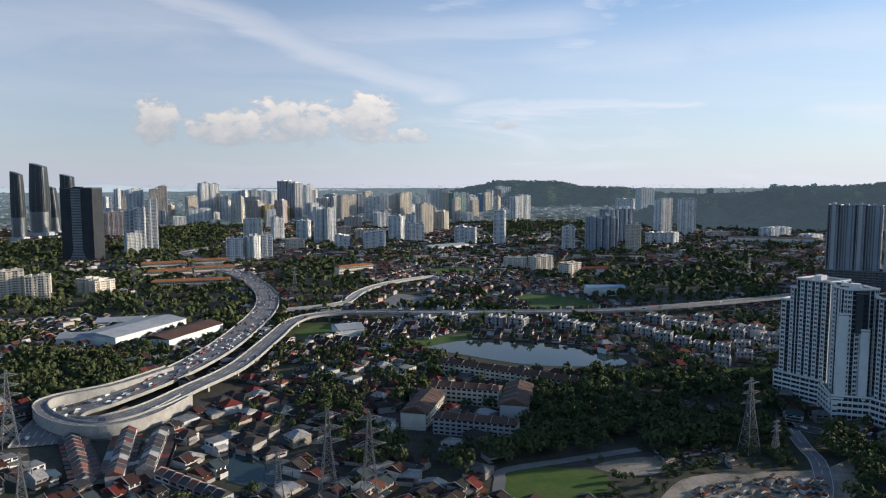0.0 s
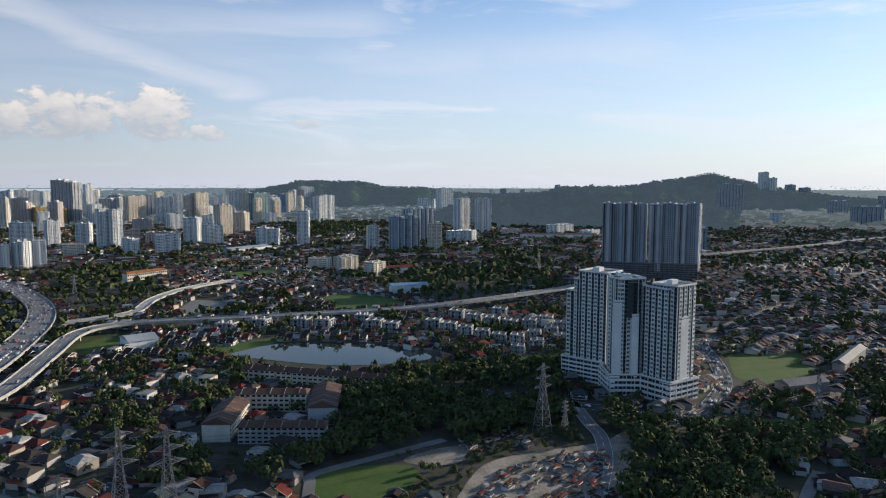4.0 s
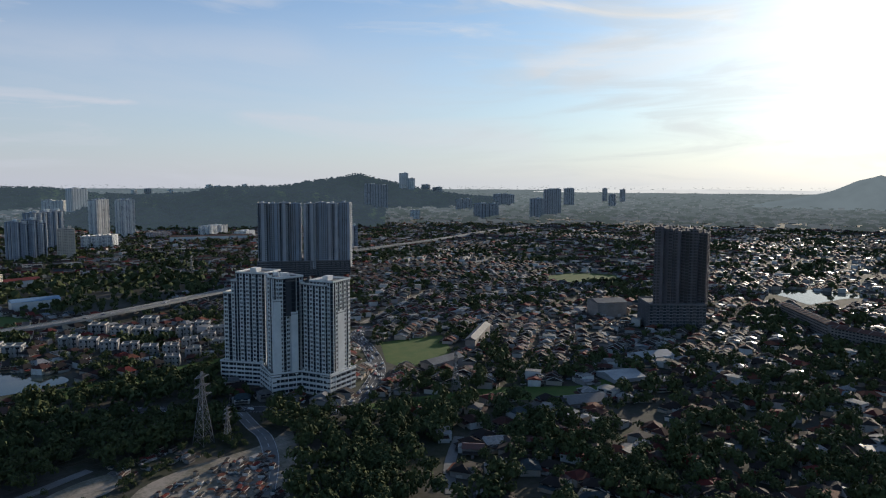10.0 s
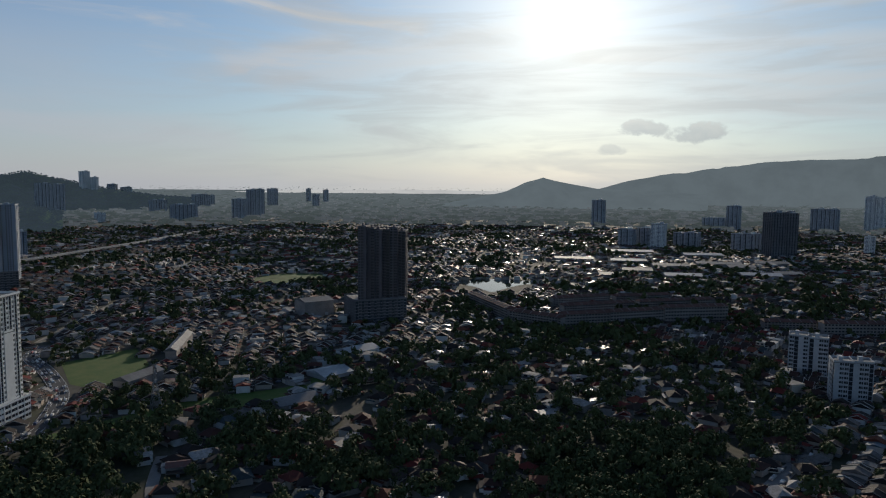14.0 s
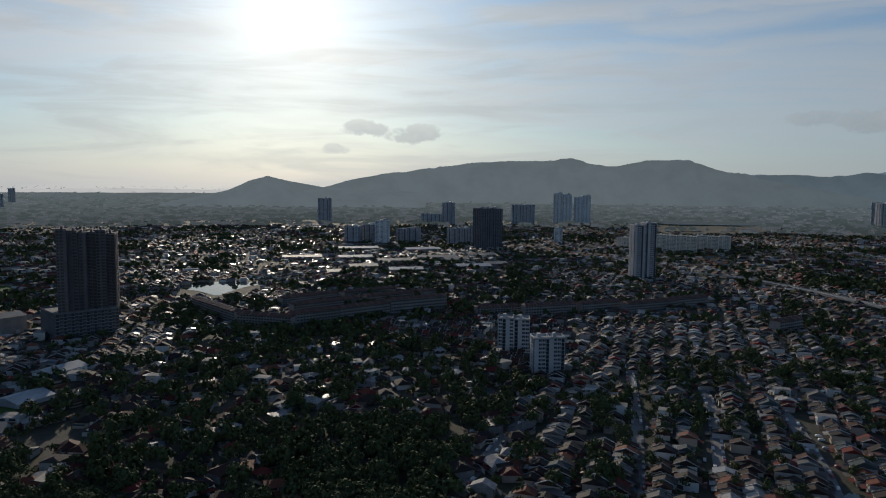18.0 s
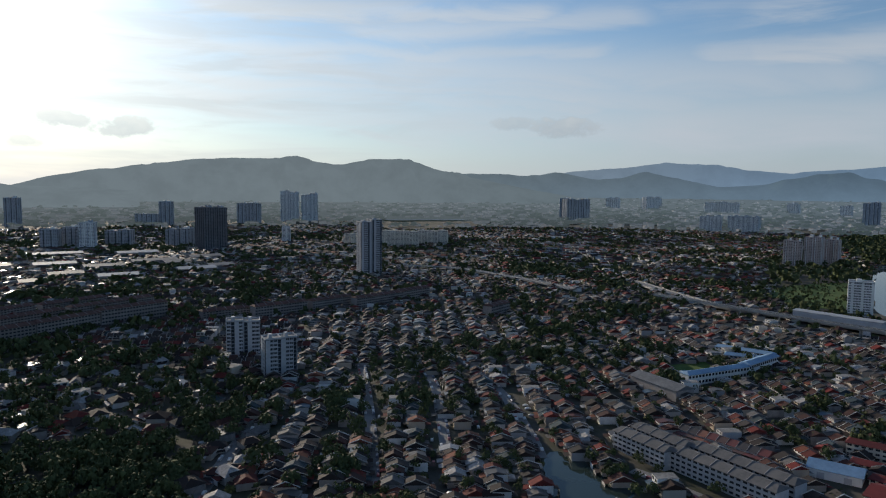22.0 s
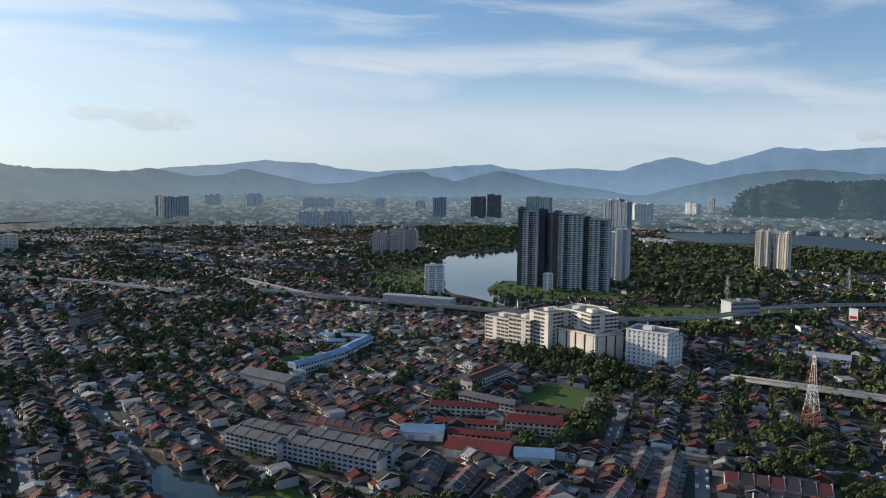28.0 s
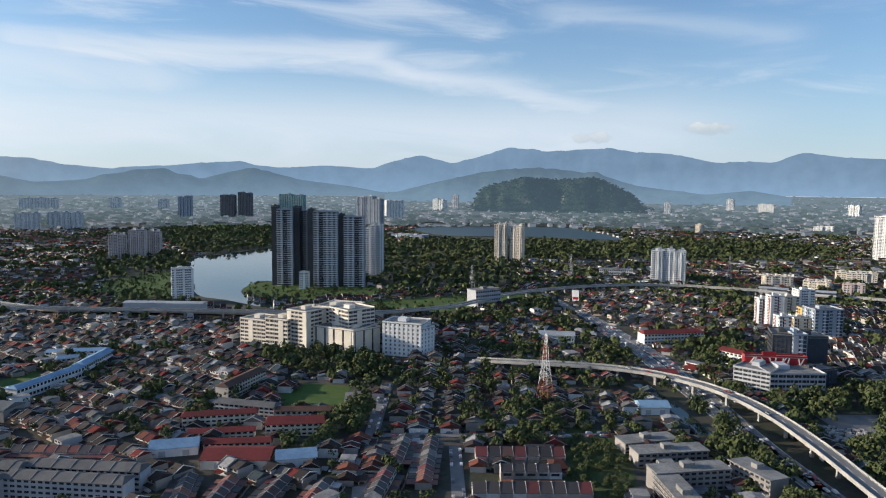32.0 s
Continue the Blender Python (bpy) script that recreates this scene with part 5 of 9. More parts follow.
high_rise(1672.9, 3571.3, -49.6, 30.0, 21.0, 77.1, "W", 0.64, 1, False)
high_rise(1719.9, 3552.4, 2.0, 30.4, 21.3, 71.1, "W", 0.63, 1, False)
high_rise(1765.2, 3537.2, 1.4, 38.7, 27.1, 68.0, "C", 0.63, 1, False)
high_rise(1843.3, 3504.4, -43.6, 25.2, 17.7, 78.5, "W", 0.63, 1, False)
high_rise(1877.2, 3488.6, -8.0, 21.8, 15.2, 67.0, "W", 0.62, 1, False)
high_rise(1332.0, 3678.6, 22.5, 22.8, 16.0, 53.0, "W", 0.65, 1, False)
high_rise(1390.0, 3658.4, -2.2, 29.0, 20.3, 58.6, "G", 0.65, 1, False)
high_rise(1494.0, 3629.1, 12.6, 22.2, 15.6, 52.3, "W", 0.64, 1, False)
high_rise(-1072.0, 2461.1, 39.9, 48.3, 33.1, 133.5, "W", 0.99, 2, False)
high_rise(-994.7, 2459.4, 23.2, 57.8, 34.7, 133.7, "B", 1.00, 2, False)
high_rise(-667.9, 1494.2, 29.3, 18.0, 12.6, 90.3, "W", 1.00, 2, False)
high_rise(-646.6, 1492.0, 13.3, 20.2, 14.1, 92.7, "W", 1.00, 1, False)
high_rise(-631.5, 1518.1, 21.3, 24.9, 17.4, 119.7, "W", 1.00, 2, False)
high_rise(-651.2, 1473.8, 37.3, 27.4, 19.2, 40.4, "P", 1.00, 1, False)
high_rise(-909.6, 1916.2, 21.1, 69.2, 35.7, 67.6, "R", 1.00, 3, False)
high_rise(-854.0, 2469.0, 30.3, 74.8, 36.1, 55.2, "W", 1.00, 2, False)
high_rise(-865.6, 2622.9, 40.2, 71.5, 36.3, 143.9, "W", 0.99, 2, False)
high_rise(-852.1, 2636.7, 16.4, 33.1, 23.2, 103.6, "B", 0.99, 1, False)
high_rise(-810.0, 2610.9, -20.2, 38.5, 26.9, 90.0, "B", 0.99, 1, False)
high_rise(-856.8, 2945.9, -8.9, 57.9, 35.7, 103.7, "W", 0.95, 2, False)
high_rise(-741.3, 2836.9, 25.3, 72.6, 35.9, 113.2, "W", 0.97, 2, False)
high_rise(-733.3, 2676.0, -20.1, 43.0, 30.1, 87.9, "B", 0.99, 1, False)
high_rise(-754.8, 3144.3, 43.4, 30.5, 21.3, 90.4, "W", 0.91, 1, False)
high_rise(-597.2, 2670.7, -37.2, 101.4, 39.0, 152.4, "G", 0.99, 3, False)
high_rise(-566.2, 2967.8, 40.9, 27.1, 19.0, 128.0, "W", 0.95, 1, False)
high_rise(-613.4, 2599.8, 30.4, 95.5, 37.6, 62.2, "Y", 1.00, 3, False)
high_rise(-507.2, 1866.7, 13.1, 47.7, 33.4, 51.1, "W", 1.00, 2, False)
high_rise(-415.8, 1779.8, 37.1, 28.3, 19.8, 60.1, "W", 1.00, 2, False)
high_rise(-394.4, 1320.6, 13.4, 30.1, 21.0, 41.7, "W", 1.00, 2, False)
high_rise(-370.9, 1332.9, -30.7, 26.6, 18.6, 47.4, "W", 1.00, 2, False)
high_rise(-339.0, 1349.2, 21.3, 20.2, 14.2, 50.2, "W", 1.00, 2, False)
high_rise(-347.5, 1724.6, -14.8, 29.4, 20.6, 55.6, "W", 1.00, 2, False)
high_rise(-296.1, 1695.6, 37.2, 21.3, 14.9, 87.3, "W", 1.00, 1, False)
high_rise(-269.1, 1695.5, 37.2, 22.4, 15.7, 84.5, "W", 1.00, 1, False)
high_rise(-320.2, 1514.6, 13.3, 37.6, 26.3, 24.5, "C", 1.00, 1, False)
high_rise(-254.0, 1773.8, 13.1, 40.2, 28.1, 35.8, "R", 1.00, 2, False)
high_rise(-227.8, 1530.2, -38.7, 28.3, 19.8, 34.5, "W", 1.00, 2, False)
high_rise(-354.6, 2662.2, 37.9, 66.6, 35.8, 97.6, "B", 1.00, 2, False)
high_rise(-256.8, 2581.7, 13.2, 53.3, 35.4, 97.3, "W", 1.00, 2, False)
high_rise(-192.9, 2710.3, 13.6, 26.8, 18.8, 93.5, "B", 0.99, 1, False)
high_rise(-141.9, 2723.8, 37.4, 56.2, 34.4, 108.6, "C", 0.99, 2, False)
high_rise(-200.1, 1774.6, -14.9, 53.1, 35.4, 30.1, "R", 1.00, 2, False)
high_rise(-147.4, 1526.0, 13.3, 45.4, 31.8, 41.9, "W", 1.00, 3, False)
high_rise(-122.9, 1773.4, -22.9, 33.6, 23.5, 61.4, "W", 1.00, 1, False)
high_rise(-66.9, 1722.5, 13.2, 43.9, 30.7, 48.6, "W", 1.00, 2, False)
high_rise(-43.9, 2028.8, 37.0, 42.7, 29.9, 87.7, "B", 1.00, 2, False)
high_rise(-108.5, 2331.6, -39.1, 41.4, 29.0, 41.1, "W", 1.00, 1, False)
high_rise(-9.0, 2911.3, 13.0, 70.4, 36.5, 116.4, "W", 0.97, 2, False)
high_rise(-11.9, 2115.7, -31.0, 36.3, 25.4, 57.8, "B", 1.00, 1, False)
high_rise(67.5, 2721.7, 36.7, 61.0, 35.0, 108.5, "T", 0.99, 2, False)
high_rise(150.8, 3049.6, 36.0, 65.0, 35.6, 85.1, "L", 0.95, 2, False)
high_rise(223.9, 3419.3, -25.0, 32.2, 22.6, 84.8, "W", 0.85, 1, False)
high_rise(313.3, 3553.2, 26.1, 74.0, 36.0, 96.3, "W", 0.81, 2, False)
high_rise(295.8, 2587.0, 36.4, 75.8, 36.8, 98.9, "W", 1.00, 3, False)
high_rise(455.5, 3909.2, 16.3, 59.7, 34.9, 93.6, "W", 0.64, 1, False)
high_rise(49.8, 1659.7, -14.8, 46.9, 32.8, 42.8, "W", 1.00, 2, False)
high_rise(132.0, 1656.0, -14.8, 25.8, 18.0, 80.1, "W", 1.00, 1, False)
high_rise(279.4, 1543.1, 13.2, 22.9, 16.0, 49.9, "W", 1.00, 1, False)
high_rise(346.8, 1496.5, 13.3, 60.4, 35.9, 74.7, "U", 1.00, 4, False)
high_rise(428.6, 1691.6, 21.2, 72.9, 36.0, 89.4, "U", 1.00, 3, False)
high_rise(399.0, 1468.4, -14.7, 29.0, 20.3, 57.0, "B", 1.00, 1, False)
high_rise(920.9, 3168.5, 21.2, 75.6, 36.2, 106.3, "W", 0.89, 2, False)
high_rise(833.7, 3240.8, -30.4, 83.2, 36.6, 51.9, "W", 0.88, 2, False)
high_rise(643.8, 2014.0, 29.0, 45.0, 31.5, 106.5, "W", 1.00, 2, False)
high_rise(691.2, 1964.4, 13.0, 41.4, 29.0, 101.0, "W", 1.00, 2, False)
high_rise(514.3, 1667.3, -38.8, 69.4, 36.1, 28.0, "W", 1.00, 3, False)
high_rise(899.4, 1858.2, 29.1, 89.2, 37.2, 26.8, "W", 1.00, 4, False)
high_rise(-545.4, 878.4, 29.6, 26.5, 18.5, 40.0, "C", 1.00, 2, False)
high_rise(-512.5, 877.0, 21.6, 27.6, 19.3, 32.9, "C", 1.00, 2, False)
high_rise(-475.2, 920.9, -30.4, 42.9, 30.0, 20.2, "C", 1.00, 3, False)
high_rise(125.5, 1173.6, 13.4, 33.3, 23.3, 21.0, "C", 1.00, 2, False)
high_rise(171.7, 1170.5, 29.4, 35.6, 24.9, 23.7, "C", 1.00, 3, False)
high_rise(207.7, 1094.7, 37.5, 30.3, 21.2, 23.1, "C", 1.00, 2, False)
high_rise(-847.2, 2257.3, 28.9, 37.6, 26.3, 36.3, "W", 1.00, 1, False)
high_rise(-294.3, 2244.3, -15.1, 47.6, 33.3, 36.1, "R", 1.00, 1, False)
high_rise(-524.9, 3044.9, -35.3, 64.4, 35.5, 68.0, "G", 0.94, 1, False)
high_rise(-550.0, 2250.3, 28.9, 28.4, 19.9, 59.6, "W", 1.00, 1, False)
high_rise(-191.4, 2247.8, 28.9, 44.6, 31.2, 48.7, "W", 1.00, 1, False)
high_rise(-466.1, 2555.0, 37.6, 33.7, 23.6, 71.6, "W", 1.00, 1, False)
high_rise(735.1, 1846.8, 13.1, 52.1, 35.3, 14.9, "R", 1.00, 2, False)
high_rise(937.7, 1749.8, 37.1, 60.9, 35.0, 16.8, "W", 1.00, 2, False)
high_rise(-1197.0, 2550.4, 42.1, 88.1, 38.0, 46.7, "W", 0.99, 2, False)
high_rise(-366.0, 3041.1, 23.7, 51.8, 34.1, 85.1, "G", 0.95, 1, False)
high_rise(-259.2, 3199.3, 15.2, 33.8, 23.6, 64.1, "W", 0.91, 1, False)
high_rise(-71.7, 3301.7, 21.8, 44.5, 31.2, 71.3, "W", 0.89, 1, False)
high_rise(-529.1, 3285.1, -10.2, 50.5, 35.1, 71.0, "G", 0.88, 1, False)
high_rise(950.1, 1294.9, -1.7, 18.1, 12.7, 49.2, "U", 1.00, 1, False)
high_rise(2129.9, 2931.6, -11.3, 39.0, 27.3, 92.5, "G", 0.78, 1, False)
high_rise(2090.5, 2659.7, -20.1, 107.3, 37.9, 121.0, "G", 0.87, 2, False)
high_rise(2363.9, 2774.0, 1.8, 37.8, 26.5, 161.4, "W", 0.78, 1, False)
high_rise(2382.9, 2756.3, -74.6, 28.3, 19.8, 135.4, "W", 0.77, 1, False)
high_rise(2608.6, 2896.5, -68.3, 40.2, 28.2, 86.1, "G", 0.66, 1, False)
high_rise(2674.4, 2848.6, -1.0, 45.0, 31.5, 70.6, "G", 0.66, 1, False)
high_rise(2437.5, 1865.1, -8.3, 73.2, 36.0, 118.0, "G", 0.95, 2, False)
high_rise(2961.4, 2172.6, -30.9, 43.7, 30.6, 85.5, "G", 0.76, 1, False)
high_rise(2723.6, 2405.4, -27.3, 103.2, 37.8, 58.9, "G", 0.78, 3, False)
high_rise(3061.1, 1988.6, -68.8, 33.6, 23.5, 58.9, "G", 0.77, 1, False)
high_rise(2129.6, 1973.0, -21.0, 99.4, 37.7, 61.0, "G", 0.97, 2, False)
high_rise(2291.8, 1856.2, -66.6, 49.8, 33.3, 78.7, "G", 0.97, 1, False)
high_rise(2391.3, 2363.3, -15.8, 69.7, 35.7, 52.6, "G", 0.87, 2, False)
high_rise(1876.2, 2135.3, -19.1, 31.8, 22.3, 33.9, "W", 0.98, 1, False)
high_rise(3232.5, 2138.4, -10.5, 21.8, 15.2, 71.2, "G", 0.67, 1, False)
high_rise(3294.6, 2067.6, -11.5, 23.6, 16.5, 65.1, "G", 0.66, 1, False)
high_rise(2671.2, 488.6, -101.7, 42.8, 30.0, 94.3, "G", 0.99, 1, False)
high_rise(2685.6, 17.1, -111.3, 41.2, 28.9, 81.7, "G", 0.99, 1, False)
high_rise(1669.8, -98.1, -53.5, 63.9, 35.1, 98.4, "M", 1.00, 2, False)
high_rise(2741.2, -270.0, -120.7, 83.8, 37.6, 78.4, "G", 0.99, 2, False)
high_rise(2812.3, -440.7, -106.2, 69.7, 35.7, 121.0, "W", 0.98, 2, False)
high_rise(2814.8, -521.8, -98.8, 64.4, 36.2, 112.3, "W", 0.98, 2, False)
high_rise(1776.5, 252.9, -97.0, 37.4, 26.2, 43.0, "G", 1.00, 1, False)
high_rise(1797.5, 204.9, -121.0, 63.3, 35.3, 46.0, "G", 1.00, 2, False)
high_rise(1751.4, 174.7, -97.1, 32.1, 22.5, 59.3, "W", 1.00, 1, False)
high_rise(1834.9, 118.3, -104.8, 57.6, 34.7, 36.8, "G", 1.00, 2, False)
high_rise(1787.6, -12.1, -121.1, 57.2, 34.5, 41.5, "G", 1.00, 2, False)
high_rise(1728.9, -438.3, -61.4, 36.1, 25.3, 25.0, "C", 1.00, 1, False)
high_rise(1630.4, -522.6, -105.8, 89.9, 37.0, 39.0, "C", 1.00, 4, False)
high_rise(1670.3, -621.7, -113.7, 75.4, 36.2, 34.6, "C", 1.00, 3, False)
high_rise(1839.8, -280.2, -97.0, 20.0, 14.0, 40.0, "W", 1.00, 1, False)
high_rise(4016.8, 830.4, -105.5, 53.7, 33.9, 19.3, "G", 0.55, 1, False)
high_rise(2709.3, -1633.2, -117.1, 42.9, 30.1, 86.3, "U", 0.93, 1, False)
high_rise(2674.6, 78.5, -95.0, 73.4, 36.7, 38.6, "G", 1.00, 1, False)
high_rise(2590.4, -1629.1, -88.6, 116.2, 38.7, 91.3, "G", 0.95, 3, False)
high_rise(3085.8, -2138.9, -141.9, 66.5, 35.5, 53.7, "W", 0.73, 2, False)
high_rise(3653.4, -1968.2, -136.6, 55.2, 34.4, 38.9, "W", 0.52, 1, False)
high_rise(2939.9, -2296.8, -84.0, 102.0, 39.1, 62.1, "W", 0.75, 2, False)
high_rise(1907.6, -1725.2, -134.1, 71.3, 36.6, 57.6, "W", 1.00, 2, False)
high_rise(1867.5, -1825.5, -150.5, 101.3, 38.0, 57.9, "W", 1.00, 3, False)
high_rise(2660.1, -2467.1, -139.1, 152.8, 38.8, 51.9, "W", 0.78, 3, False)
high_rise(2473.5, -2711.6, -166.5, 48.3, 33.1, 46.5, "W", 0.77, 1, False)
high_rise(1778.9, -2605.2, -166.7, 59.5, 34.8, 96.8, "M", 0.93, 2, False)
high_rise(1690.7, -2609.2, -150.8, 60.7, 35.0, 109.2, "M", 0.94, 2, False)
high_rise(1920.4, -2510.9, -149.6, 56.0, 34.5, 93.7, "U", 0.93, 2, False)
high_rise(1032.4, -1140.3, -137.6, 33.0, 23.1, 49.2, "R", 1.00, 2, False)
high_rise(1007.1, -1162.7, -153.7, 30.8, 21.6, 61.1, "R", 1.00, 2, False)
high_rise(1013.6, -1219.8, -161.5, 24.3, 17.0, 51.5, "R", 1.00, 2, False)
high_rise(1501.8, -2659.0, -174.0, 105.7, 37.7, 106.8, "T", 0.95, 2, False)
high_rise(460.3, -1085.5, -173.1, 28.2, 19.7, 85.4, "W", 1.00, 3, False)
high_rise(1031.3, -2388.1, -184.8, 96.9, 37.7, 110.9, "U", 1.00, 3, False)
high_rise(1101.0, -2854.7, -133.0, 85.3, 36.7, 80.3, "W", 0.95, 3, False)
high_rise(305.9, -1375.3, -180.4, 24.0, 16.8, 74.8, "C", 1.00, 2, False)
high_rise(275.3, -1378.0, -188.4, 25.3, 17.7, 73.2, "C", 1.00, 2, False)
high_rise(-13.5, -1152.2, -181.4, 51.4, 34.0, 53.1, "W", 1.00, 3, False)
high_rise(-486.7, -1724.3, -120.3, 71.3, 36.3, 98.2, "W", 1.00, 3, False)
high_rise(1072.6, -3361.9, -195.3, 62.4, 35.2, 59.1, "W", 0.82, 2, False)
high_rise(1023.0, -3503.8, -180.4, 29.7, 20.8, 70.1, "W", 0.77, 1, False)
high_rise(-28.5, -3497.9, -181.7, 27.5, 19.3, 56.1, "W", 0.83, 1, False)
high_rise(-323.8, -3728.2, -194.7, 33.2, 23.3, 61.1, "W", 0.73, 2, False)
high_rise(-474.2, -3640.0, -195.3, 71.9, 35.9, 42.8, "W", 0.76, 2, False)
high_rise(-813.4, -3510.8, -213.6, 46.3, 32.4, 49.8, "W", 0.79, 2, False)
high_rise(2472.8, -2729.2, -163.1, 30.7, 21.5, 42.7, "W", 0.76, 1, False)
high_rise(2236.1, -2763.8, -158.1, 43.3, 30.3, 47.5, "W", 0.81, 1, False)
high_rise(-129.0, -2430.7, -118.0, 23.8, 16.6, 33.0, "B", 1.00, 1, False)
high_rise(-528.3, -2661.3, -198.3, 59.8, 34.9, 22.9, "W", 0.99, 2, False)
high_rise(511.1, -4120.3, -188.8, 49.3, 33.8, 26.1, "W", 0.52, 1, False)
high_rise(-174.8, -1154.8, -173.6, 38.4, 26.9, 18.8, "C", 1.00, 3, False)
high_rise(-221.2, -1141.5, -197.7, 34.9, 24.5, 14.9, "C", 1.00, 3, False)
high_rise(-301.1, -1254.9, -189.4, 57.1, 34.3, 17.0, "C", 1.00, 4, False)
high_rise(-260.9, -1096.9, -189.8, 26.7, 18.7, 17.3, "R", 1.00, 2, False)
high_rise(-331.4, -1164.8, -181.7, 24.4, 17.1, 16.5, "C", 1.00, 2, False)
high_rise(690.8, -1870.8, -194.6, 109.6, 39.6, 12.6, "U", 1.00, 2, False)
high_rise(616.7, -56.3, -94.7, 28.3, 17.0, 31.9, "Gd", 1.00, 2, True)
high_rise(550.6, -79.3, -84.6, 25.5, 15.3, 29.6, "Gd", 1.00, 2, True)
high_rise(1134.1, -314.5, -85.4, 35.6, 28.5, 93.4, "Gd", 1.00, 2, True)
high_rise(576.6, -746.0, -140.1, 25.6, 17.9, 42.4, "P", 1.00, 1, True)
long_block(14.0, 460.0, -16.0, 47.0, 11.0, 12.0, "cream", "tile_brown", storeys=4, label="weathered cream four-storey flats with dark brown roofs")
long_block(-5.0, 433.0, 75.8, 45.0, 16.0, 10.5, "cream", "tile_brown", storeys=4, label="weathered cream four-storey flats with dark brown roofs")
long_block(18.0, 400.0, -16.0, 50.0, 11.0, 10.0, "grey", "tile_brown", storeys=4, label="shaded grey four-storey flats with dark brown roofs")
long_block(56.4, 448.0, 79.3, 48.0, 17.0, 11.0, "grey", "tile_brown", storeys=4, label="shaded grey four-storey flats with dark brown roofs")
long_block(2.7, 536.7, -25.4, 12.2, 10.0, 9.1, "cream", "tile_brown", storeys=3, name="town_house", label="cream three-storey terrace house with gabled roof", hip=0.0, rise=2.6)
long_block(14.4, 530.3, -25.3, 11.9, 10.0, 9.0, "cream", "tile_brown", storeys=3, name="town_house", label="cream three-storey terrace house with gabled roof", hip=0.0, rise=2.6)
long_block(25.9, 524.0, -25.3, 11.7, 10.0, 8.9, "cream", "tile_brown", storeys=3, name="town_house", label="cream three-storey terrace house with gabled roof", hip=0.0, rise=2.6)
long_block(37.1, 517.9, -25.3, 11.4, 10.0, 8.8, "cream", "tile_brown", storeys=3, name="town_house", label="cream three-storey terrace house with gabled roof", hip=0.0, rise=2.6)
long_block(48.1, 511.9, -25.2, 11.2, 10.0, 8.7, "cream", "tile_brown", storeys=3, name="town_house", label="cream three-storey terrace house with gabled roof", hip=0.0, rise=2.6)
long_block(58.8, 506.0, -25.2, 10.9, 10.0, 8.6, "cream", "tile_brown", storeys=3, name="town_house", label="cream three-storey terrace house with gabled roof", hip=0.0, rise=2.6)
long_block(69.3, 500.2, -25.1, 10.7, 10.0, 8.5, "cream", "tile_brown", storeys=3, name="town_house", label="cream three-storey terrace house with gabled roof", hip=0.0, rise=2.6)
long_block(79.5, 494.6, -25.1, 10.5, 10.0, 8.4, "cream", "tile_brown", storeys=3, name="town_house", label="cream three-storey terrace house with gabled roof", hip=0.0, rise=2.6)
long_block(89.5, 489.1, -25.1, 10.3, 10.0, 8.3, "cream", "tile_brown", storeys=3, name="town_house", label="cream three-storey terrace house with gabled roof", hip=0.0, rise=2.6)
warehouse(-281.1, 669.9, 70.3, 94.4, 45.0, 9.3, "sheet_pale", "white")
warehouse(-231.0, 649.7, 71.8, 78.4, 30.0, 10.2, "tile_brown", "white")
warehouse(-335.4, 714.8, 14.8, 43.1, 25.0, 5.9, "sheet_pale", "white")
warehouse(-88.1, 666.0, 22.6, 25.2, 30.0, 8.2, "sheet_pale", "white")
warehouse(213.5, 911.9, -0.4, 50.4, 18.0, 10.5, "sheet_blue", "white", label="long low hall with a blue roof")
warehouse(17.5, 1532.0, 42.7, 110.8, 40.0, 9.7, "sheet_pale", "white")
warehouse(804.8, 1704.9, -19.2, 200.5, 30.0, 10.8, "tile_brown", "white")
warehouse(246.6, 1121.9, 7.8, 47.3, 20.0, 9.1, "tile_red", "white")
warehouse(-334.5, 631.2, 10.3, 36.0, 25.0, 7.8, "sheet_pale", "white")
high_rise(181.9, 680.7, -32.1, 14.7, 13.2, 8.9, "VI", 1.00, 2, False, name="villa", cat="house", label="pale flat-roofed three-storey villa")
high_rise(192.8, 660.7, -31.6, 14.0, 12.6, 8.6, "VI", 1.00, 2, False, name="villa", cat="house", label="pale flat-roofed three-storey villa")
high_rise(204.2, 641.7, -31.1, 13.4, 12.1, 8.4, "VI", 1.00, 2, False, name="villa", cat="house", label="pale flat-roofed three-storey villa")
high_rise(214.8, 621.7, -30.6, 12.8, 11.5, 8.1, "VI", 1.00, 2, False, name="villa", cat="house", label="pale flat-roofed three-storey villa")
high_rise(224.7, 602.8, -30.1, 12.3, 11.0, 7.9, "VI", 1.00, 2, False, name="villa", cat="house", label="pale flat-roofed three-storey villa")
high_rise(239.8, 594.7, -30.1, 11.9, 10.7, 7.8, "VI", 1.00, 2, False, name="villa", cat="house", label="pale flat-roofed three-storey villa")
high_rise(262.0, 606.7, -31.1, 12.0, 10.8, 7.9, "VI", 1.00, 2, False, name="villa", cat="house", label="pale flat-roofed three-storey villa")
high_rise(283.1, 614.9, -32.0, 12.1, 10.9, 8.1, "VI", 1.00, 2, False, name="villa", cat="house", label="pale flat-roofed three-storey villa")
high_rise(230.6, 693.5, -33.7, 14.6, 13.1, 9.1, "VI", 1.00, 2, False, name="villa", cat="house", label="pale flat-roofed three-storey villa")
high_rise(244.0, 675.3, -33.4, 13.9, 12.6, 8.8, "VI", 1.00, 2, False, name="villa", cat="house", label="pale flat-roofed three-storey villa")
high_rise(258.7, 660.3, -33.2, 13.4, 12.1, 8.6, "VI", 1.00, 2, False, name="villa", cat="house", label="pale flat-roofed three-storey villa")
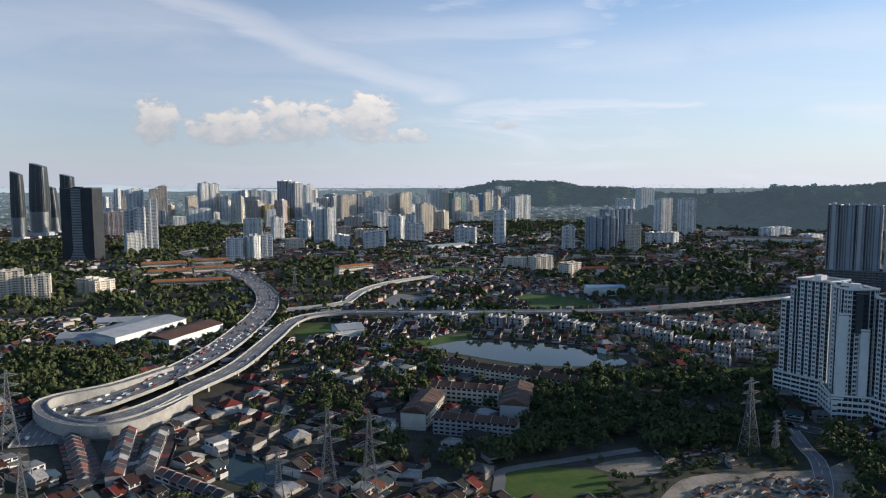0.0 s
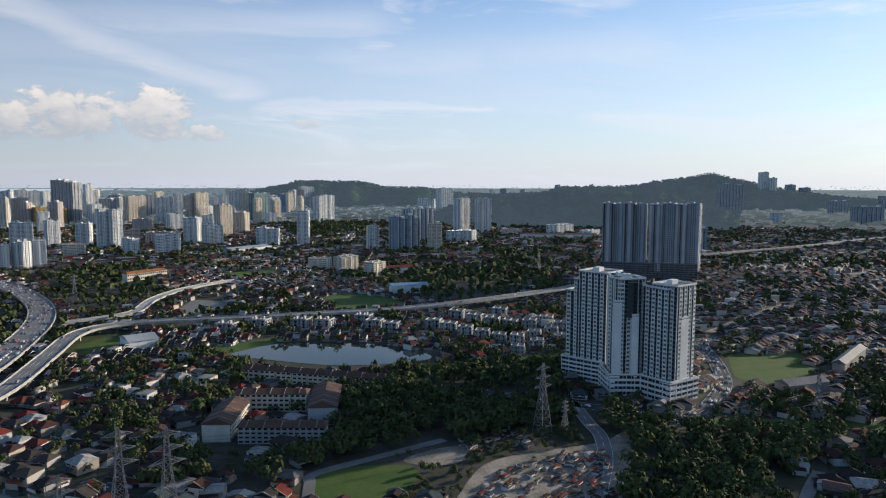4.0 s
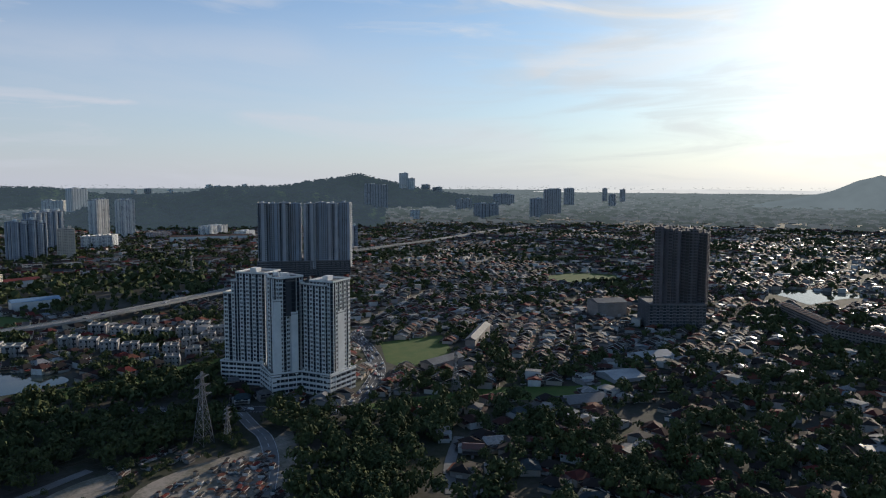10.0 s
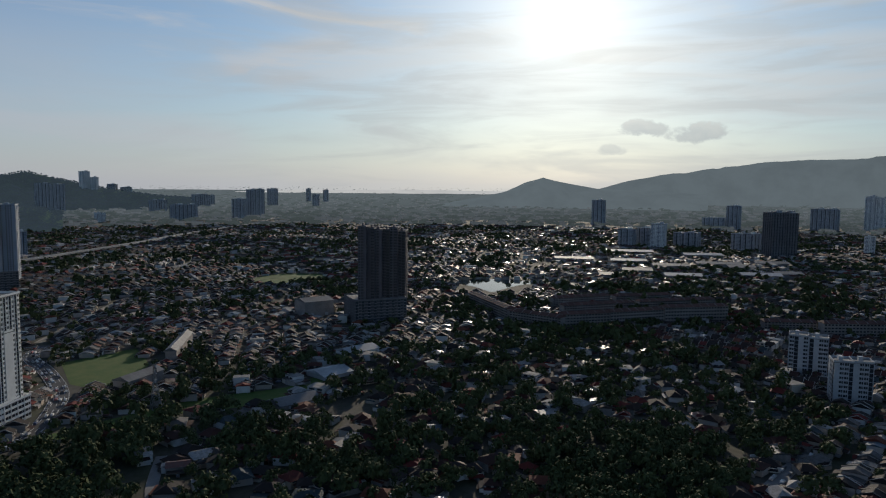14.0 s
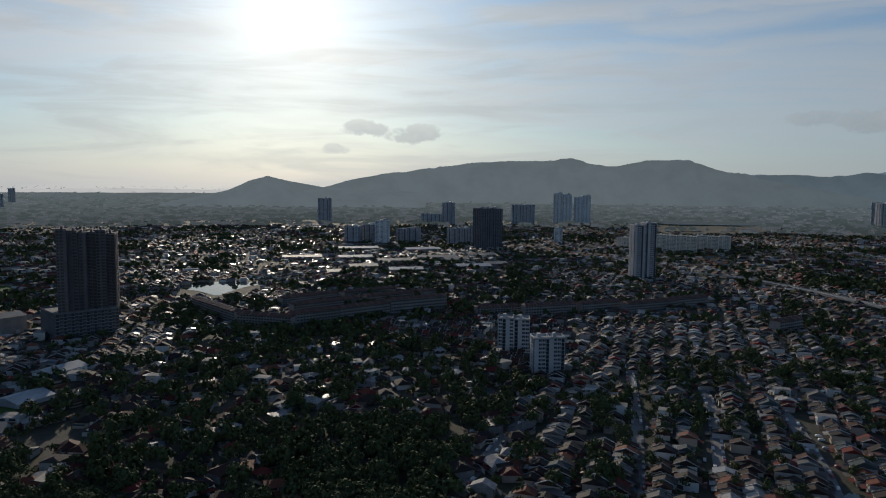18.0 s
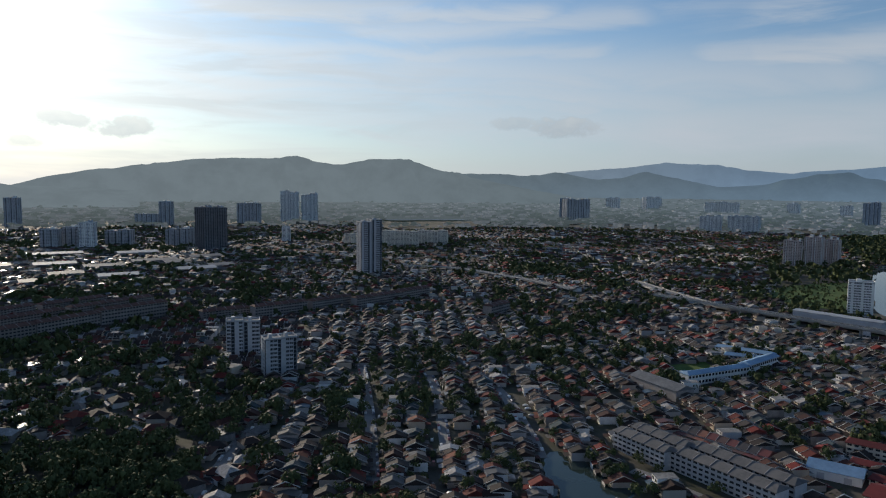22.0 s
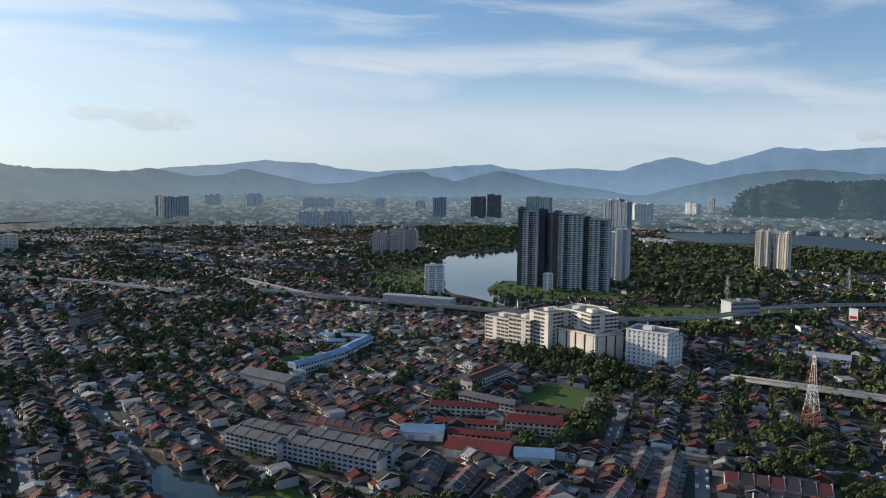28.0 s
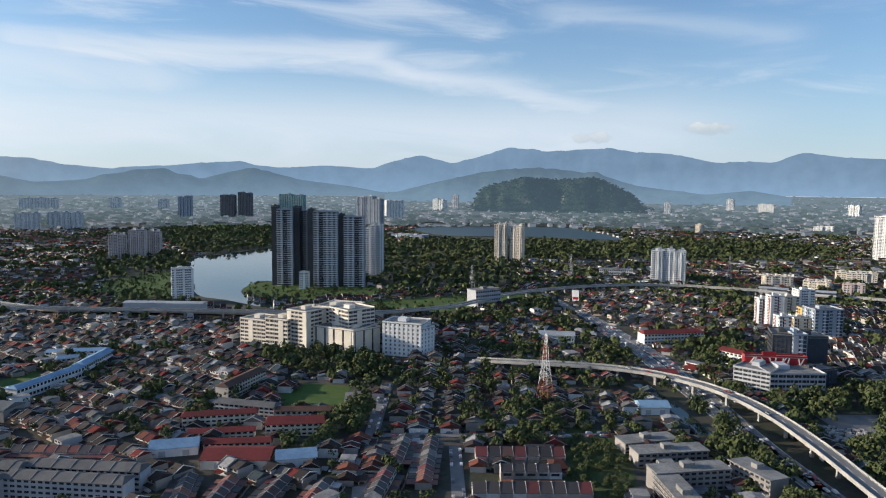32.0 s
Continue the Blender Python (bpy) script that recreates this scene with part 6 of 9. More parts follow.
high_rise(277.2, 655.4, -33.4, 13.1, 11.8, 8.6, "VI", 1.00, 2, False, name="villa", cat="house", label="pale flat-roofed three-storey villa")
high_rise(301.3, 667.4, -34.5, 13.2, 11.9, 8.7, "VI", 1.00, 2, False, name="villa", cat="house", label="pale flat-roofed three-storey villa")
high_rise(280.5, 586.7, -30.7, 11.4, 10.3, 7.7, "VI", 1.00, 2, False, name="villa", cat="house", label="pale flat-roofed three-storey villa")
high_rise(122.9, 694.2, -31.2, 15.6, 14.1, 9.1, "VI", 1.00, 2, False, name="villa", cat="house", label="pale flat-roofed three-storey villa")
high_rise(136.4, 675.9, -30.9, 15.0, 13.5, 8.9, "VI", 1.00, 2, False, name="villa", cat="house", label="pale flat-roofed three-storey villa")
high_rise(116.0, 722.0, -32.1, 16.5, 14.8, 9.4, "VI", 1.00, 2, False, name="villa", cat="house", label="pale flat-roofed three-storey villa")
high_rise(303.3, 636.6, -33.4, 12.4, 11.2, 8.4, "VI", 1.00, 2, False, name="villa", cat="house", label="pale flat-roofed three-storey villa")
high_rise(249.6, 571.8, -29.4, 11.3, 10.2, 7.5, "VI", 1.00, 2, False, name="villa", cat="house", label="pale flat-roofed three-storey villa")
high_rise(225.7, 557.7, -28.2, 11.2, 10.0, 7.3, "VI", 1.00, 2, False, name="villa", cat="house", label="pale flat-roofed three-storey villa")
high_rise(219.0, 721.4, -34.5, 15.4, 13.9, 9.4, "VI", 1.00, 2, False, name="villa", cat="house", label="pale flat-roofed three-storey villa")
high_rise(269.0, 721.1, -35.7, 14.9, 13.4, 9.4, "VI", 1.00, 2, False, name="villa", cat="house", label="pale flat-roofed three-storey villa")
high_rise(73.3, 708.1, -30.7, 16.5, 14.9, 9.2, "VI", 1.00, 2, False, name="villa", cat="house", label="pale flat-roofed three-storey villa")
high_rise(50.7, 716.7, -30.5, 17.0, 15.3, 9.4, "VI", 1.00, 2, False, name="villa", cat="house", label="pale flat-roofed three-storey villa")
high_rise(9.8, 722.7, -29.9, 17.6, 15.8, 9.4, "VI", 1.00, 2, False, name="villa", cat="house", label="pale flat-roofed three-storey villa")
high_rise(-22.4, 714.3, -29.0, 17.7, 15.9, 9.3, "VI", 1.00, 2, False, name="villa", cat="house", label="pale flat-roofed three-storey villa")
long_block(734.9, 142.0, -52.1, 53.1, 12.0, 15.5, "weathered", "tile_rust", storeys=5, label="long pale five-storey shop block with a red tiled roof")
long_block(772.7, 94.7, -49.6, 66.1, 12.0, 16.2, "weathered", "tile_rust", storeys=5, label="long pale five-storey shop block with a red tiled roof")
long_block(814.5, 36.6, -57.3, 75.1, 12.0, 18.3, "weathered", "tile_rust", storeys=5, label="long pale five-storey shop block with a red tiled roof")
long_block(718.3, 194.3, -105.5, 62.9, 12.0, 13.5, "weathered", "tile_rust", storeys=5, label="long pale five-storey shop block with a red tiled roof")
long_block(779.2, 269.1, -138.4, 117.1, 12.0, 14.0, "weathered", "tile_rust", storeys=5, label="long pale five-storey shop block with a red tiled roof")
long_block(817.5, 143.6, -49.2, 92.0, 12.0, 13.0, "weathered", "tile_rust", storeys=5, label="long pale five-storey shop block with a red tiled roof")
long_block(886.9, 61.8, -53.1, 103.0, 12.0, 12.7, "weathered", "tile_rust", storeys=5, label="long pale five-storey shop block with a red tiled roof")
long_block(868.6, 174.3, -47.8, 81.1, 12.0, 11.8, "weathered", "tile_rust", storeys=5, label="long pale five-storey shop block with a red tiled roof")
long_block(928.8, 107.0, -53.0, 78.5, 12.0, 9.7, "weathered", "tile_rust", storeys=5, label="long pale five-storey shop block with a red tiled roof")
long_block(809.0, -56.3, -70.9, 53.5, 12.0, 9.9, "weathered", "tile_rust", storeys=4, label="pale weathered four-storey flats with red roof ridges")
long_block(809.3, -117.4, -68.1, 67.6, 12.0, 13.1, "weathered", "tile_rust", storeys=4, label="pale weathered four-storey flats with red roof ridges")
long_block(835.4, -181.9, -63.8, 58.9, 12.0, 12.2, "weathered", "tile_rust", storeys=4, label="pale weathered four-storey flats with red roof ridges")
long_block(843.3, -245.3, -63.8, 79.5, 12.0, 12.2, "weathered", "tile_rust", storeys=4, label="pale weathered four-storey flats with red roof ridges")
long_block(874.4, -300.5, -62.3, 60.1, 12.0, 12.7, "weathered", "tile_rust", storeys=4, label="pale weathered four-storey flats with red roof ridges")
long_block(729.6, -357.2, -57.3, 40.4, 12.0, 13.0, "weathered", "tile_rust", storeys=4, label="pale weathered four-storey flats with red roof ridges")
warehouse(1381.5, 188.3, -75.4, 67.2, 35.0, 6.7, "sheet_pale", "weathered")
warehouse(1329.0, 105.6, -76.1, 65.3, 35.0, 6.5, "sheet_grey", "weathered")
warehouse(1397.5, 26.2, -76.9, 80.9, 35.0, 6.8, "sheet_grey", "weathered")
warehouse(1234.5, 153.3, -75.3, 50.2, 35.0, 6.0, "sheet_grey", "weathered")
warehouse(1192.8, 75.4, -77.5, 58.7, 35.0, 5.8, "sheet_pale", "weathered")
warehouse(1570.5, 207.6, -75.0, 89.1, 35.0, 7.6, "sheet_pale", "weathered")
warehouse(1559.8, 60.9, -74.1, 77.9, 35.0, 7.6, "sheet_pale", "weathered")
warehouse(1252.0, -42.6, -77.2, 62.8, 35.0, 6.1, "sheet_pale", "weathered")
warehouse(1450.6, -66.6, -73.7, 61.9, 35.0, 7.0, "sheet_grey", "weathered")
warehouse(1371.2, 292.7, -76.6, 76.4, 35.0, 6.7, "sheet_grey", "weathered")
warehouse(1153.1, 185.4, -73.9, 37.3, 35.0, 5.6, "sheet_grey", "weathered")
warehouse(1360.0, -13.0, -72.1, 46.4, 35.0, 6.6, "sheet_grey", "weathered")
warehouse(1290.8, -85.5, -73.2, 44.5, 35.0, 6.3, "sheet_grey", "weathered")
warehouse(672.6, 432.8, -32.6, 34.8, 30.0, 16.9, "sheet_grey", "weathered")
warehouse(526.3, 292.9, -21.5, 32.6, 20.0, 5.8, "sheet_pale", "white")
warehouse(389.7, 265.8, -24.9, 31.0, 18.0, 2.9, "sheet_grey", "weathered")
warehouse(461.2, 279.5, -21.6, 27.2, 25.0, 2.9, "sheet_pale", "grey")
warehouse(381.8, 394.8, 3.8, 35.5, 14.0, 8.4, "sheet_grey", "weathered")
warehouse(475.6, 445.8, 32.4, 73.5, 9.0, 10.0, "sheet_grey", "weathered")
long_block(257.2, -364.8, -150.8, 44.7, 9.0, 7.8, "cream", "tile_red", storeys=3, name="school_building", label="long red-roofed school block with cream galleries")
long_block(205.1, -365.5, -155.2, 35.0, 14.0, 7.6, "cream", "tile_red", storeys=3, name="school_building", label="red-roofed school hall with cream walls")
long_block(243.4, -345.7, -153.2, 38.5, 8.0, 4.7, "cream", "tile_red", storeys=2, name="school_building", label="low red-roofed school wing")
long_block(224.4, -334.3, -156.3, 37.4, 8.0, 4.6, "cream", "tile_red", storeys=2, name="school_building", label="low red-roofed school wing")
long_block(254.6, -387.3, -176.6, 42.7, 10.0, 7.4, "grey", "tile_grey", storeys=3, name="school_building", label="grey-roofed school block with pale walls")
long_block(214.0, -393.9, -158.0, 37.6, 9.0, 5.9, "beige", "tile_brown", storeys=2, name="school_building", label="brown-roofed school wing beside the field")
long_block(282.3, -434.7, -88.6, 50.0, 10.0, 10.4, "beige", "tile_brown", storeys=4, name="school_building", label="beige four-storey school block with brown roof")
warehouse(252.5, -315.7, -148.3, 25.0, 14.0, 4.8, "sheet_blue", "white")
warehouse(210.4, -310.4, -161.6, 35.6, 20.0, 5.2, "tile_red", "cream")
warehouse(180.5, -322.8, -149.0, 20.6, 14.0, 5.2, "sheet_blue", "white")
long_block(477.1, -474.5, -151.6, 49.5, 9.0, 5.9, "white", "sheet_blue", storeys=2, name="school_building", label="white school wing with a bright blue metal roof")
long_block(456.4, -461.3, -138.9, 40.0, 9.0, 5.7, "white", "sheet_blue", storeys=2, name="school_building", label="white school wing with a bright blue metal roof")
long_block(431.2, -451.8, -71.3, 49.5, 9.0, 9.8, "white", "sheet_blue", storeys=2, name="school_building", label="white school wing with a bright blue metal roof")
long_block(420.7, -395.9, -85.4, 65.1, 9.0, 8.7, "white", "sheet_blue", storeys=2, name="school_building", label="white school wing with a bright blue metal roof")
long_block(433.7, -382.0, -101.8, 16.1, 9.0, 4.1, "white", "sheet_blue", storeys=2, name="school_building", label="white school wing with a bright blue metal roof")
warehouse(412.6, -326.1, -174.3, 46.7, 17.0, 7.7, "sheet_grey", "weathered")
long_block(265.0, -252.0, -169.0, 61.0, 10.0, 10.5, "grey", "tile_grey", storeys=4, label="weathered grey four-storey flats with ribbed grey roofs")
long_block(267.7, -266.4, -169.0, 61.0, 10.0, 10.5, "grey", "tile_grey", storeys=4, label="weathered grey four-storey flats with ribbed grey roofs")
long_block(312.0, -238.5, -171.3, 38.0, 10.0, 10.5, "grey", "tile_grey", storeys=4, label="weathered grey four-storey flats with ribbed grey roofs")
long_block(314.3, -252.8, -171.3, 38.0, 10.0, 10.5, "grey", "tile_grey", storeys=4, label="weathered grey four-storey flats with ribbed grey roofs")
long_block(-20.0, -358.0, -153.7, 39.7, 11.0, 10.6, "weathered", "flat", storeys=4, label="weathered four-storey flats with a stained flat roof")
long_block(-9.7, -329.3, 110.9, 50.1, 11.0, 9.9, "weathered", "flat", storeys=4, label="weathered four-storey flats with a stained flat roof")
long_block(-46.4, -368.3, 126.5, 27.4, 11.0, 10.6, "weathered", "flat", storeys=4, label="weathered four-storey flats with a stained flat roof")
long_block(0.5, -407.0, -148.7, 33.5, 12.0, 6.1, "weathered", "flat", storeys=3, label="weathered three-storey flats with a stained flat roof")
long_block(-11.0, -389.0, -154.5, 40.2, 12.0, 7.7, "weathered", "flat", storeys=3, label="weathered three-storey flats with a stained flat roof")
long_block(-16.4, -707.9, -151.6, 62.8, 14.0, 9.9, "white", "tile_red", storeys=3, name="school_building", label="white school block with dark red roof")
long_block(-60.4, -638.1, 141.3, 22.7, 12.0, 10.6, "white", "tile_red", storeys=3, name="school_building", label="white gabled school block with red roof")
long_block(69.0, -1207.5, -174.5, 55.5, 16.0, 13.3, "white", "flat", storeys=3, label="white low block with a flat roof")
long_block(204.1, -852.4, -127.7, 39.1, 18.0, 21.3, "grey", "flat", storeys=4)
warehouse(-0.2, -572.0, -166.4, 35.3, 18.0, 2.3, "tile_red", "white")
warehouse(92.4, -672.5, -172.0, 34.0, 22.0, 7.0, "sheet_pale", "white", 2.2, "community_hall", "white hall with a stepped pale metal roof")
warehouse(-1.0, -476.0, -161.3, 18.9, 14.0, 5.0, "sheet_blue", "white")
high_rise(-113.3, -840.3, -160.4, 12.8, 10.2, 28.4, "RR", 1.00, 1, True, label="brightly painted apartment slab with red and yellow accents")
high_rise(-123.5, -827.3, -160.4, 13.8, 11.0, 34.0, "RR", 1.00, 1, True, label="brightly painted apartment slab with red and yellow accents")
high_rise(-147.6, -888.0, -160.3, 17.4, 13.9, 25.1, "YY", 1.00, 1, True, label="brightly painted apartment slab with red and yellow accents")
high_rise(-168.3, -914.3, -160.2, 19.2, 15.4, 30.3, "P", 1.00, 1, True, label="brightly painted apartment slab with red and yellow accents")
high_rise(-125.3, -773.3, -160.6, 15.2, 12.2, 20.8, "RR", 1.00, 1, True, label="brightly painted apartment slab with red and yellow accents")
high_rise(-140.3, -773.0, -160.6, 18.6, 14.9, 20.1, "YY", 1.00, 1, True, label="brightly painted apartment slab with red and yellow accents")
high_rise(-163.8, -775.7, -160.6, 28.9, 23.1, 29.6, "U", 1.00, 1, True, label="brightly painted apartment slab with red and yellow accents")
high_rise(-150.7, -805.6, -160.5, 13.3, 10.6, 25.0, "Y", 1.00, 1, True, label="brightly painted apartment slab with red and yellow accents")
long_block(-483.0, 1206.8, 25.1, 72.9, 14.0, 9.7, "cream", "tile_orange", storeys=2, label="cream terrace with a terracotta tiled roof")
long_block(-419.5, 1251.0, 21.5, 67.5, 14.0, 10.1, "cream", "tile_orange", storeys=2, label="cream terrace with a terracotta tiled roof")
long_block(-429.0, 1095.1, 29.4, 65.3, 14.0, 10.6, "cream", "tile_orange", storeys=2, label="cream terrace with a terracotta tiled roof")
long_block(-373.0, 1138.5, 26.4, 62.2, 14.0, 11.0, "cream", "tile_orange", storeys=2, label="cream terrace with a terracotta tiled roof")
long_block(-358.6, 991.1, 17.1, 106.3, 14.0, 9.6, "cream", "tile_orange", storeys=2, label="cream terrace with a terracotta tiled roof")
long_block(-143.4, 1150.8, 40.1, 66.3, 14.0, 11.1, "cream", "tile_orange", storeys=2, label="cream terrace with a terracotta tiled roof")

# ---- landmark buildings ----
STYLE.update({
    "Q": ("cream", "beige", "recess", 3.4, 5.0, "wwws"), "E": ("white", "bluegrey", "glass", 3.4, 2.1, "sw"), "S": ("cream", "beige", "glass_brown", 9.0, 2.6, "ssds"), "PK": ("grey", "grey", "recess", 3.1, 6.0, "wwww"),
    "H": ("white", "bluegrey", "recess", 2.95, 2.7, "wdwd"), "X": ("white", "white", "recess", 3.0, 4.0, "s"), "O": ("white", "bluegrey", "recess", 3.1, 6.0, "wwww"),
    # SL: near-black paint puts the shade of slots between wings into the colour
    "SL": ("dark", "dark", "recess", 3.0, 4.0, "sd"), "Z": ("red", "red", "recess", 6.0, 6.0, "s"), "J": ("dark", "mid", "glass_blue", 3.6, 3.0, "www"), "LB": ("dark", "bluegrey", "glass_blue", 3.6, 3.0, "wds"), "I": ("grey", "bluegrey", "recess", 3.1, 3.0, "bswd"), "A": ("brown", "mid", "glass_brown", 3.0, 3.2, "bwsd"), "F": ("bluegrey", "grey", "recess", 3.1, 3.0, "bbsb"),
})


def landmark(name, label, category, x, y, wings, reach=45):
    """A building of several wings, each given as (x, y, width, depth, height, style, foot, turn)."""
    top = thing(name, label, category, Matrix.Translation((x, y, 0)))
    for wx, wy, w, d, h, style, z0, turn in wings:
        wing(top, wx - x, wy - y, w, d, h, style, z0, True, 1.0, turn, seed=int(w))
        if style == "Z":
            front = Matrix.Translation((wx - x, wy - y, z0)) @ Matrix.Rotation(radians(turn), 4, "Z")
            bars = random.Random(8)
            for k in range(11):
                p = -w / 2 + w * (k + 0.5) / 11
                part("lattice_bar", Shape().beam((p + bars.uniform(-6, 6), -0.7, h * 0.45), (p + bars.uniform(-5, 5), -0.7, h), 0.7), M["white_steel"], top, "white slanting bar", at=front)
        c, s = math.cos(radians(turn)), math.sin(radians(turn))
        mark([(wx + c * a - s * b, wy + s * a + c * b) for a, b in ((-w / 2 - 5, -5), (w / 2 + 5, -5), (w / 2 + 5, d + 5), (-w / 2 - 5, d + 5))], 1)
    return top


landmark("apartment_tower", "tall white apartment towers with blue-grey stripes on a parking podium", "tower", 259.4, 436.0, [
    (242.9, 473.7, 32.1, 30, 15.8, 'O', 0, -56.6),
    (247.3, 444.0, 27.9, 26, 13.3, 'O', 0, -102.5),
    (255.0, 427.1, 23.3, 30, 15.0, 'O', 0, -17.1),
    (269.7, 412.7, 23.1, 30, 13.7, 'O', 0, -72.4),
    (282.9, 405.3, 20.8, 24, 14.9, 'O', 0, 20.8),
    (239.2, 484.1, 6.1, 18, 53.0, 'H', 14, -55.8),
    (242.1, 479.6, 4.2, 20, 62.2, 'H', 14, -59.0),
    (249.4, 468.3, 23.6, 22, 68.4, 'H', 14, -60.2),
    (249.6, 436.3, 14.0, 20, 68.1, 'H', 14, -87.6),
    (248.6, 429.5, 4.5, 6, 52.8, 'X', 14, -23.8),
    (253.6, 431.3, 11.6, 24, 68.5, 'H', 14, -17.1),
    (260.3, 425.9, 4.1, 6, 43.2, 'X', 14, -23.8),
    (272.5, 428.0, 7.9, 12, 64.5, 'SL', 14, -55.1),
    (258.4, 427.2, 6.1, 4, 24.7, 'SL', 56, -23.8),
    (255.1, 447.9, 14.8, 10, 68.0, 'SL', 14, -109.0),
    (273.6, 411.9, 19.2, 22, 65.8, 'H', 14, -67.5),
    (281.9, 409.2, 19.2, 22, 63.4, 'H', 14, 14.5),
    (286.3, 406.7, 7.7, 5, 43.7, 'X', 14, 20.5),
])
landmark("apartment_tower", "grey twin apartment slabs with vertical balcony stripes on a podium", "tower", 590.4, 936.5, [
    (587.6, 930.6, 141.0, 55, 27.1, 'M', 0, -31.4),
    (537.5, 965.3, 15.2, 24, 100.5, 'I', 16, -35.9),
    (553.7, 961.0, 15.1, 24, 99.1, 'F', 16, -35.9),
    (567.0, 952.6, 15.1, 24, 100.6, 'I', 16, -36.0),
    (583.5, 948.1, 15.9, 24, 99.2, 'F', 16, -35.3),
    (595.7, 927.5, 17.0, 24, 99.6, 'I', 16, -45.6),
    (613.7, 922.2, 16.9, 24, 100.9, 'F', 16, -45.8),
    (628.1, 913.5, 16.8, 24, 99.7, 'I', 16, -45.9),
    (646.5, 908.1, 17.6, 24, 100.9, 'F', 16, -44.9),
])
landmark("apartment_tower", "dark brown apartment tower with ribbed balconies on a podium", "tower", 670.1, 351.9, [
    (663.4, 349.3, 57.4, 45, 25.8, 'M', 0, -44.6),
    (650.0, 365.0, 8.2, 34, 84.6, 'A', 20, -68.0),
    (660.0, 360.3, 7.8, 34, 82.4, 'N', 20, -70.6),
    (666.0, 354.8, 8.1, 34, 80.4, 'A', 20, -68.5),
    (676.1, 350.2, 8.1, 34, 80.2, 'N', 20, -68.8),
    (682.4, 344.2, 8.0, 34, 82.0, 'A', 20, -69.1),
    (692.5, 339.6, 8.0, 34, 78.1, 'N', 20, -69.4),
])
landmark("apartment_tower", "black and pale striped lakeside apartment towers standing close together", "tower", 496.2, -935.2, [
    (550.7, -925.3, 8.0, 26, 118.0, 'D', 0, -159.4),
    (533.1, -925.4, 22.2, 26, 113.2, 'K', 0, -159.4),
    (520.4, -936.6, 8.8, 26, 116.5, 'D', 0, -159.4),
    (519.4, -956.8, 11.6, 26, 110.8, 'K', 0, -159.4),
    (494.6, -933.5, 7.9, 26, 113.7, 'D', 0, -159.5),
    (471.5, -935.8, 34.5, 26, 110.7, 'K', 0, -159.5),
    (453.0, -949.0, 8.0, 26, 106.4, 'D', 0, -159.5),
    (432.5, -950.4, 29.7, 26, 103.4, 'K', 0, -159.5),
    (490.7, -904.1, 13.0, 12, 23.1, 'P', 0, -159.6),
])
landmark("shopping_mall", "large cream shopping mall with parking decks and roof terrace", "mall", 296.7, -568.4, [
    (359.5, -563.5, 29.7, 26, 24.5, 'Q', 0, 171.3),
    (332.4, -559.7, 24.9, 26, 27.0, 'Q', 0, 172.6),
    (312.0, -560.9, 23.7, 30, 35.9, 'Q', 0, 165.3),
    (291.4, -582.6, 34.0, 40, 36.2, 'Q', 0, 176.0),
    (277.6, -561.6, 48.7, 36, 22.5, 'S', 0, 167.5),
    (247.1, -569.9, 30.3, 30, 22.0, 'S', 0, -116.3),
    (257.0, -580.7, 29.5, 30, 37.4, 'Q', 0, -119.1),
])
landmark("office_building", "white office block with small square windows and angled end", "office", 203.9, -575.9, [
    (214.8, -572.1, 36.4, 26, 28.9, 'E', 0, 179.2),
    (193.1, -579.7, 17.0, 22, 24.9, 'E', 0, -113.9),
])
landmark("shopping_centre", "grey parking block with a red upper storey and glass towers", "mall", -99.8, -582.7, [
    (-68.3, -557.0, 26.4, 40, 15.6, 'PK', 0, 153.2),
    (-99.4, -557.0, 40.4, 40, 14.9, 'PK', 0, -163.2),
    (-88.3, -584.5, 44.8, 7, 20.6, 'Z', 0, -170.7),
    (-96.7, -598.7, 18.3, 26, 35.8, 'J', 0, 179.7),
    (-107.0, -597.2, 9.7, 26, 36.4, 'U', 0, -170.0),
    (-119.4, -605.3, 18.3, 26, 33.7, 'J', 0, -165.8),
    (-119.2, -578.9, 32.2, 16, 13.8, 'LB', 0, -140.4),
])
office = landmark("office_tower", "dark glass office tower with a pale striped flaring fin", "tower", -689.1, 1320.9, [(-689.1, 1320.9, 60.3, 40, 137.5, 'D', 0, -0.6)])
fin = Shape()
for i in range(46):
    z = 137.5 * i / 46
    half = 9.0 * (1 + 1.0 * max(0.0, 1 - i / 7) ** 1.5)
    fin.box(-half, -2.2, z, half, -0.6, z + 1.49)
part("fin", fin, M["sheet_pale"], office, "pale striped fin that flares at its foot", at=Matrix.Rotation(radians(-0.6), 4, "Z"))
warehouse(557.7, -684.1, -164.7, 94.7, 16, 10.1, "sheet_pale", "grey", 1.0, "rail_station", "long low rail station with a pale grey roof")


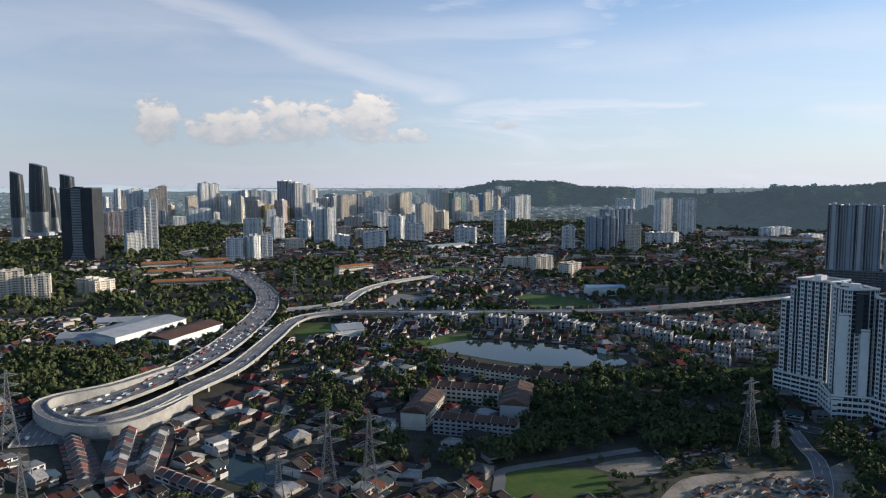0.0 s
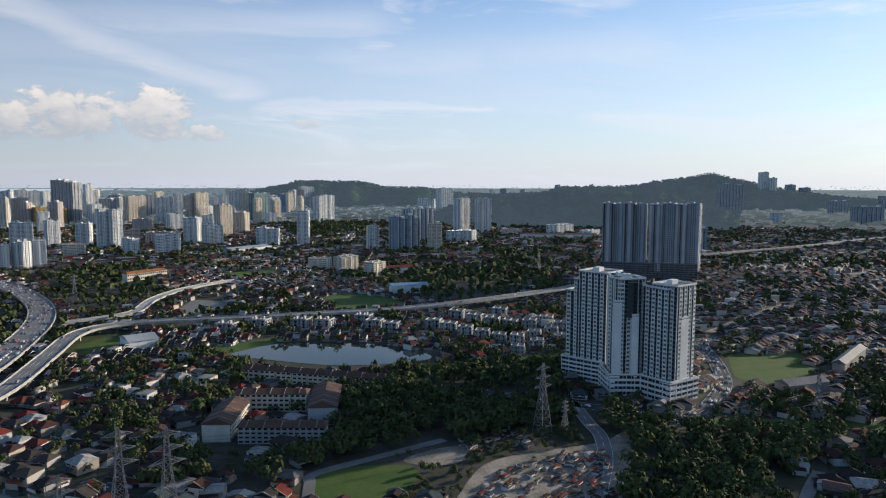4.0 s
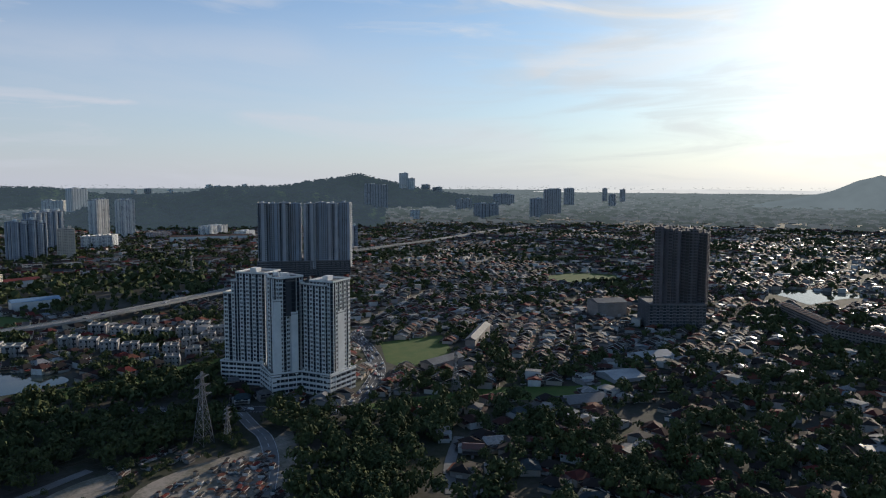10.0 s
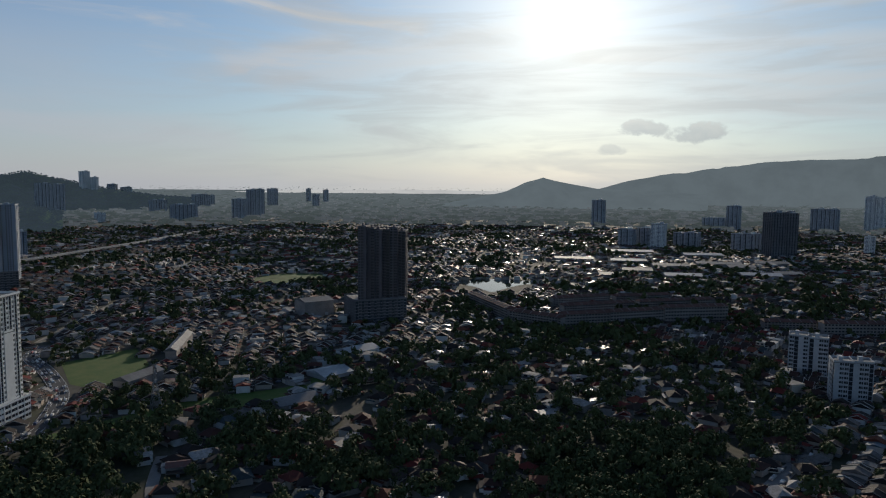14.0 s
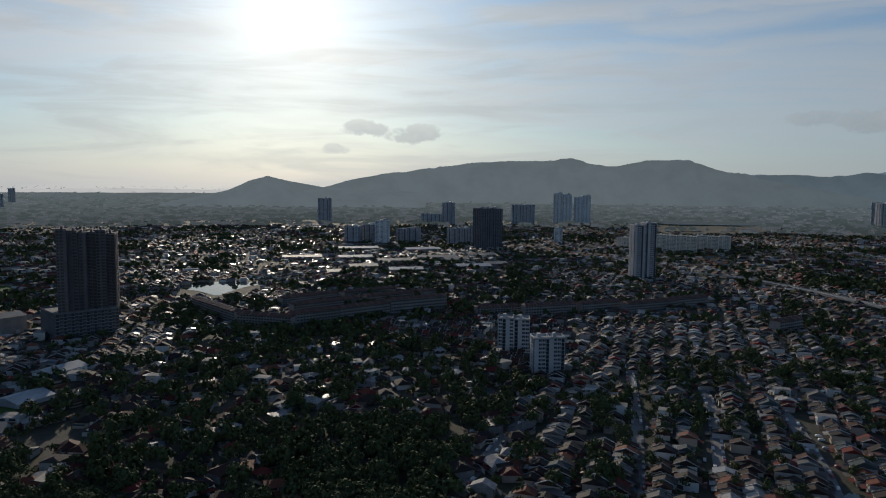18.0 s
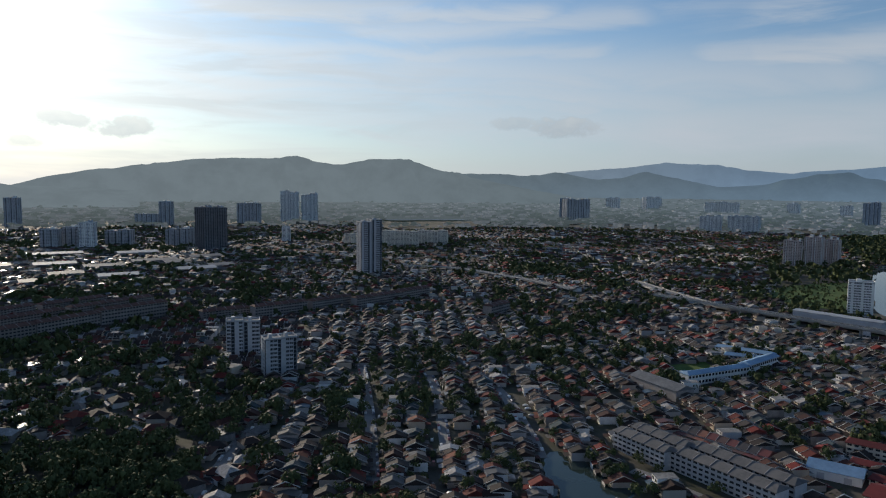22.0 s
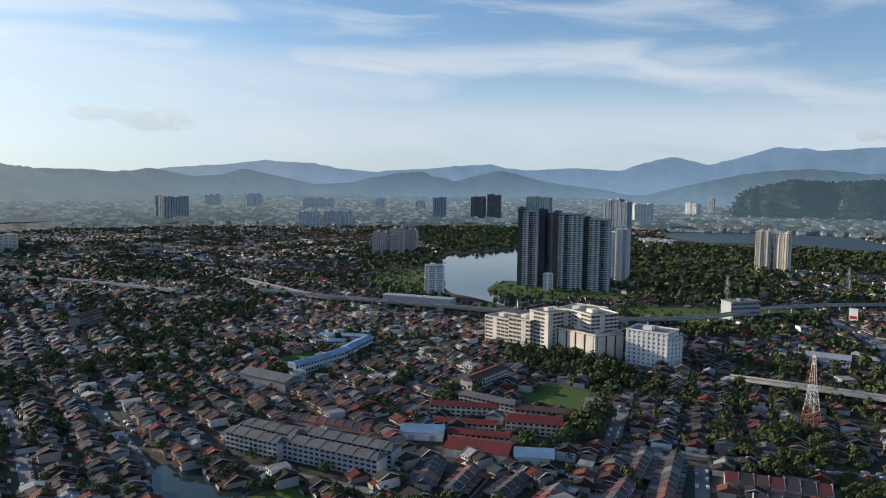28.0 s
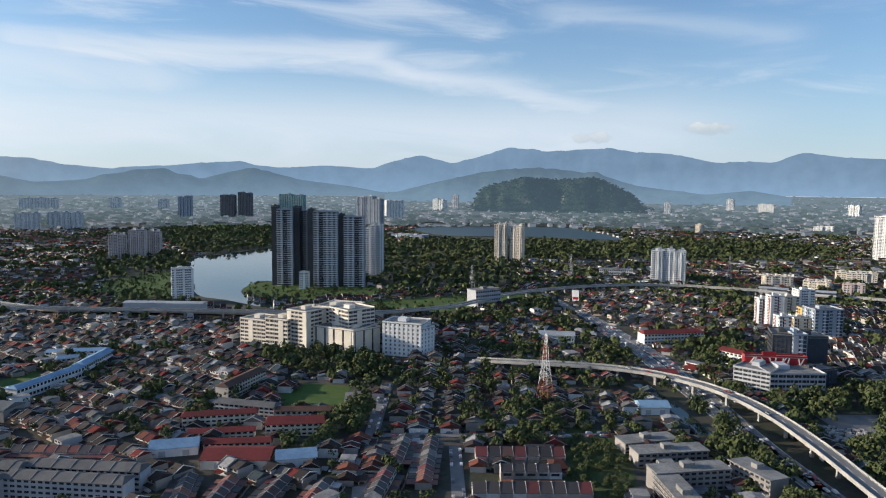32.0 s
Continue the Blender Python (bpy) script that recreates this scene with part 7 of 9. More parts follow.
def curved_tower(x, y, turn, w, d, h, label, lean=0.0, waist=0.15, cut=0.06):
    """A dark glass tower with bowed sides, a slanting top, mullions and pale diagonal lines at its foot."""
    top = thing("office_tower", label, "tower", Matrix.Translation((x, y, ground_z(x, y))) @ Matrix.Rotation(radians(turn), 4, "Z"))
    n, m = 26, 20

    def ring(t):
        f = 1 + waist * math.sin(t * math.pi) - 0.12 * t
        pts = []
        for i in range(m):
            a = 2 * math.pi * i / m
            c, sn = math.cos(a), math.sin(a)
            px = math.copysign(abs(c) ** 0.45, c) * w / 2 * f + lean * w * t
            py = math.copysign(abs(sn) ** 0.45, sn) * d / 2 * f + d / 2
            pts.append((px, py, h * t * (1 - cut * (0.5 + px / w) * t)))
        return pts

    s = Shape()
    for j in range(n + 1):
        s.v += ring(j / n)
    for j in range(n):
        for i in range(m):
            k = (i + 1) % m
            s.f.append((j * m + i, j * m + k, (j + 1) * m + k, (j + 1) * m + i))
    s.f.append(tuple(n * m + i for i in range(m)))
    s.m = [0] * len(s.f)
    part("shaft", s, M["glass"], top)
    fins = Shape()
    for i in range(0, m):
        pts = [ring(j / 12)[i] for j in range(13)]
        for a, b in zip(pts, pts[1:]):
            fins.beam(a, b, w * 0.022)
    tagged(part("mullions", fins, M["mid"], top), kind="stuff")
    lines = Shape()
    for i in range(m // 2, m):
        for j in range(0, 9):
            lines.beam(ring(j / 26)[i], ring((j + 1) / 26)[(i + 1) % m], w * 0.03)
    part("diagonal_lines", lines, M["white"], top, "pale diagonal lines at the foot")
    part("podium", Shape().box(-w * 0.6, -d * 0.1, 0, w * 0.6, d * 1.1, h * 0.06), M["grey"], top)
    if math.hypot(x, y) < 2500:
        mark([(x - w, y - w), (x + w, y - w), (x + w, y + w), (x - w, y + w)], 1)


curved_tower(-1073.5, 1764.8, -0.9, 29.1, 22.2, 177.2, "dark glass office tower with bowed sides and slanting top", 0.00, 0.10)
curved_tower(-1105.3, 1909.5, -0.9, 43.0, 32.7, 202.2, "dark glass office tower with bowed sides and slanting top", 0.05, 0.12)
curved_tower(-1132.8, 2034.5, -1.0, 30.5, 23.2, 137.3, "dark glass office tower with bowed sides and slanting top", -0.25, 0.05)
curved_tower(-1168.6, 2177.0, -1.1, 40.8, 31.0, 174.6, "dark glass office tower with bowed sides and slanting top", 0.00, 0.02)

# ---- pylons and power lines ----


def pylon(x, y, h, turn, finish="steel", label="grey lattice steel power pylon"):
    top = thing("power_pylon", label, "pylon", Matrix.Translation((x, y, 0)) @ Matrix.Rotation(radians(turn), 4, "Z"), group="power pylons")
    b, t, waist = h * 0.10, h * 0.02, 0.62
    second = "white_steel" if finish == "red_steel" else finish

    def half(z):
        return b + (t * 1.6 - b) * min(z / (h * waist), 1) if z < h * waist else t * 1.6 + (t * 0.5 - t * 1.6) * (z - h * waist) / (h * (1 - waist))

    for sx, sy in ((-1, -1), (1, -1), (1, 1), (-1, 1)):
        s = Shape()
        for z0, z1 in ((0, h * 0.3), (h * 0.3, h * waist), (h * waist, h)):
            s.beam((sx * half(z0), sy * half(z0), z0), (sx * half(z1), sy * half(z1), z1), 0.26, 0 if z0 == 0 else 1)
        part("leg", s, [M[finish], M[second]], top)
    levels = [h * f for f in (0, 0.12, 0.24, 0.35, 0.45, 0.54, 0.62, 0.70, 0.78, 0.86, 0.94, 1.0)]
    for i, (z0, z1) in enumerate(zip(levels, levels[1:])):
        s = Shape() if i % 3 == 0 else s
        a, c = half(z0), half(z1)
        for q in range(4):
            r = Matrix.Rotation(q * math.pi / 2, 3, "Z")
            for p0, p1 in (((-a, -a, z0), (c, -c, z1)), ((a, -a, z0), (-c, -c, z1)), ((-c, -c, z1), (c, -c, z1))):
                s.beam(r @ Vector(p0), r @ Vector(p1), 0.115)
        if i % 3 == 2 or i == 10:
            tagged(part("lattice", s, M[finish if i % 6 < 3 else second], top), kind="stuff")
    tips = []
    for k, z in enumerate((h * 0.66, h * 0.79, h * 0.92)):
        reach = h * (0.17 - 0.02 * k)
        for side in (-1, 1):
            s = Shape()
            for yy in (-half(z), half(z)):
                s.beam((side * half(z), yy, z), (side * reach, 0, z + 0.4), 0.22).beam((side * half(z), yy, z + h * 0.045), (side * reach, 0, z + 0.4), 0.2)
            s.beam((side * half(z), 0, z + h * 0.03), (side * reach * 0.6, 0, z + 0.3), 0.18)
            part("cross_arm", s, M[finish], top)
            part("insulator", Shape().beam((side * reach, 0, z + 0.4), (side * reach, 0, z - 2.4), 0.28), M["wire"], top)
            tips.append(top.matrix_basis @ Vector((side * reach, 0, z - 2.4)))
    return tips


def power_line(a, b):
    """Six sagging wires from one pylon to the next."""
    for p, q in zip(a, b):
        s = Shape()
        n = 16
        sag = (p - q).length * 0.035
        pts = [p.lerp(q, i / n) - Vector((0, 0, sag * 4 * (i / n) * (1 - i / n))) for i in range(n + 1)]
        w = 0.055
        for u in pts:
            s.v += [(u.x + w, u.y, u.z), (u.x, u.y + w, u.z - w), (u.x - w, u.y, u.z), (u.x, u.y - w, u.z + w)]
        for i in range(n):
            for j in range(4):
                s.f.append((4 * i + j, 4 * i + (j + 1) % 4, 4 * i + 4 + (j + 1) % 4, 4 * i + 4 + j))
        s.m = [0] * len(s.f)
        tagged(new("power_line", s.mesh("power_line", M["wire"])), "thin dark sagging overhead power line wire", "power line", group="power lines")


tip_a = pylon(-71.8, 294.8, 35.7, 20)
tip_b = pylon(-52.8, 310.8, 47.6, 20)
tip_c = pylon(-33.5, 307.9, 46.9, 20)
tip_d = pylon(169.9, 378.0, 42.3, 20)
tip_e = pylon(182.3, 373.1, 20.3, 20)
pylon(-247.0, 387.7, 44.1, 40)
pylon(-194.3, 311.1, 26.7, 40)
pylon(346.0, 350.6, 30.4, 60)
pylon(72.5, -475.3, 50.1, 70, "red_steel", "red and white lattice power pylon")
pylon(250.5, -947.1, 40.0, 70)
pylon(133.2, -1116.1, 45.0, 70)
pylon(-105.1, -1171.4, 46.9, 70)
pylon(-447.4, 1007.9, 29.6, 30)
pylon(-326.0, 1012.4, 37.2, 30)
pylon(-204.4, 958.4, 33.7, 30)
pylon(475.5, 1083.2, 32.7, 30)
power_line(tip_a, tip_d)
power_line(tip_b, tip_e)
power_line(tip_c, tip_d)

# ---- terraces, one house at a time ----


def palette(name, colours, rough):
    mat = bpy.data.materials.new(name)
    mat.use_nodes = True
    k = Nodes(mat.node_tree)
    b = mat.node_tree.nodes["Principled BSDF"]
    hue = k.ramp(k.add("ShaderNodeObjectInfo").outputs["Random"], [(i / len(colours), c) for i, c in enumerate(colours)], "CONSTANT")
    pos = k.add("ShaderNodeNewGeometry").outputs["Position"]
    wear = k.step(k.noise(pos, 0.5, 5.0, 0.65), 0.35, 0.7)
    grain = k.noise(pos, 4.0, 3.0)
    k.put(b.inputs["Base Color"], k.mix(k.math("MULTIPLY", wear, 0.28), hue, (0.05, 0.045, 0.042)))
    b.inputs["Roughness"].default_value = rough
    n = k.add("ShaderNodeBump")
    n.inputs["Strength"].default_value, n.inputs["Distance"].default_value = 0.5, 0.06
    k.put(n.inputs["Height"], grain)
    k.put(b.inputs["Normal"], n.outputs[0])
    return mat


M["tiles_one"] = palette("roof_tiles", ROOFS, 0.6)
M["wall_one"] = palette("plastered_wall", [(0.42, 0.41, 0.39), (0.5, 0.5, 0.49), (0.3, 0.28, 0.26), (0.6, 0.6, 0.58), (0.38, 0.33, 0.28)], 0.85)
M["sheet_one"] = palette("awning_sheet", [(0.35, 0.36, 0.37), (0.22, 0.22, 0.23), (0.3, 0.1, 0.07), (0.45, 0.45, 0.45), (0.16, 0.22, 0.3)], 0.45)


M["terrace_tiles"] = palette("terrace_tiles", [(0.16, 0.035, 0.03), (0.05, 0.044, 0.043), (0.036, 0.03, 0.029), (0.13, 0.032, 0.028), (0.06, 0.05, 0.046), (0.24, 0.085, 0.045), (0.042, 0.036, 0.036), (0.1, 0.05, 0.04)], 0.6)
M["party_paint"] = material("party_wall_paint", (0.5, 0.48, 0.46), (0.26, 0.24, 0.22), 0.4, 0.8)
terraces = {}


def terrace_house(w, d, h, rise, tiles):
    """One unit of a row: front and back walls, roof, party wall, car porch and windows."""
    top = thing("terrace_house", "two-storey terrace house with a tiled roof and white party wall" if h > 4.5 else "single-storey terrace house with a tiled roof and white party wall", "house", Matrix.Identity(4), "terrace houses in rows")
    rise = rise * d / 10
    part("wall", Shape().box(-w / 2, -d / 2, 0, w / 2, d / 2, h), M["wall_one"], top)
    part("roof", Shape().gable(-w / 2 + 0.16, -d / 2, w / 2 - 0.16, d / 2, h, rise, 0.0, thick=0.2).box(-w * .3, d / 2, 2.9, w / 2 - 0.2, d / 2 + 3.2, 3.1), M[tiles], top)
    s = Shape()
    y0, y1, z = -d / 2 - 0.4, d / 2 + 0.3, h + 0.2
    s.add([(x, y, q) for x in (-w / 2 - 0.1, -w / 2 + 0.1) for y, q in ((y0, z - 1.2), (y0, z - 0.1), (0, z + rise + 0.4), (y1, z - 0.1), (y1, z - 1.2))], [(0, 4, 3, 2, 1), (5, 6, 7, 8, 9), (1, 2, 7, 6), (2, 3, 8, 7), (0, 1, 6, 5), (3, 4, 9, 8)])
    part("party_wall", s, M["party_paint"], top, "white party wall above the roof")
    s = Shape().box(-w / 2 + 0.2, -d / 2 - 4.6, 2.7, w / 2 - 0.3, -d / 2, 2.86)
    for x in (-w / 2 + 0.3, w / 2 - 0.6):
        s.box(x, -d / 2 - 4.5, 0, x + 0.22, -d / 2 - 4.28, 2.7)
    part("porch_roof", s, M[tiles], top)
    part("window", Shape().box(-w * .32, -d / 2 - .07, h - 1.9, w * .3, -d / 2 + .02, h - .6), M["recess"], top)
    part("front_wall", Shape().box(-w / 2, -d / 2 - 5.6, 0, w / 2, -d / 2 - 5.4, 1.2), M["weathered"], top)
    return top


def terrace_row(ax, ay, bx, by, side=1, d=10.0, h=5.8, rise=2.4, tiles="terrace_tiles", unit=6.6):
    """A row of units from one end to the other; side 1 fronts to the right of that line, -1 to the left."""
    run = math.hypot(bx - ax, by - ay)
    n = max(2, round(run / unit))
    turn = math.atan2(by - ay, bx - ax) + (math.pi if side < 0 else 0)
    ux, uy = (bx - ax) / run, (by - ay) / run
    g = d / 2 + 6
    mark([(ax - ux * 3 - uy * g, ay - uy * 3 + ux * g), (bx + ux * 3 - uy * g, by + uy * 3 + ux * g), (bx + ux * 3 + uy * g, by + uy * 3 - ux * g), (ax - ux * 3 + uy * g, ay - uy * 3 - ux * g)], 1)
    key = (d, h, rise, tiles)
    for i in range(n):
        f = (i + 0.5) / n
        at = Matrix.Translation((ax + (bx - ax) * f, ay + (by - ay) * f, 0)) @ Matrix.Rotation(turn, 4, "Z")
        if key not in terraces:
            terraces[key] = terrace_house(unit, d, h, rise, tiles)
            terraces[key].matrix_basis = at
        else:
            copy_thing(terraces[key], at)


terrace_row(-216, 395, -176, 333, -1, d=8.0, h=3.6)
terrace_row(-184, 399, -162, 333, 1, d=8.4, h=5.8, tiles="tiles_one")
terrace_row(-165, 399, -151, 343, -1, d=8.4, h=5.8, tiles="tiles_one")
terrace_row(-141, 339, -100, 311, 1, d=8.0, h=5.8)
terrace_row(94, -366, 47, -381, -1, d=13.0, h=3.6)
terrace_row(74, -342, 45, -351, 1, h=6.4)
terrace_row(82, -316, 28, -333, -1, d=13.0, h=5.8)
terrace_row(123, -378, 108, -318, 1, d=8.0, h=3.6, tiles="tiles_one")
terrace_row(139, -378, 131, -338, -1, d=8.0, h=3.6, tiles="tiles_one")
terrace_row(129, -325, 124, -293, -1, d=8.0, h=5.8, tiles="tiles_one")
terrace_row(223, -290, 209, -262, 1, d=8.0, h=3.6)
terrace_row(201, -294, 194, -266, -1, d=8.0, h=3.6)
terrace_row(176, -303, 173, -275, 1, d=8.0, h=3.6, tiles="tiles_one")
terrace_row(155, -307, 152, -281, -1, d=8.0, h=3.6, tiles="tiles_one")
terrace_row(349, -264, 312, -275, -1, h=3.6)
terrace_row(337, -290, 283, -306, 1, h=3.6)

# ---- carpets of houses and trees ----


def joined(name, verts, quads, tris, qslot, tslot, mats, label, category):
    """One mesh from arrays; kind stuff."""
    me = bpy.data.meshes.new(name)
    nq, nt = len(quads), len(tris)
    me.vertices.add(len(verts))
    me.vertices.foreach_set("co", verts.astype(np.float32).ravel())
    me.loops.add(nq * 4 + nt * 3)
    me.loops.foreach_set("vertex_index", np.concatenate([quads.ravel(), tris.ravel()]).astype(np.int32))
    me.polygons.add(nq + nt)
    me.polygons.foreach_set("loop_start", np.concatenate([np.arange(nq) * 4, nq * 4 + np.arange(nt) * 3]).astype(np.int32))
    me.polygons.foreach_set("material_index", np.concatenate([qslot, tslot]).astype(np.int32))
    for mat in mats:
        me.materials.append(mat)
    me.update(calc_edges=True)
    me.validate()
    me.shade_flat()
    return tagged(new(name, me), label, category, kind="stuff")


# a house as (across, along, wall height, roof rise) shares of its size
HOUSE_V = [(-.5, -.5, 0, 0), (.5, -.5, 0, 0), (.5, .5, 0, 0), (-.5, .5, 0, 0), (-.5, -.5, 1, 0), (.5, -.5, 1, 0), (.5, .5, 1, 0), (-.5, .5, 1, 0)]
ROOF_GABLE = [(-.52, -.57, .95, 0), (.52, -.57, .95, 0), (.52, .57, .95, 0), (-.52, .57, .95, 0), (-.52, 0, .97, 1), (.52, 0, .97, 1)]
ROOF_HIP = [(-.55, -.57, .95, 0), (.55, -.57, .95, 0), (.55, .57, .95, 0), (-.55, .57, .95, 0), (-.2, 0, .97, 1), (.2, 0, .97, 1)]
ROOF_FLAT = [(-.53, -.53, 1.0, 0), (.53, -.53, 1.0, 0), (.53, .53, 1.0, 0), (-.53, .53, 1.0, 0), (-.4, 0, 1.0, 1), (.4, 0, 1.0, 1)]
PORCH = [(-.46, -.55, .62, 0), (.4, -.55, .62, 0), (.4, -.86, .5, 0), (-.46, -.86, .5, 0)]
REAR = [(-.3, .5, .7, 0), (.5, .5, .7, 0), (.5, .8, .55, 0), (-.3, .8, .55, 0), (-.3, .8, 0, 0), (.5, .8, 0, 0)]


# the raised wall between two units, along both slopes of the roof
PARTY = [(p, q, a + up, b) for p in (-.515, -.48) for up in (0.0, .09) for q, a, b in ((-.62, .93, -.08), (0, .97, 1), (.62, .93, -.08))]


GLAZING = [(x, y, z, 0) for y in (-.51, .51) for x0, x1 in ((-.4, -.08), (.08, .38)) for x, z in ((x0, .7), (x1, .7), (x1, .9), (x0, .9))]


def house_carpet(name, x, y, turn, w, d, hw, hr, z, roof, label, mats, party=False, plain=False, glazed=False):
    vs = np.array(HOUSE_V + roof + ([] if plain else PORCH + REAR) + (PARTY if party else []) + (GLAZING if glazed else []))
    quads = [(0, 1, 5, 4), (1, 2, 6, 5), (2, 3, 7, 6), (3, 0, 4, 7), (8, 9, 13, 12), (10, 11, 12, 13)]
    qs = [0, 0, 0, 0, 1, 1]
    if not plain:
        quads += [(14, 17, 16, 15), (18, 19, 20, 21), (21, 20, 23, 22)]
        qs += [2, 2, 0]
    if party:
        quads += [(27, 28, 34, 33), (28, 29, 35, 34), (24, 25, 28, 27), (25, 26, 29, 28), (31, 30, 33, 34), (32, 31, 34, 35)]
        qs += [0] * 6
    if glazed:
        g0 = len(vs) - len(GLAZING)
        quads += [(g0 + 4 * k, g0 + 4 * k + 1, g0 + 4 * k + 2, g0 + 4 * k + 3) for k in range(len(GLAZING) // 4)]
        qs += [3] * (len(GLAZING) // 4)
    quads, qs = np.array(quads), np.array(qs)
    tris = np.array([(9, 10, 13), (11, 8, 12)])
    ts = np.array([1, 1])
    n = len(x)
    lx, ly = vs[None, :, 0] * w[:, None], vs[None, :, 1] * d[:, None]
    c, s = np.cos(turn)[:, None], np.sin(turn)[:, None]
    V = np.stack([x[:, None] + c * lx - s * ly, y[:, None] + s * lx + c * ly, z[:, None] + vs[None, :, 2] * hw[:, None] + vs[None, :, 3] * hr[:, None]], -1).reshape(-1, 3)
    off = (np.arange(n) * len(vs))[:, None, None]
    return joined(name, V, (quads[None] + off).reshape(-1, 4), (tris[None] + off).reshape(-1, 3), np.tile(qs, n), np.tile(ts, n), mats, label, "houses")


def leaf_template(n, seed, lobes=4, size=0.42):
    """A crown of n leaf clumps round a few lobes, about one unit in radius and height."""
    rng = np.random.RandomState(seed)
    centres = np.concatenate([[[0, 0, 0.95]], np.stack([rng.uniform(-.55, .55, lobes), rng.uniform(-.55, .55, lobes), rng.uniform(.5, 1.15, lobes)], 1)])
    radii = rng.uniform(.38, .62, lobes + 1)
    out = []
    for i in range(n):
        k = rng.randint(lobes + 1)
        v = rng.normal(size=3)
        v[2] = abs(v[2]) * 1.0 - 0.25
        v /= np.linalg.norm(v)
        p = centres[k] + v * radii[k] * rng.uniform(.7, 1.08)
        nrm = v + rng.normal(size=3) * 0.3
        nrm /= np.linalg.norm(nrm)
        a = np.cross(nrm, rng.normal(size=3))
        a /= np.linalg.norm(a)
        b = np.cross(nrm, a)
        sz = size * rng.uniform(.6, 1.25)
        out += [p + a * sz * .5 + b * sz * .35, p - a * sz * .3 + b * sz * .55 - nrm * .07, p - a * sz * .55 - b * sz * .25, p + a * sz * .25 - b * sz * .55 - nrm * .08]
    return np.array(out)


def tree_carpet(name, x, y, r, h, z, n, seed, label, size, finish="leaf"):
    temps = [leaf_template(n, seed + i, size=size) for i in range(6)]
    rng = np.random.RandomState(seed)
    pick = rng.randint(0, 6, len(x))
    turn = rng.uniform(0, 6.28, len(x))
    V = np.array(temps)[pick]
    c, s = np.cos(turn)[:, None], np.sin(turn)[:, None]
    lx, ly, lz = V[:, :, 0], V[:, :, 1], V[:, :, 2]
    V = np.stack([x[:, None] + (c * lx - s * ly) * r[:, None], y[:, None] + (s * lx + c * ly) * r[:, None], z[:, None] + lz * h[:, None] * 0.62], -1).reshape(-1, 3)
    quads = np.arange(len(V)).reshape(-1, 4)
    return joined(name, V, quads, np.zeros((0, 3), int), np.zeros(len(quads), int), np.zeros(0, int), [M[finish]], label, "trees")


def in_view(x, y, pad=3.0):
    a = np.degrees(np.arctan2(x, y))
    a = np.where(a < -100, a + 360, a)
    return (a > -34 - pad) & (a < 199 + pad)


rng = np.random.RandomState(5)
# districts: each has its own street grid
gx, gy = np.meshgrid(np.arange(-2600, 2601, 235.0), np.arange(-2600, 2601, 235.0))
sx, sy = gx.ravel() + rng.uniform(-85, 85, gx.size), gy.ravel() + rng.uniform(-85, 85, gx.size)
sr, sa = np.hypot(sx, sy), np.degrees(np.arctan2(sx, sy)) % 360
keep = in_view(sx, sy, 8) & (sr < 2650)
sx, sy, sr, sa = sx[keep], sy[keep], sr[keep], sa[keep]
angle = np.radians(rng.choice([-18, 12, 40, 72, -40, 0, 25], len(sx)) + rng.uniform(-6, 6, len(sx)))
angle = np.where((sa > 92) & (sa < 150) & (sr < 1000), np.radians(-18), angle)
angle = np.where((sa > 150) & (sa < 200) & (sr < 800), np.radians(-75), angle)
angle = np.where((sa > 320) & (sr < 700), np.radians(60), angle)
angle = np.where((sa > 50) & (sa < 75) & (sr < 1000), np.radians(15), angle)
angle = np.where((sa > 36) & (sa < 62) & (sr > 330) & (sr < 820), np.radians(34), angle)
loose = rng.uniform(size=len(sx)) < 0.3
loose = np.where((sa > 92) & (sa < 120) & (sr < 1000), rng.uniform(size=len(sx)) < 0.5, loose)
loose = np.where((sa > 36) & (sa < 62) & (sr > 430) & (sr < 820), False, loose)

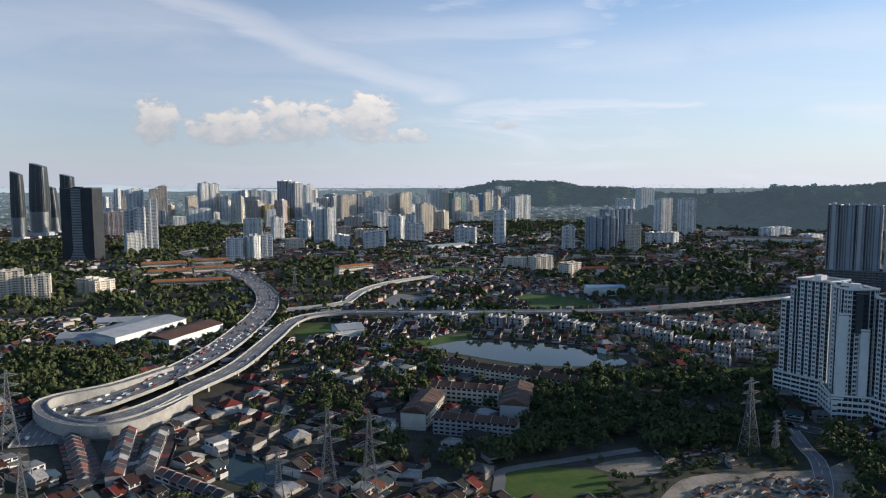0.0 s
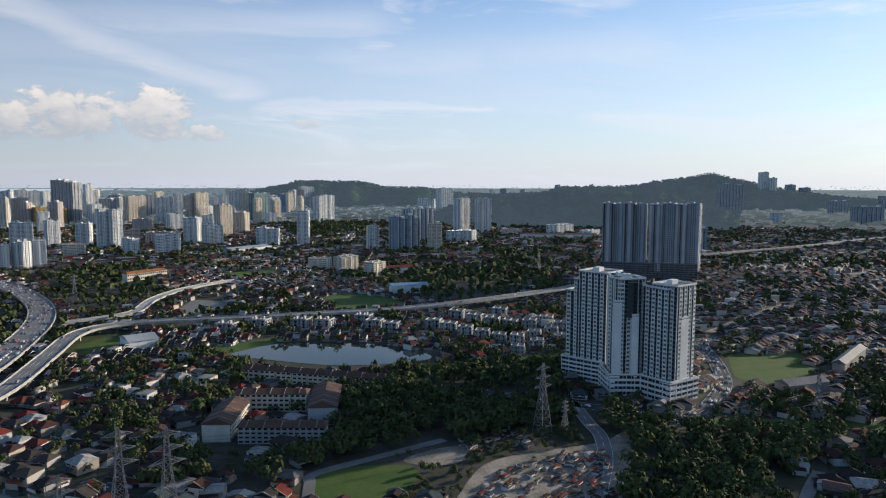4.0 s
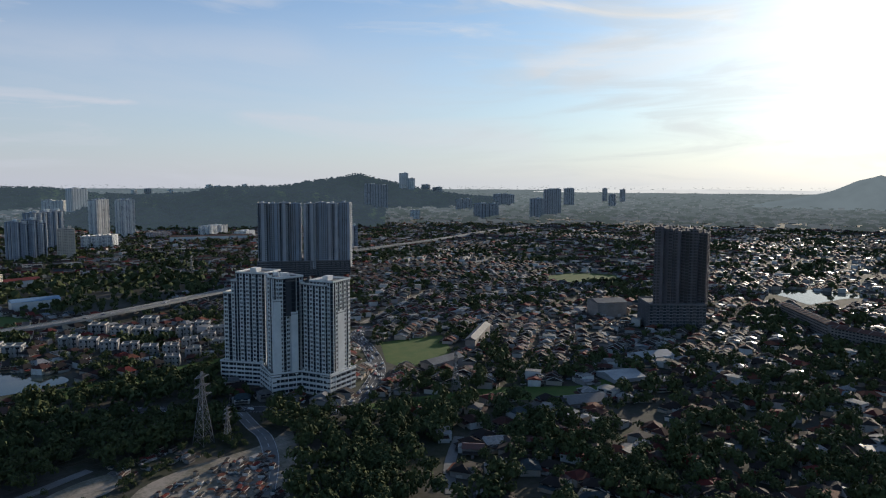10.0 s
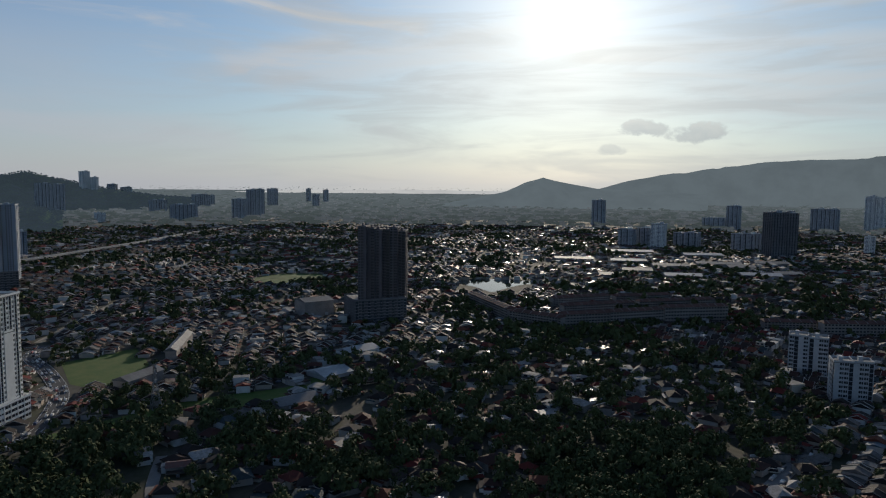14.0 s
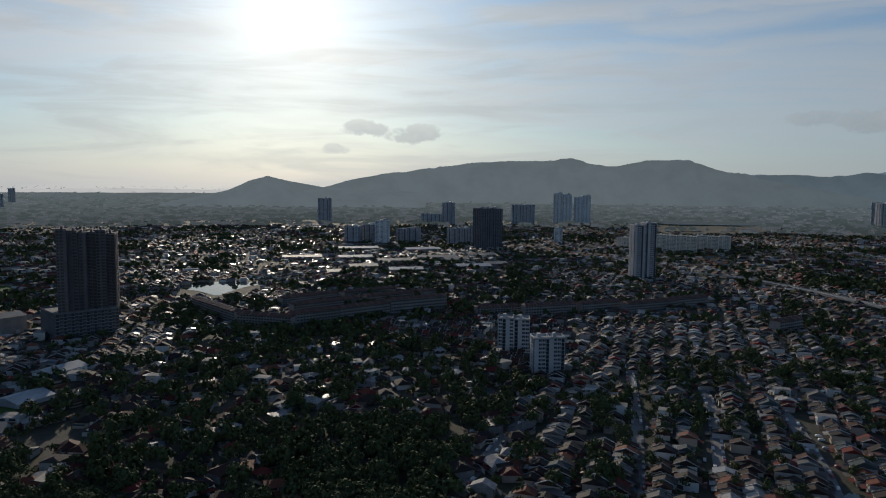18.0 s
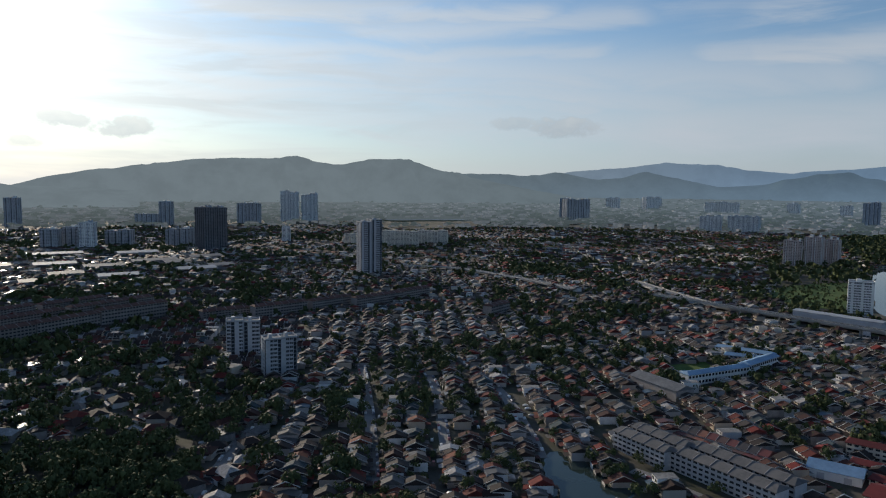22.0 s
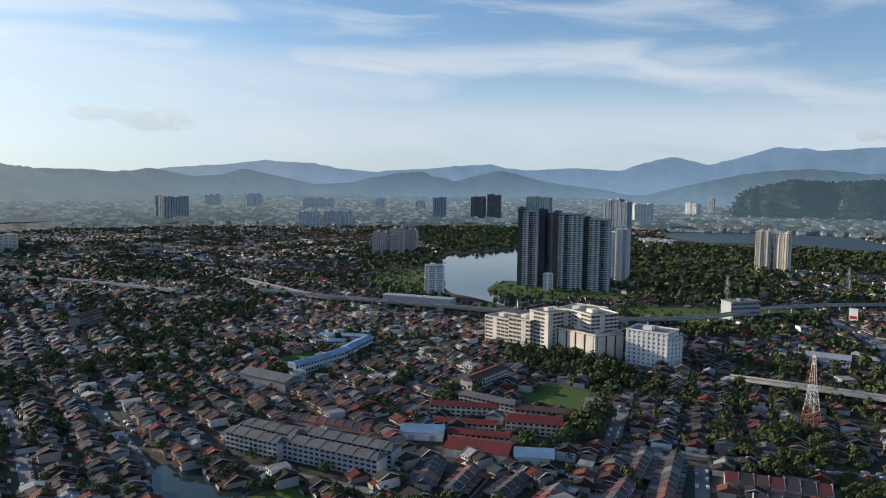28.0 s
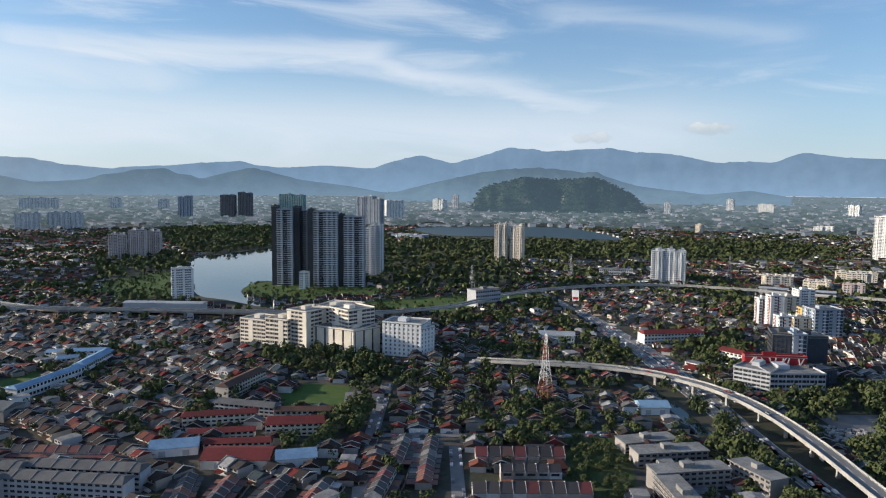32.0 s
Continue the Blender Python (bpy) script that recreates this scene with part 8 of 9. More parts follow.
H_X, H_Y, H_T, H_W, H_D, H_L, T_X, T_Y, T_S = ([] for _ in range(9))
for i in range(len(sx)):
    far = sr[i] > 1300
    step = (15.0 if far else 7.0) if not loose[i] else (22.0 if far else 13.0)
    pitch = rng.uniform(15.5, 18.5) if not loose[i] else (22.0 if far else 16.5)
    u, v = np.meshgrid(np.arange(-210, 211, step), np.arange(-210, 211, pitch))
    row = np.round(v / pitch).astype(int)
    # rows stand back to back in pairs, with a street after each pair
    v = v + np.where(row % 2 == 0, 1.8, -1.8) + (rng.uniform(-2.5, 2.5, u.shape) if loose[i] else rng.uniform(-1.8, 1.8, u.shape))
    u = u + (rng.uniform(-3, 3, u.shape) if loose[i] else rng.uniform(-.3, .3, u.shape))
    x = sx[i] + u * math.cos(angle[i]) - v * math.sin(angle[i])
    y = sy[i] + u * math.sin(angle[i]) + v * math.cos(angle[i])
    cross = (np.abs(u) % 84) < 7
    near = np.argmin(np.hypot(x[..., None] - sx, y[..., None] - sy), -1) == i
    r = np.hypot(x, y)
    ok = near & ~cross & (r < 2560) & (r > 285) & in_view(x, y) & (is_cover(x, y) == 0) & (rng.uniform(size=x.shape) < ((0.80 if loose[i] else 0.86) if not far else 0.7))
    n = ok.sum()
    H_X.append(x[ok]), H_Y.append(y[ok])
    H_T.append(angle[i] + np.where(row[ok] % 2 == 0, 0, math.pi) + (rng.uniform(-.25, .25, n) if loose[i] else 0))
    H_W.append(np.full(n, step * (0.94 if not loose[i] else 0.74)) * (rng.uniform(.85, 1.15, n) if loose[i] else 1))
    H_D.append(rng.uniform(8, 12, n)), H_L.append(np.full(n, loose[i]))
    # gardens: trees where no house stands
    m = int(170 if not loose[i] else 240) if sr[i] > 1150 else (400 if not loose[i] else 460)
    tx, ty = sx[i] + rng.uniform(-160, 160, m), sy[i] + rng.uniform(-160, 160, m)
    size = rng.uniform(2.2, 5.2, m)
    # a good part of them stand in groves
    grove = rng.uniform(size=m) < 0.45
    cx, cy = sx[i] + rng.uniform(-120, 120, 7), sy[i] + rng.uniform(-120, 120, 7)
    c = rng.randint(0, 7, m)
    tx = np.where(grove, cx[c] + rng.normal(size=m) * 15, tx)
    ty = np.where(grove, cy[c] + rng.normal(size=m) * 15, ty)
    size = np.where(grove, rng.uniform(3.2, 6.8, m), size)
    T_X.append(tx), T_Y.append(ty), T_S.append(size)
hx, hy, ht, hw, hd, hl = (np.concatenate(a) for a in (H_X, H_Y, H_T, H_W, H_D, H_L))
wall_h = rng.choice([3.2, 3.4, 5.2, 5.6, 3.6], len(hx))
rise = hd * rng.uniform(.17, .29, len(hx))
metal = rng.uniform(size=len(hx)) < 0.13
hr_ = np.hypot(hx, hy)

# trees in woods and along banks
n = 110000
wr, wa = np.sqrt(rng.uniform(280 ** 2, 2560 ** 2, n)), np.radians(rng.uniform(-38, 202, n))
wx, wy = wr * np.sin(wa), wr * np.cos(wa)
kind = is_cover(wx, wy)
dense = np.where(wr < 700, 0.46, 0.5)
pick = ((kind == 2) & (rng.uniform(size=n) < dense)) | ((kind == 3) & (rng.uniform(size=n) < 0.13)) | ((kind == 4) & (rng.uniform(size=n) < 0.8))
wx, wy, kind = wx[pick], wy[pick], kind[pick]
# denser planting close by
n2 = 19000
vr, va = np.sqrt(rng.uniform(285 ** 2, 760 ** 2, n2)), np.radians(rng.uniform(-36, 201, n2))
vx, vy = vr * np.sin(va), vr * np.cos(va)
vk = is_cover(vx, vy)
vp = ((vk == 2) & (rng.uniform(size=n2) < 0.75)) | ((vk == 3) & (rng.uniform(size=n2) < 0.12)) | ((vk == 4) & (rng.uniform(size=n2) < 0.95))
wx, wy, kind = np.concatenate([wx, vx[vp]]), np.concatenate([wy, vy[vp]]), np.concatenate([kind, vk[vp]])
ws = np.where(kind == 4, rng.uniform(1.5, 3.4, len(wx)), np.where(kind == 3, rng.uniform(3.5, 9.0, len(wx)), rng.uniform(4.2, 8.2, len(wx))))
tx, ty, ts = np.concatenate(T_X), np.concatenate(T_Y), np.concatenate(T_S)
tk = is_cover(tx, ty)
tr = np.hypot(tx, ty)
ok = ((tk == 0) | (tk == 3)) & (tr > 285) & (tr < 2560) & in_view(tx, ty)
tx, ty, ts = np.concatenate([tx[ok], wx]), np.concatenate([ty[ok], wy]), np.concatenate([ts[ok], ws])
tr = np.hypot(tx, ty)
th = ts * rng.uniform(1.5, 2.1, len(ts))

# houses on open scattered-tree land
n = 12000
kr, ka = np.sqrt(rng.uniform(285 ** 2, 1300 ** 2, n)), np.radians(rng.uniform(-36, 201, n))
kx, ky = kr * np.sin(ka), kr * np.cos(ka)
ok = is_cover(kx, ky) == 3
kx, ky = kx[ok], ky[ok]
n = len(kx)
hx, hy, ht = np.concatenate([hx, kx]), np.concatenate([hy, ky]), np.concatenate([ht, rng.uniform(0, 6.28, n)])
hw, hd, hl = np.concatenate([hw, rng.uniform(8, 14, n)]), np.concatenate([hd, rng.uniform(8, 12, n)]), np.concatenate([hl, np.ones(n, bool)])
wall_h, rise = np.concatenate([wall_h, rng.uniform(3, 5, n)]), np.concatenate([rise, rng.uniform(1.8, 3.0, n)])
metal, hr_ = np.concatenate([metal, rng.uniform(size=n) < 0.12]), np.hypot(hx, hy)

# the nearest houses and trees are things of their own, further down
NEAR_HOUSE = np.sort(hr_)[68]
NEAR_TREE = np.sort(tr)[220]
zero = np.zeros_like
tall = (np.random.RandomState(8).uniform(size=len(hx)) < np.where(hr_ > 1300, 0.08, 0.032)) & (hr_ > NEAR_HOUSE)
close = hr_ < 1050
for name, test, roof, mats, label, party in (
        ("terrace_houses", ~hl & ~metal & close, ROOF_GABLE, "roofs", "rows of small terrace houses with brown and red roofs and party walls", True),
        ("distant_terraces", ~hl & ~metal & ~close, ROOF_GABLE, "roofs", "distant rows of terrace houses with brown, grey and red roofs", False),
        ("detached_houses", hl & ~metal & close, ROOF_HIP, "roofs", "small detached houses with hipped roofs among gardens", False),
        ("distant_houses", hl & ~metal & ~close, ROOF_HIP, "roofs", "distant detached houses with hipped roofs", False),
        ("metal_roofed_houses", metal, ROOF_GABLE, "metal_roofs", "low houses with sheet-metal roofs glinting in the sun", False)):
    s = test & (hr_ > NEAR_HOUSE) & ~tall
    low = 0.45 if name == "metal_roofed_houses" else 1.0
    house_carpet(name, hx[s], hy[s], ht[s], hw[s], hd[s], wall_h[s], rise[s] * low, zero(hx[s]), roof, label, [M["walls"], M[mats], M["roofs"], M["recess"]], party, name.startswith("distant"), name in ("terrace_houses", "detached_houses"))
house_carpet("flat_roofed_houses", hx[tall], hy[tall], ht[tall], np.maximum(hw[tall], 7.5), hd[tall], wall_h[tall] + 2.2, zero(hx[tall]) + 0.2, zero(hx[tall]), ROOF_FLAT, "white and cream flat-roofed houses standing above their neighbours", [M["white_walls"], M["roof_screed"], M["metal_roofs"], M["recess"]], glazed=True)
# side wings, sheds and lean-tos in the yards
g2 = np.random.RandomState(21)
s = (hr_ > NEAR_HOUSE) & (hr_ < 1500) & (g2.uniform(size=len(hx)) < np.where(hl, 0.6, 0.2))
n = int(s.sum())
ex = hx[s] + g2.uniform(-5, 5, n)
ey = hy[s] + g2.uniform(-5, 5, n)
house_carpet("yard_sheds", ex, ey, ht[s] + math.pi / 2 + g2.uniform(-.1, .1, n), g2.uniform(5, 11, n), g2.uniform(3.5, 6.5, n), wall_h[s] * g2.uniform(.55, 1.02, n), g2.uniform(.6, 1.7, n), zero(ex), ROOF_GABLE, "lean-tos, porches and side wings of the houses", [M["walls"], M["roofs"], M["roofs"]])
for name, lo, hi, n, size, label in (("garden_trees", NEAR_TREE, 470, 120, .25, "dense green tree crowns between the houses"), ("tree_belt", 470, 660, 56, .33, "dark green belts of trees and gardens"), ("tree_belt", 660, 1000, 23, .52, "dark green belts of trees further off"), ("far_trees", 1000, 2600, 5, .95, "distant green tree cover across the suburbs")):
    s = (tr > lo) & (tr <= hi)
    tree_carpet(name, tx[s], ty[s], ts[s] * (1.0 if hi < 2000 else 1.2), th[s], zero(tx[s]), n, 40 + n, label, size)


M["cars"] = material("parked_car_paint", (0.3, 0.3, 0.3), None, 1.0, 0.45, islands=[(0.65, 0.65, 0.64), (0.05, 0.05, 0.055), (0.4, 0.4, 0.42), (0.75, 0.75, 0.74), (0.3, 0.03, 0.03), (0.08, 0.1, 0.16)], spec=0.5)


def parked_cars():
    """Cars left in front of the houses."""
    g = np.random.RandomState(31)
    s = (hr_ > 300) & (hr_ < 1500) & (g.uniform(size=len(hx)) < 0.28)
    n = int(s.sum())
    out = hd[s] * 0.5 + g.uniform(2.5, 6.0, n)
    x, y = hx[s] + np.sin(ht[s]) * out, hy[s] - np.cos(ht[s]) * out
    free = is_cover(x, y) != 1
    x, y, t = x[free], y[free], ht[s][free] + g.choice([0, math.pi / 2], free.sum())
    v = np.array([(-2.1, -.85, .3), (2.1, -.85, .3), (2.1, .85, .3), (-2.1, .85, .3), (-2.0, -.8, .95), (2.0, -.8, .9), (2.0, .8, .9), (-2.0, .8, .95), (-1.3, -.65, 1.5), (.5, -.65, 1.5), (.5, .65, 1.5), (-1.3, .65, 1.5)])
    q = np.array([(0, 1, 5, 4), (1, 2, 6, 5), (2, 3, 7, 6), (3, 0, 4, 7), (4, 5, 9, 8), (5, 6, 10, 9), (6, 7, 11, 10), (7, 4, 8, 11), (8, 9, 10, 11)])
    c, sn = np.cos(t)[:, None], np.sin(t)[:, None]
    V = np.stack([x[:, None] + c * v[:, 0] - sn * v[:, 1], y[:, None] + sn * v[:, 0] + c * v[:, 1], np.broadcast_to(v[:, 2], (len(x), 12)) + 0.0], -1).reshape(-1, 3)
    quads = (q[None] + (np.arange(len(x)) * 12)[:, None, None]).reshape(-1, 4)
    joined("parked_cars", V, quads, np.zeros((0, 3), int), np.zeros(len(quads), int), np.zeros(0, int), [M["cars"]], "cars parked in front of the houses", "cars")


parked_cars()


def queue(name, line, lanes, gap, label):
    """Close traffic along one road."""
    g = np.random.RandomState(17)
    xs, ys, zs, ts_ = [], [], [], []
    for a, b in zip(line, line[1:]):
        dx, dy = b[0] - a[0], b[1] - a[1]
        d = math.hypot(dx, dy)
        for off in lanes:
            for k in range(g.poisson(d / gap)):
                f = g.uniform()
                xs.append(a[0] + dx * f - dy / d * off), ys.append(a[1] + dy * f + dx / d * off), zs.append(a[2] + (b[2] - a[2]) * f), ts_.append(math.atan2(dy, dx))
    x, y, z, t = (np.array(q) for q in (xs, ys, zs, ts_))
    v = np.array([(-2.1, -.85, .3), (2.1, -.85, .3), (2.1, .85, .3), (-2.1, .85, .3), (-2.0, -.8, .95), (2.0, -.8, .9), (2.0, .8, .9), (-2.0, .8, .95), (-1.3, -.65, 1.5), (.5, -.65, 1.5), (.5, .65, 1.5), (-1.3, .65, 1.5)])
    q = np.array([(0, 1, 5, 4), (1, 2, 6, 5), (2, 3, 7, 6), (3, 0, 4, 7), (4, 5, 9, 8), (5, 6, 10, 9), (6, 7, 11, 10), (7, 4, 8, 11), (8, 9, 10, 11)])
    c, sn = np.cos(t)[:, None], np.sin(t)[:, None]
    V = np.stack([x[:, None] + c * v[:, 0] - sn * v[:, 1], y[:, None] + sn * v[:, 0] + c * v[:, 1], z[:, None] + v[:, 2]], -1).reshape(-1, 3)
    quads = (q[None] + (np.arange(len(x)) * 12)[:, None, None]).reshape(-1, 4)
    joined(name, V, quads, np.zeros((0, 3), int), np.zeros(len(quads), int), np.zeros(0, int), [M["cars"]], label, "cars")


queue("highway_traffic", LINES[0], (-10, -6.5, -3, 3, 6.5, 10), 30.0, "dense evening traffic of cars on the highway")


queue("main_road_traffic", LINES[4], (-4.5, -1.5, 1.5, 4.5), 26.0, "cars on the road past the towers")
queue("parked_row", LINES[-1], (-3.4,), 5.5, "cars parked in a row before the flats")
for line in STREETS:
    queue("street_cars", line, (-2.6, 2.6), 11.0, "cars parked along both sides of the street")
queue("carriageway_traffic", LINES[19], (-5, -1.7, 1.7, 5), 34.0, "cars queueing on the dual carriageway")
queue("carriageway_traffic", LINES[20], (-3.3, 0, 3.3), 40.0, "cars on the second carriageway")


# the trees on the slopes glow with the same painted haze
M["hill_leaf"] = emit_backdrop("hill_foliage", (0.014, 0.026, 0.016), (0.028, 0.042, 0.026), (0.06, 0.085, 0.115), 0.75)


def far_town():
    """Roofs and trees on the rising land past 2.5 km."""
    n = 15000
    r = np.sqrt(rng.uniform(2520 ** 2, 4700 ** 2, n))
    a = np.radians(rng.uniform(-38, 202, n))
    x, y = r * np.sin(a), r * np.cos(a)
    # open water stays open, and so does its near shore
    clear = np.ones(n, bool)
    for lake in FAR_LAKES:
        for f in (1.0, 1.03, 1.06, 1.1):
            inside = np.zeros(n, bool)
            for k in range(len(lake)):
                (ax, ay), (bx, by) = lake[k - 1], lake[k]
                if ay != by:
                    inside ^= ((ay > y * f) != (by > y * f)) & (x * f < (bx - ax) * (y * f - ay) / (by - ay) + ax)
            clear &= ~inside
    x, y = x[clear], y[clear]
    n = len(x)
    z = np.array([ground_z(p, q) for p, q in zip(x, y)])
    small = (EYE_H - z) / EYE_H
    h = n * 2 // 3
    s = slice(0, h)
    # walls and roofs this far carry their haze as emission
    house_carpet("far_town_houses", x[s], y[s], rng.uniform(0, 3.14, h), 20 * small[s] * rng.uniform(.5, 1.9, h), 12 * small[s], 6 * small[s] * rng.uniform(.5, 2.0, h), 2.5 * small[s], z[s], ROOF_GABLE, "distant town roofs paled by a haze glow", [M["far_wall"], M["far_roof"], M["far_roof"]], plain=True)
    v = np.concatenate(SLOPES)
    v = v[v[:, 2] > 8]
    v = v[rng.randint(0, len(v), 7500)] + rng.uniform(-7, 7, (7500, 3)) * np.array([1, 1, 0])
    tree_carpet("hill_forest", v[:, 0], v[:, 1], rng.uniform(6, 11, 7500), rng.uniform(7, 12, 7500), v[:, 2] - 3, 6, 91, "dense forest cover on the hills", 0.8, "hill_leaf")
    s = slice(h, n)
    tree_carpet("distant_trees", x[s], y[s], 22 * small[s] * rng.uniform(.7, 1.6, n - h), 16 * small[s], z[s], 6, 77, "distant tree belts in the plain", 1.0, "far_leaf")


far_town()


def huts(points, count, label):
    """Makeshift sheds crowded on one plot."""
    g = np.random.RandomState(11)
    xs, ys = [p[0] for p in points], [p[1] for p in points]
    x, y = g.uniform(min(xs), max(xs), count), g.uniform(min(ys), max(ys), count)
    inside = np.zeros(count, bool)
    for k in range(len(points)):
        (ax, ay), (bx, by) = points[k - 1], points[k]
        if ay != by:
            inside ^= ((ay > y) != (by > y)) & (x < (bx - ax) * (y - ay) / (by - ay) + ax)
    x, y = x[inside], y[inside]
    n = len(x)
    house_carpet("scrapyard_sheds", x, y, g.uniform(-.3, .3, n) + .6, g.uniform(1.2, 6, n), g.uniform(1.2, 3.6, n), g.uniform(.6, 2.4, n), g.uniform(.1, .5, n), zero(x), ROOF_GABLE, label, [M["walls"], M["roofs"], M["metal_roofs"]])


huts([(112, 323), (142, 338), (172, 344), (192, 341), (169, 289), (138, 250), (90, 281)], 420, "scattered makeshift sheds and scrap with rusty metal roofs")
huts([(118, 385), (148, 386), (167, 363), (148, 351), (116, 361)], 60, "small sheds and parked machinery on bare ground")

# ---- the nearest houses, one by one ----


def house_model(w, d, h, rise, hip):
    top = thing("house", "small plastered house with a tiled pitched roof and car porch", "house", Matrix.Identity(4), "houses by the streets")
    part("wall", Shape().box(-w / 2, -d / 2, 0, w / 2, d / 2, h), M["wall_one"], top)
    part("roof", Shape().gable(-w / 2, -d / 2, w / 2, d / 2, h, rise, 0.6, hip=hip), M["tiles_one"], top)
    part("porch_roof", Shape().add([(-w * .46, -d / 2, 2.9), (w * .4, -d / 2, 2.9), (w * .4, -d / 2 - 4, 2.5), (-w * .46, -d / 2 - 4, 2.5), (-w * .46, -d / 2, 3.0), (w * .4, -d / 2, 3.0), (w * .4, -d / 2 - 4, 2.6), (-w * .46, -d / 2 - 4, 2.6)],
                                   [(0, 1, 2, 3), (7, 6, 5, 4), (3, 2, 6, 7), (0, 3, 7, 4), (2, 1, 5, 6)]).box(-w * .44, -d / 2 - 3.9, 0, -w * .44 + .2, -d / 2 - 3.7, 2.5).box(w * .36, -d / 2 - 3.9, 0, w * .36 + .2, -d / 2 - 3.7, 2.5), M["sheet_one"], top)
    part("window", Shape().box(-w * .3, -d / 2 - .06, h - 1.9, w * .1, -d / 2 + .02, h - .7), M["recess"], top)
    part("window", Shape().box(-w * .3, d / 2 - .02, h - 1.9, w * .3, d / 2 + .06, h - .7), M["recess"], top)
    part("back_room", Shape().box(-w * .3, d / 2, 0, w / 2, d / 2 + 2.6, 2.6).box(-w * .33, d / 2, 2.6, w / 2 + .2, d / 2 + 2.9, 2.75), M["wall_one"], top)
    return top


s = np.where(hr_ <= NEAR_HOUSE)[0]
models = {}
for i in s:
    key = (bool(hl[i]), wall_h[i] > 4.5)
    at = Matrix.Translation((hx[i], hy[i], 0)) @ Matrix.Rotation(ht[i], 4, "Z")
    if key not in models:
        models[key] = house_model(6.6 if not key[0] else 10.5, 10.5, 6.2 if key[1] else 3.5, 2.9, 0.0 if not key[0] else 0.3)
        models[key].matrix_basis = at
    else:
        copy_thing(models[key], at)

# ---- the nearest trees ----


def tree_model(seed):
    top = thing("tree", "leafy green broadleaf tree with an uneven crown", "tree", Matrix.Identity(4), "trees among the houses")
    g = random.Random(seed)
    s = Shape()
    pts = [(0, 0, -0.2), (0.1, 0.05, 1.4), (0.0, 0.15, 2.8), (0.1, 0.1, 4.6)]
    for k, (a, b) in enumerate(zip(pts, pts[1:])):
        s.beam(a, b, 0.5 - 0.1 * k)
    for k in range(5):
        q = 2 * math.pi * k / 5 + g.random()
        s.beam((0.05, 0.1, 2.4 + 0.3 * k), (math.cos(q) * 2.2, math.sin(q) * 2.2, 4.4 + g.random() * 1.6), 0.16)
    part("trunk", s, M["bark"], top)
    v = leaf_template(300, seed, 7, 0.21) * np.array([4.3, 4.3, 4.6]) + np.array([0, 0, 1.3])
    c = Shape()
    for i in range(0, len(v), 4):
        c.add([tuple(p) for p in v[i:i + 4]], [(0, 1, 2, 3)])
    part("crown", c, M["leaf_object"], top)
    return top


trees = []
for k, i in enumerate(np.where(tr <= NEAR_TREE)[0]):
    f = ts[i] / 4.3
    at = Matrix.Translation((tx[i], ty[i], 0)) @ Matrix.Rotation(k * 2.4, 4, "Z")
    if k < 6:
        trees.append(tree_model(300 + k))
        trees[k].matrix_basis = at
    else:
        copy_thing(trees[k % 6], at).scale = (f, f, f * (0.9 + 0.05 * (k % 5)))

# ---- cars ----
M["car_paint"] = palette("car_paint", [(0.6, 0.6, 0.6), (0.05, 0.05, 0.055), (0.75, 0.75, 0.74), (0.3, 0.3, 0.32), (0.35, 0.03, 0.03), (0.1, 0.12, 0.2), (0.7, 0.7, 0.7)], 0.3)
M["tyre"] = material("tyre_rubber", (0.02, 0.02, 0.02), (0.03, 0.03, 0.03), 1.0, 0.9)


def car_model(van):
    top = thing("car", "small painted car driving on the road" if not van else "white boxy van driving on the road", "car", Matrix.Identity(4), "cars on the roads")
    h = 1.9 if van else 1.0
    part("body", Shape().box(-2.2, -.88, .35, 2.2, .88, h).box(-2.3, -.8, .45, 2.3, .8, .8), M["car_paint"], top)
    z = 2.1 if van else 1.5
    part("cabin", Shape().add([(-1.6, -.8, h), (1.0, -.8, h), (1.0, .8, h), (-1.6, .8, h), (-1.2, -.68, z), (.35, -.68, z), (.35, .68, z), (-1.2, .68, z)], [(4, 5, 6, 7), (0, 1, 5, 4), (1, 2, 6, 5), (2, 3, 7, 6), (3, 0, 4, 7)]), M["glass"], top)
    wheel = Shape()
    for k in range(10):
        a, b = 2 * math.pi * k / 10, 2 * math.pi * (k + 1) / 10
        wheel.add([(math.cos(a) * .33, -.1, math.sin(a) * .33), (math.cos(b) * .33, -.1, math.sin(b) * .33), (math.cos(b) * .33, .1, math.sin(b) * .33), (math.cos(a) * .33, .1, math.sin(a) * .33), (0, -.1, 0), (0, .1, 0)], [(0, 1, 2, 3), (0, 4, 1), (3, 2, 5)])
    me = wheel.mesh("wheel", M["tyre"])
    for wx_ in (-1.4, 1.4):
        for wy_ in (-.85, .85):
            part("wheel", me, None, top, at=Matrix.Translation((wx_, wy_, .33)))
    return top


cars = [car_model(False), car_model(True)]
first = [True, True]
g = random.Random(4)


def traffic(line, lanes, count, lo=0.0, hi=1.0):
    for _ in range(count):
        f = g.uniform(lo, hi) * (len(line) - 2)
        i = int(f)
        a, b = Vector(line[i]), Vector(line[i + 1])
        p, d = a.lerp(b, f - i), (b - a)
        off = g.choice(lanes)
        d2 = d.to_2d().normalized()
        at = Matrix.Translation((p.x - d2.y * off, p.y + d2.x * off, p.z + 0.02)) @ Matrix.Rotation(math.atan2(d.y, d.x) + (math.pi if off > 0 else 0), 4, "Z")
        k = 1 if g.random() < 0.15 else 0
        if first[k]:
            first[k] = False
            cars[k].matrix_basis = at
        else:
            copy_thing(cars[k], at)


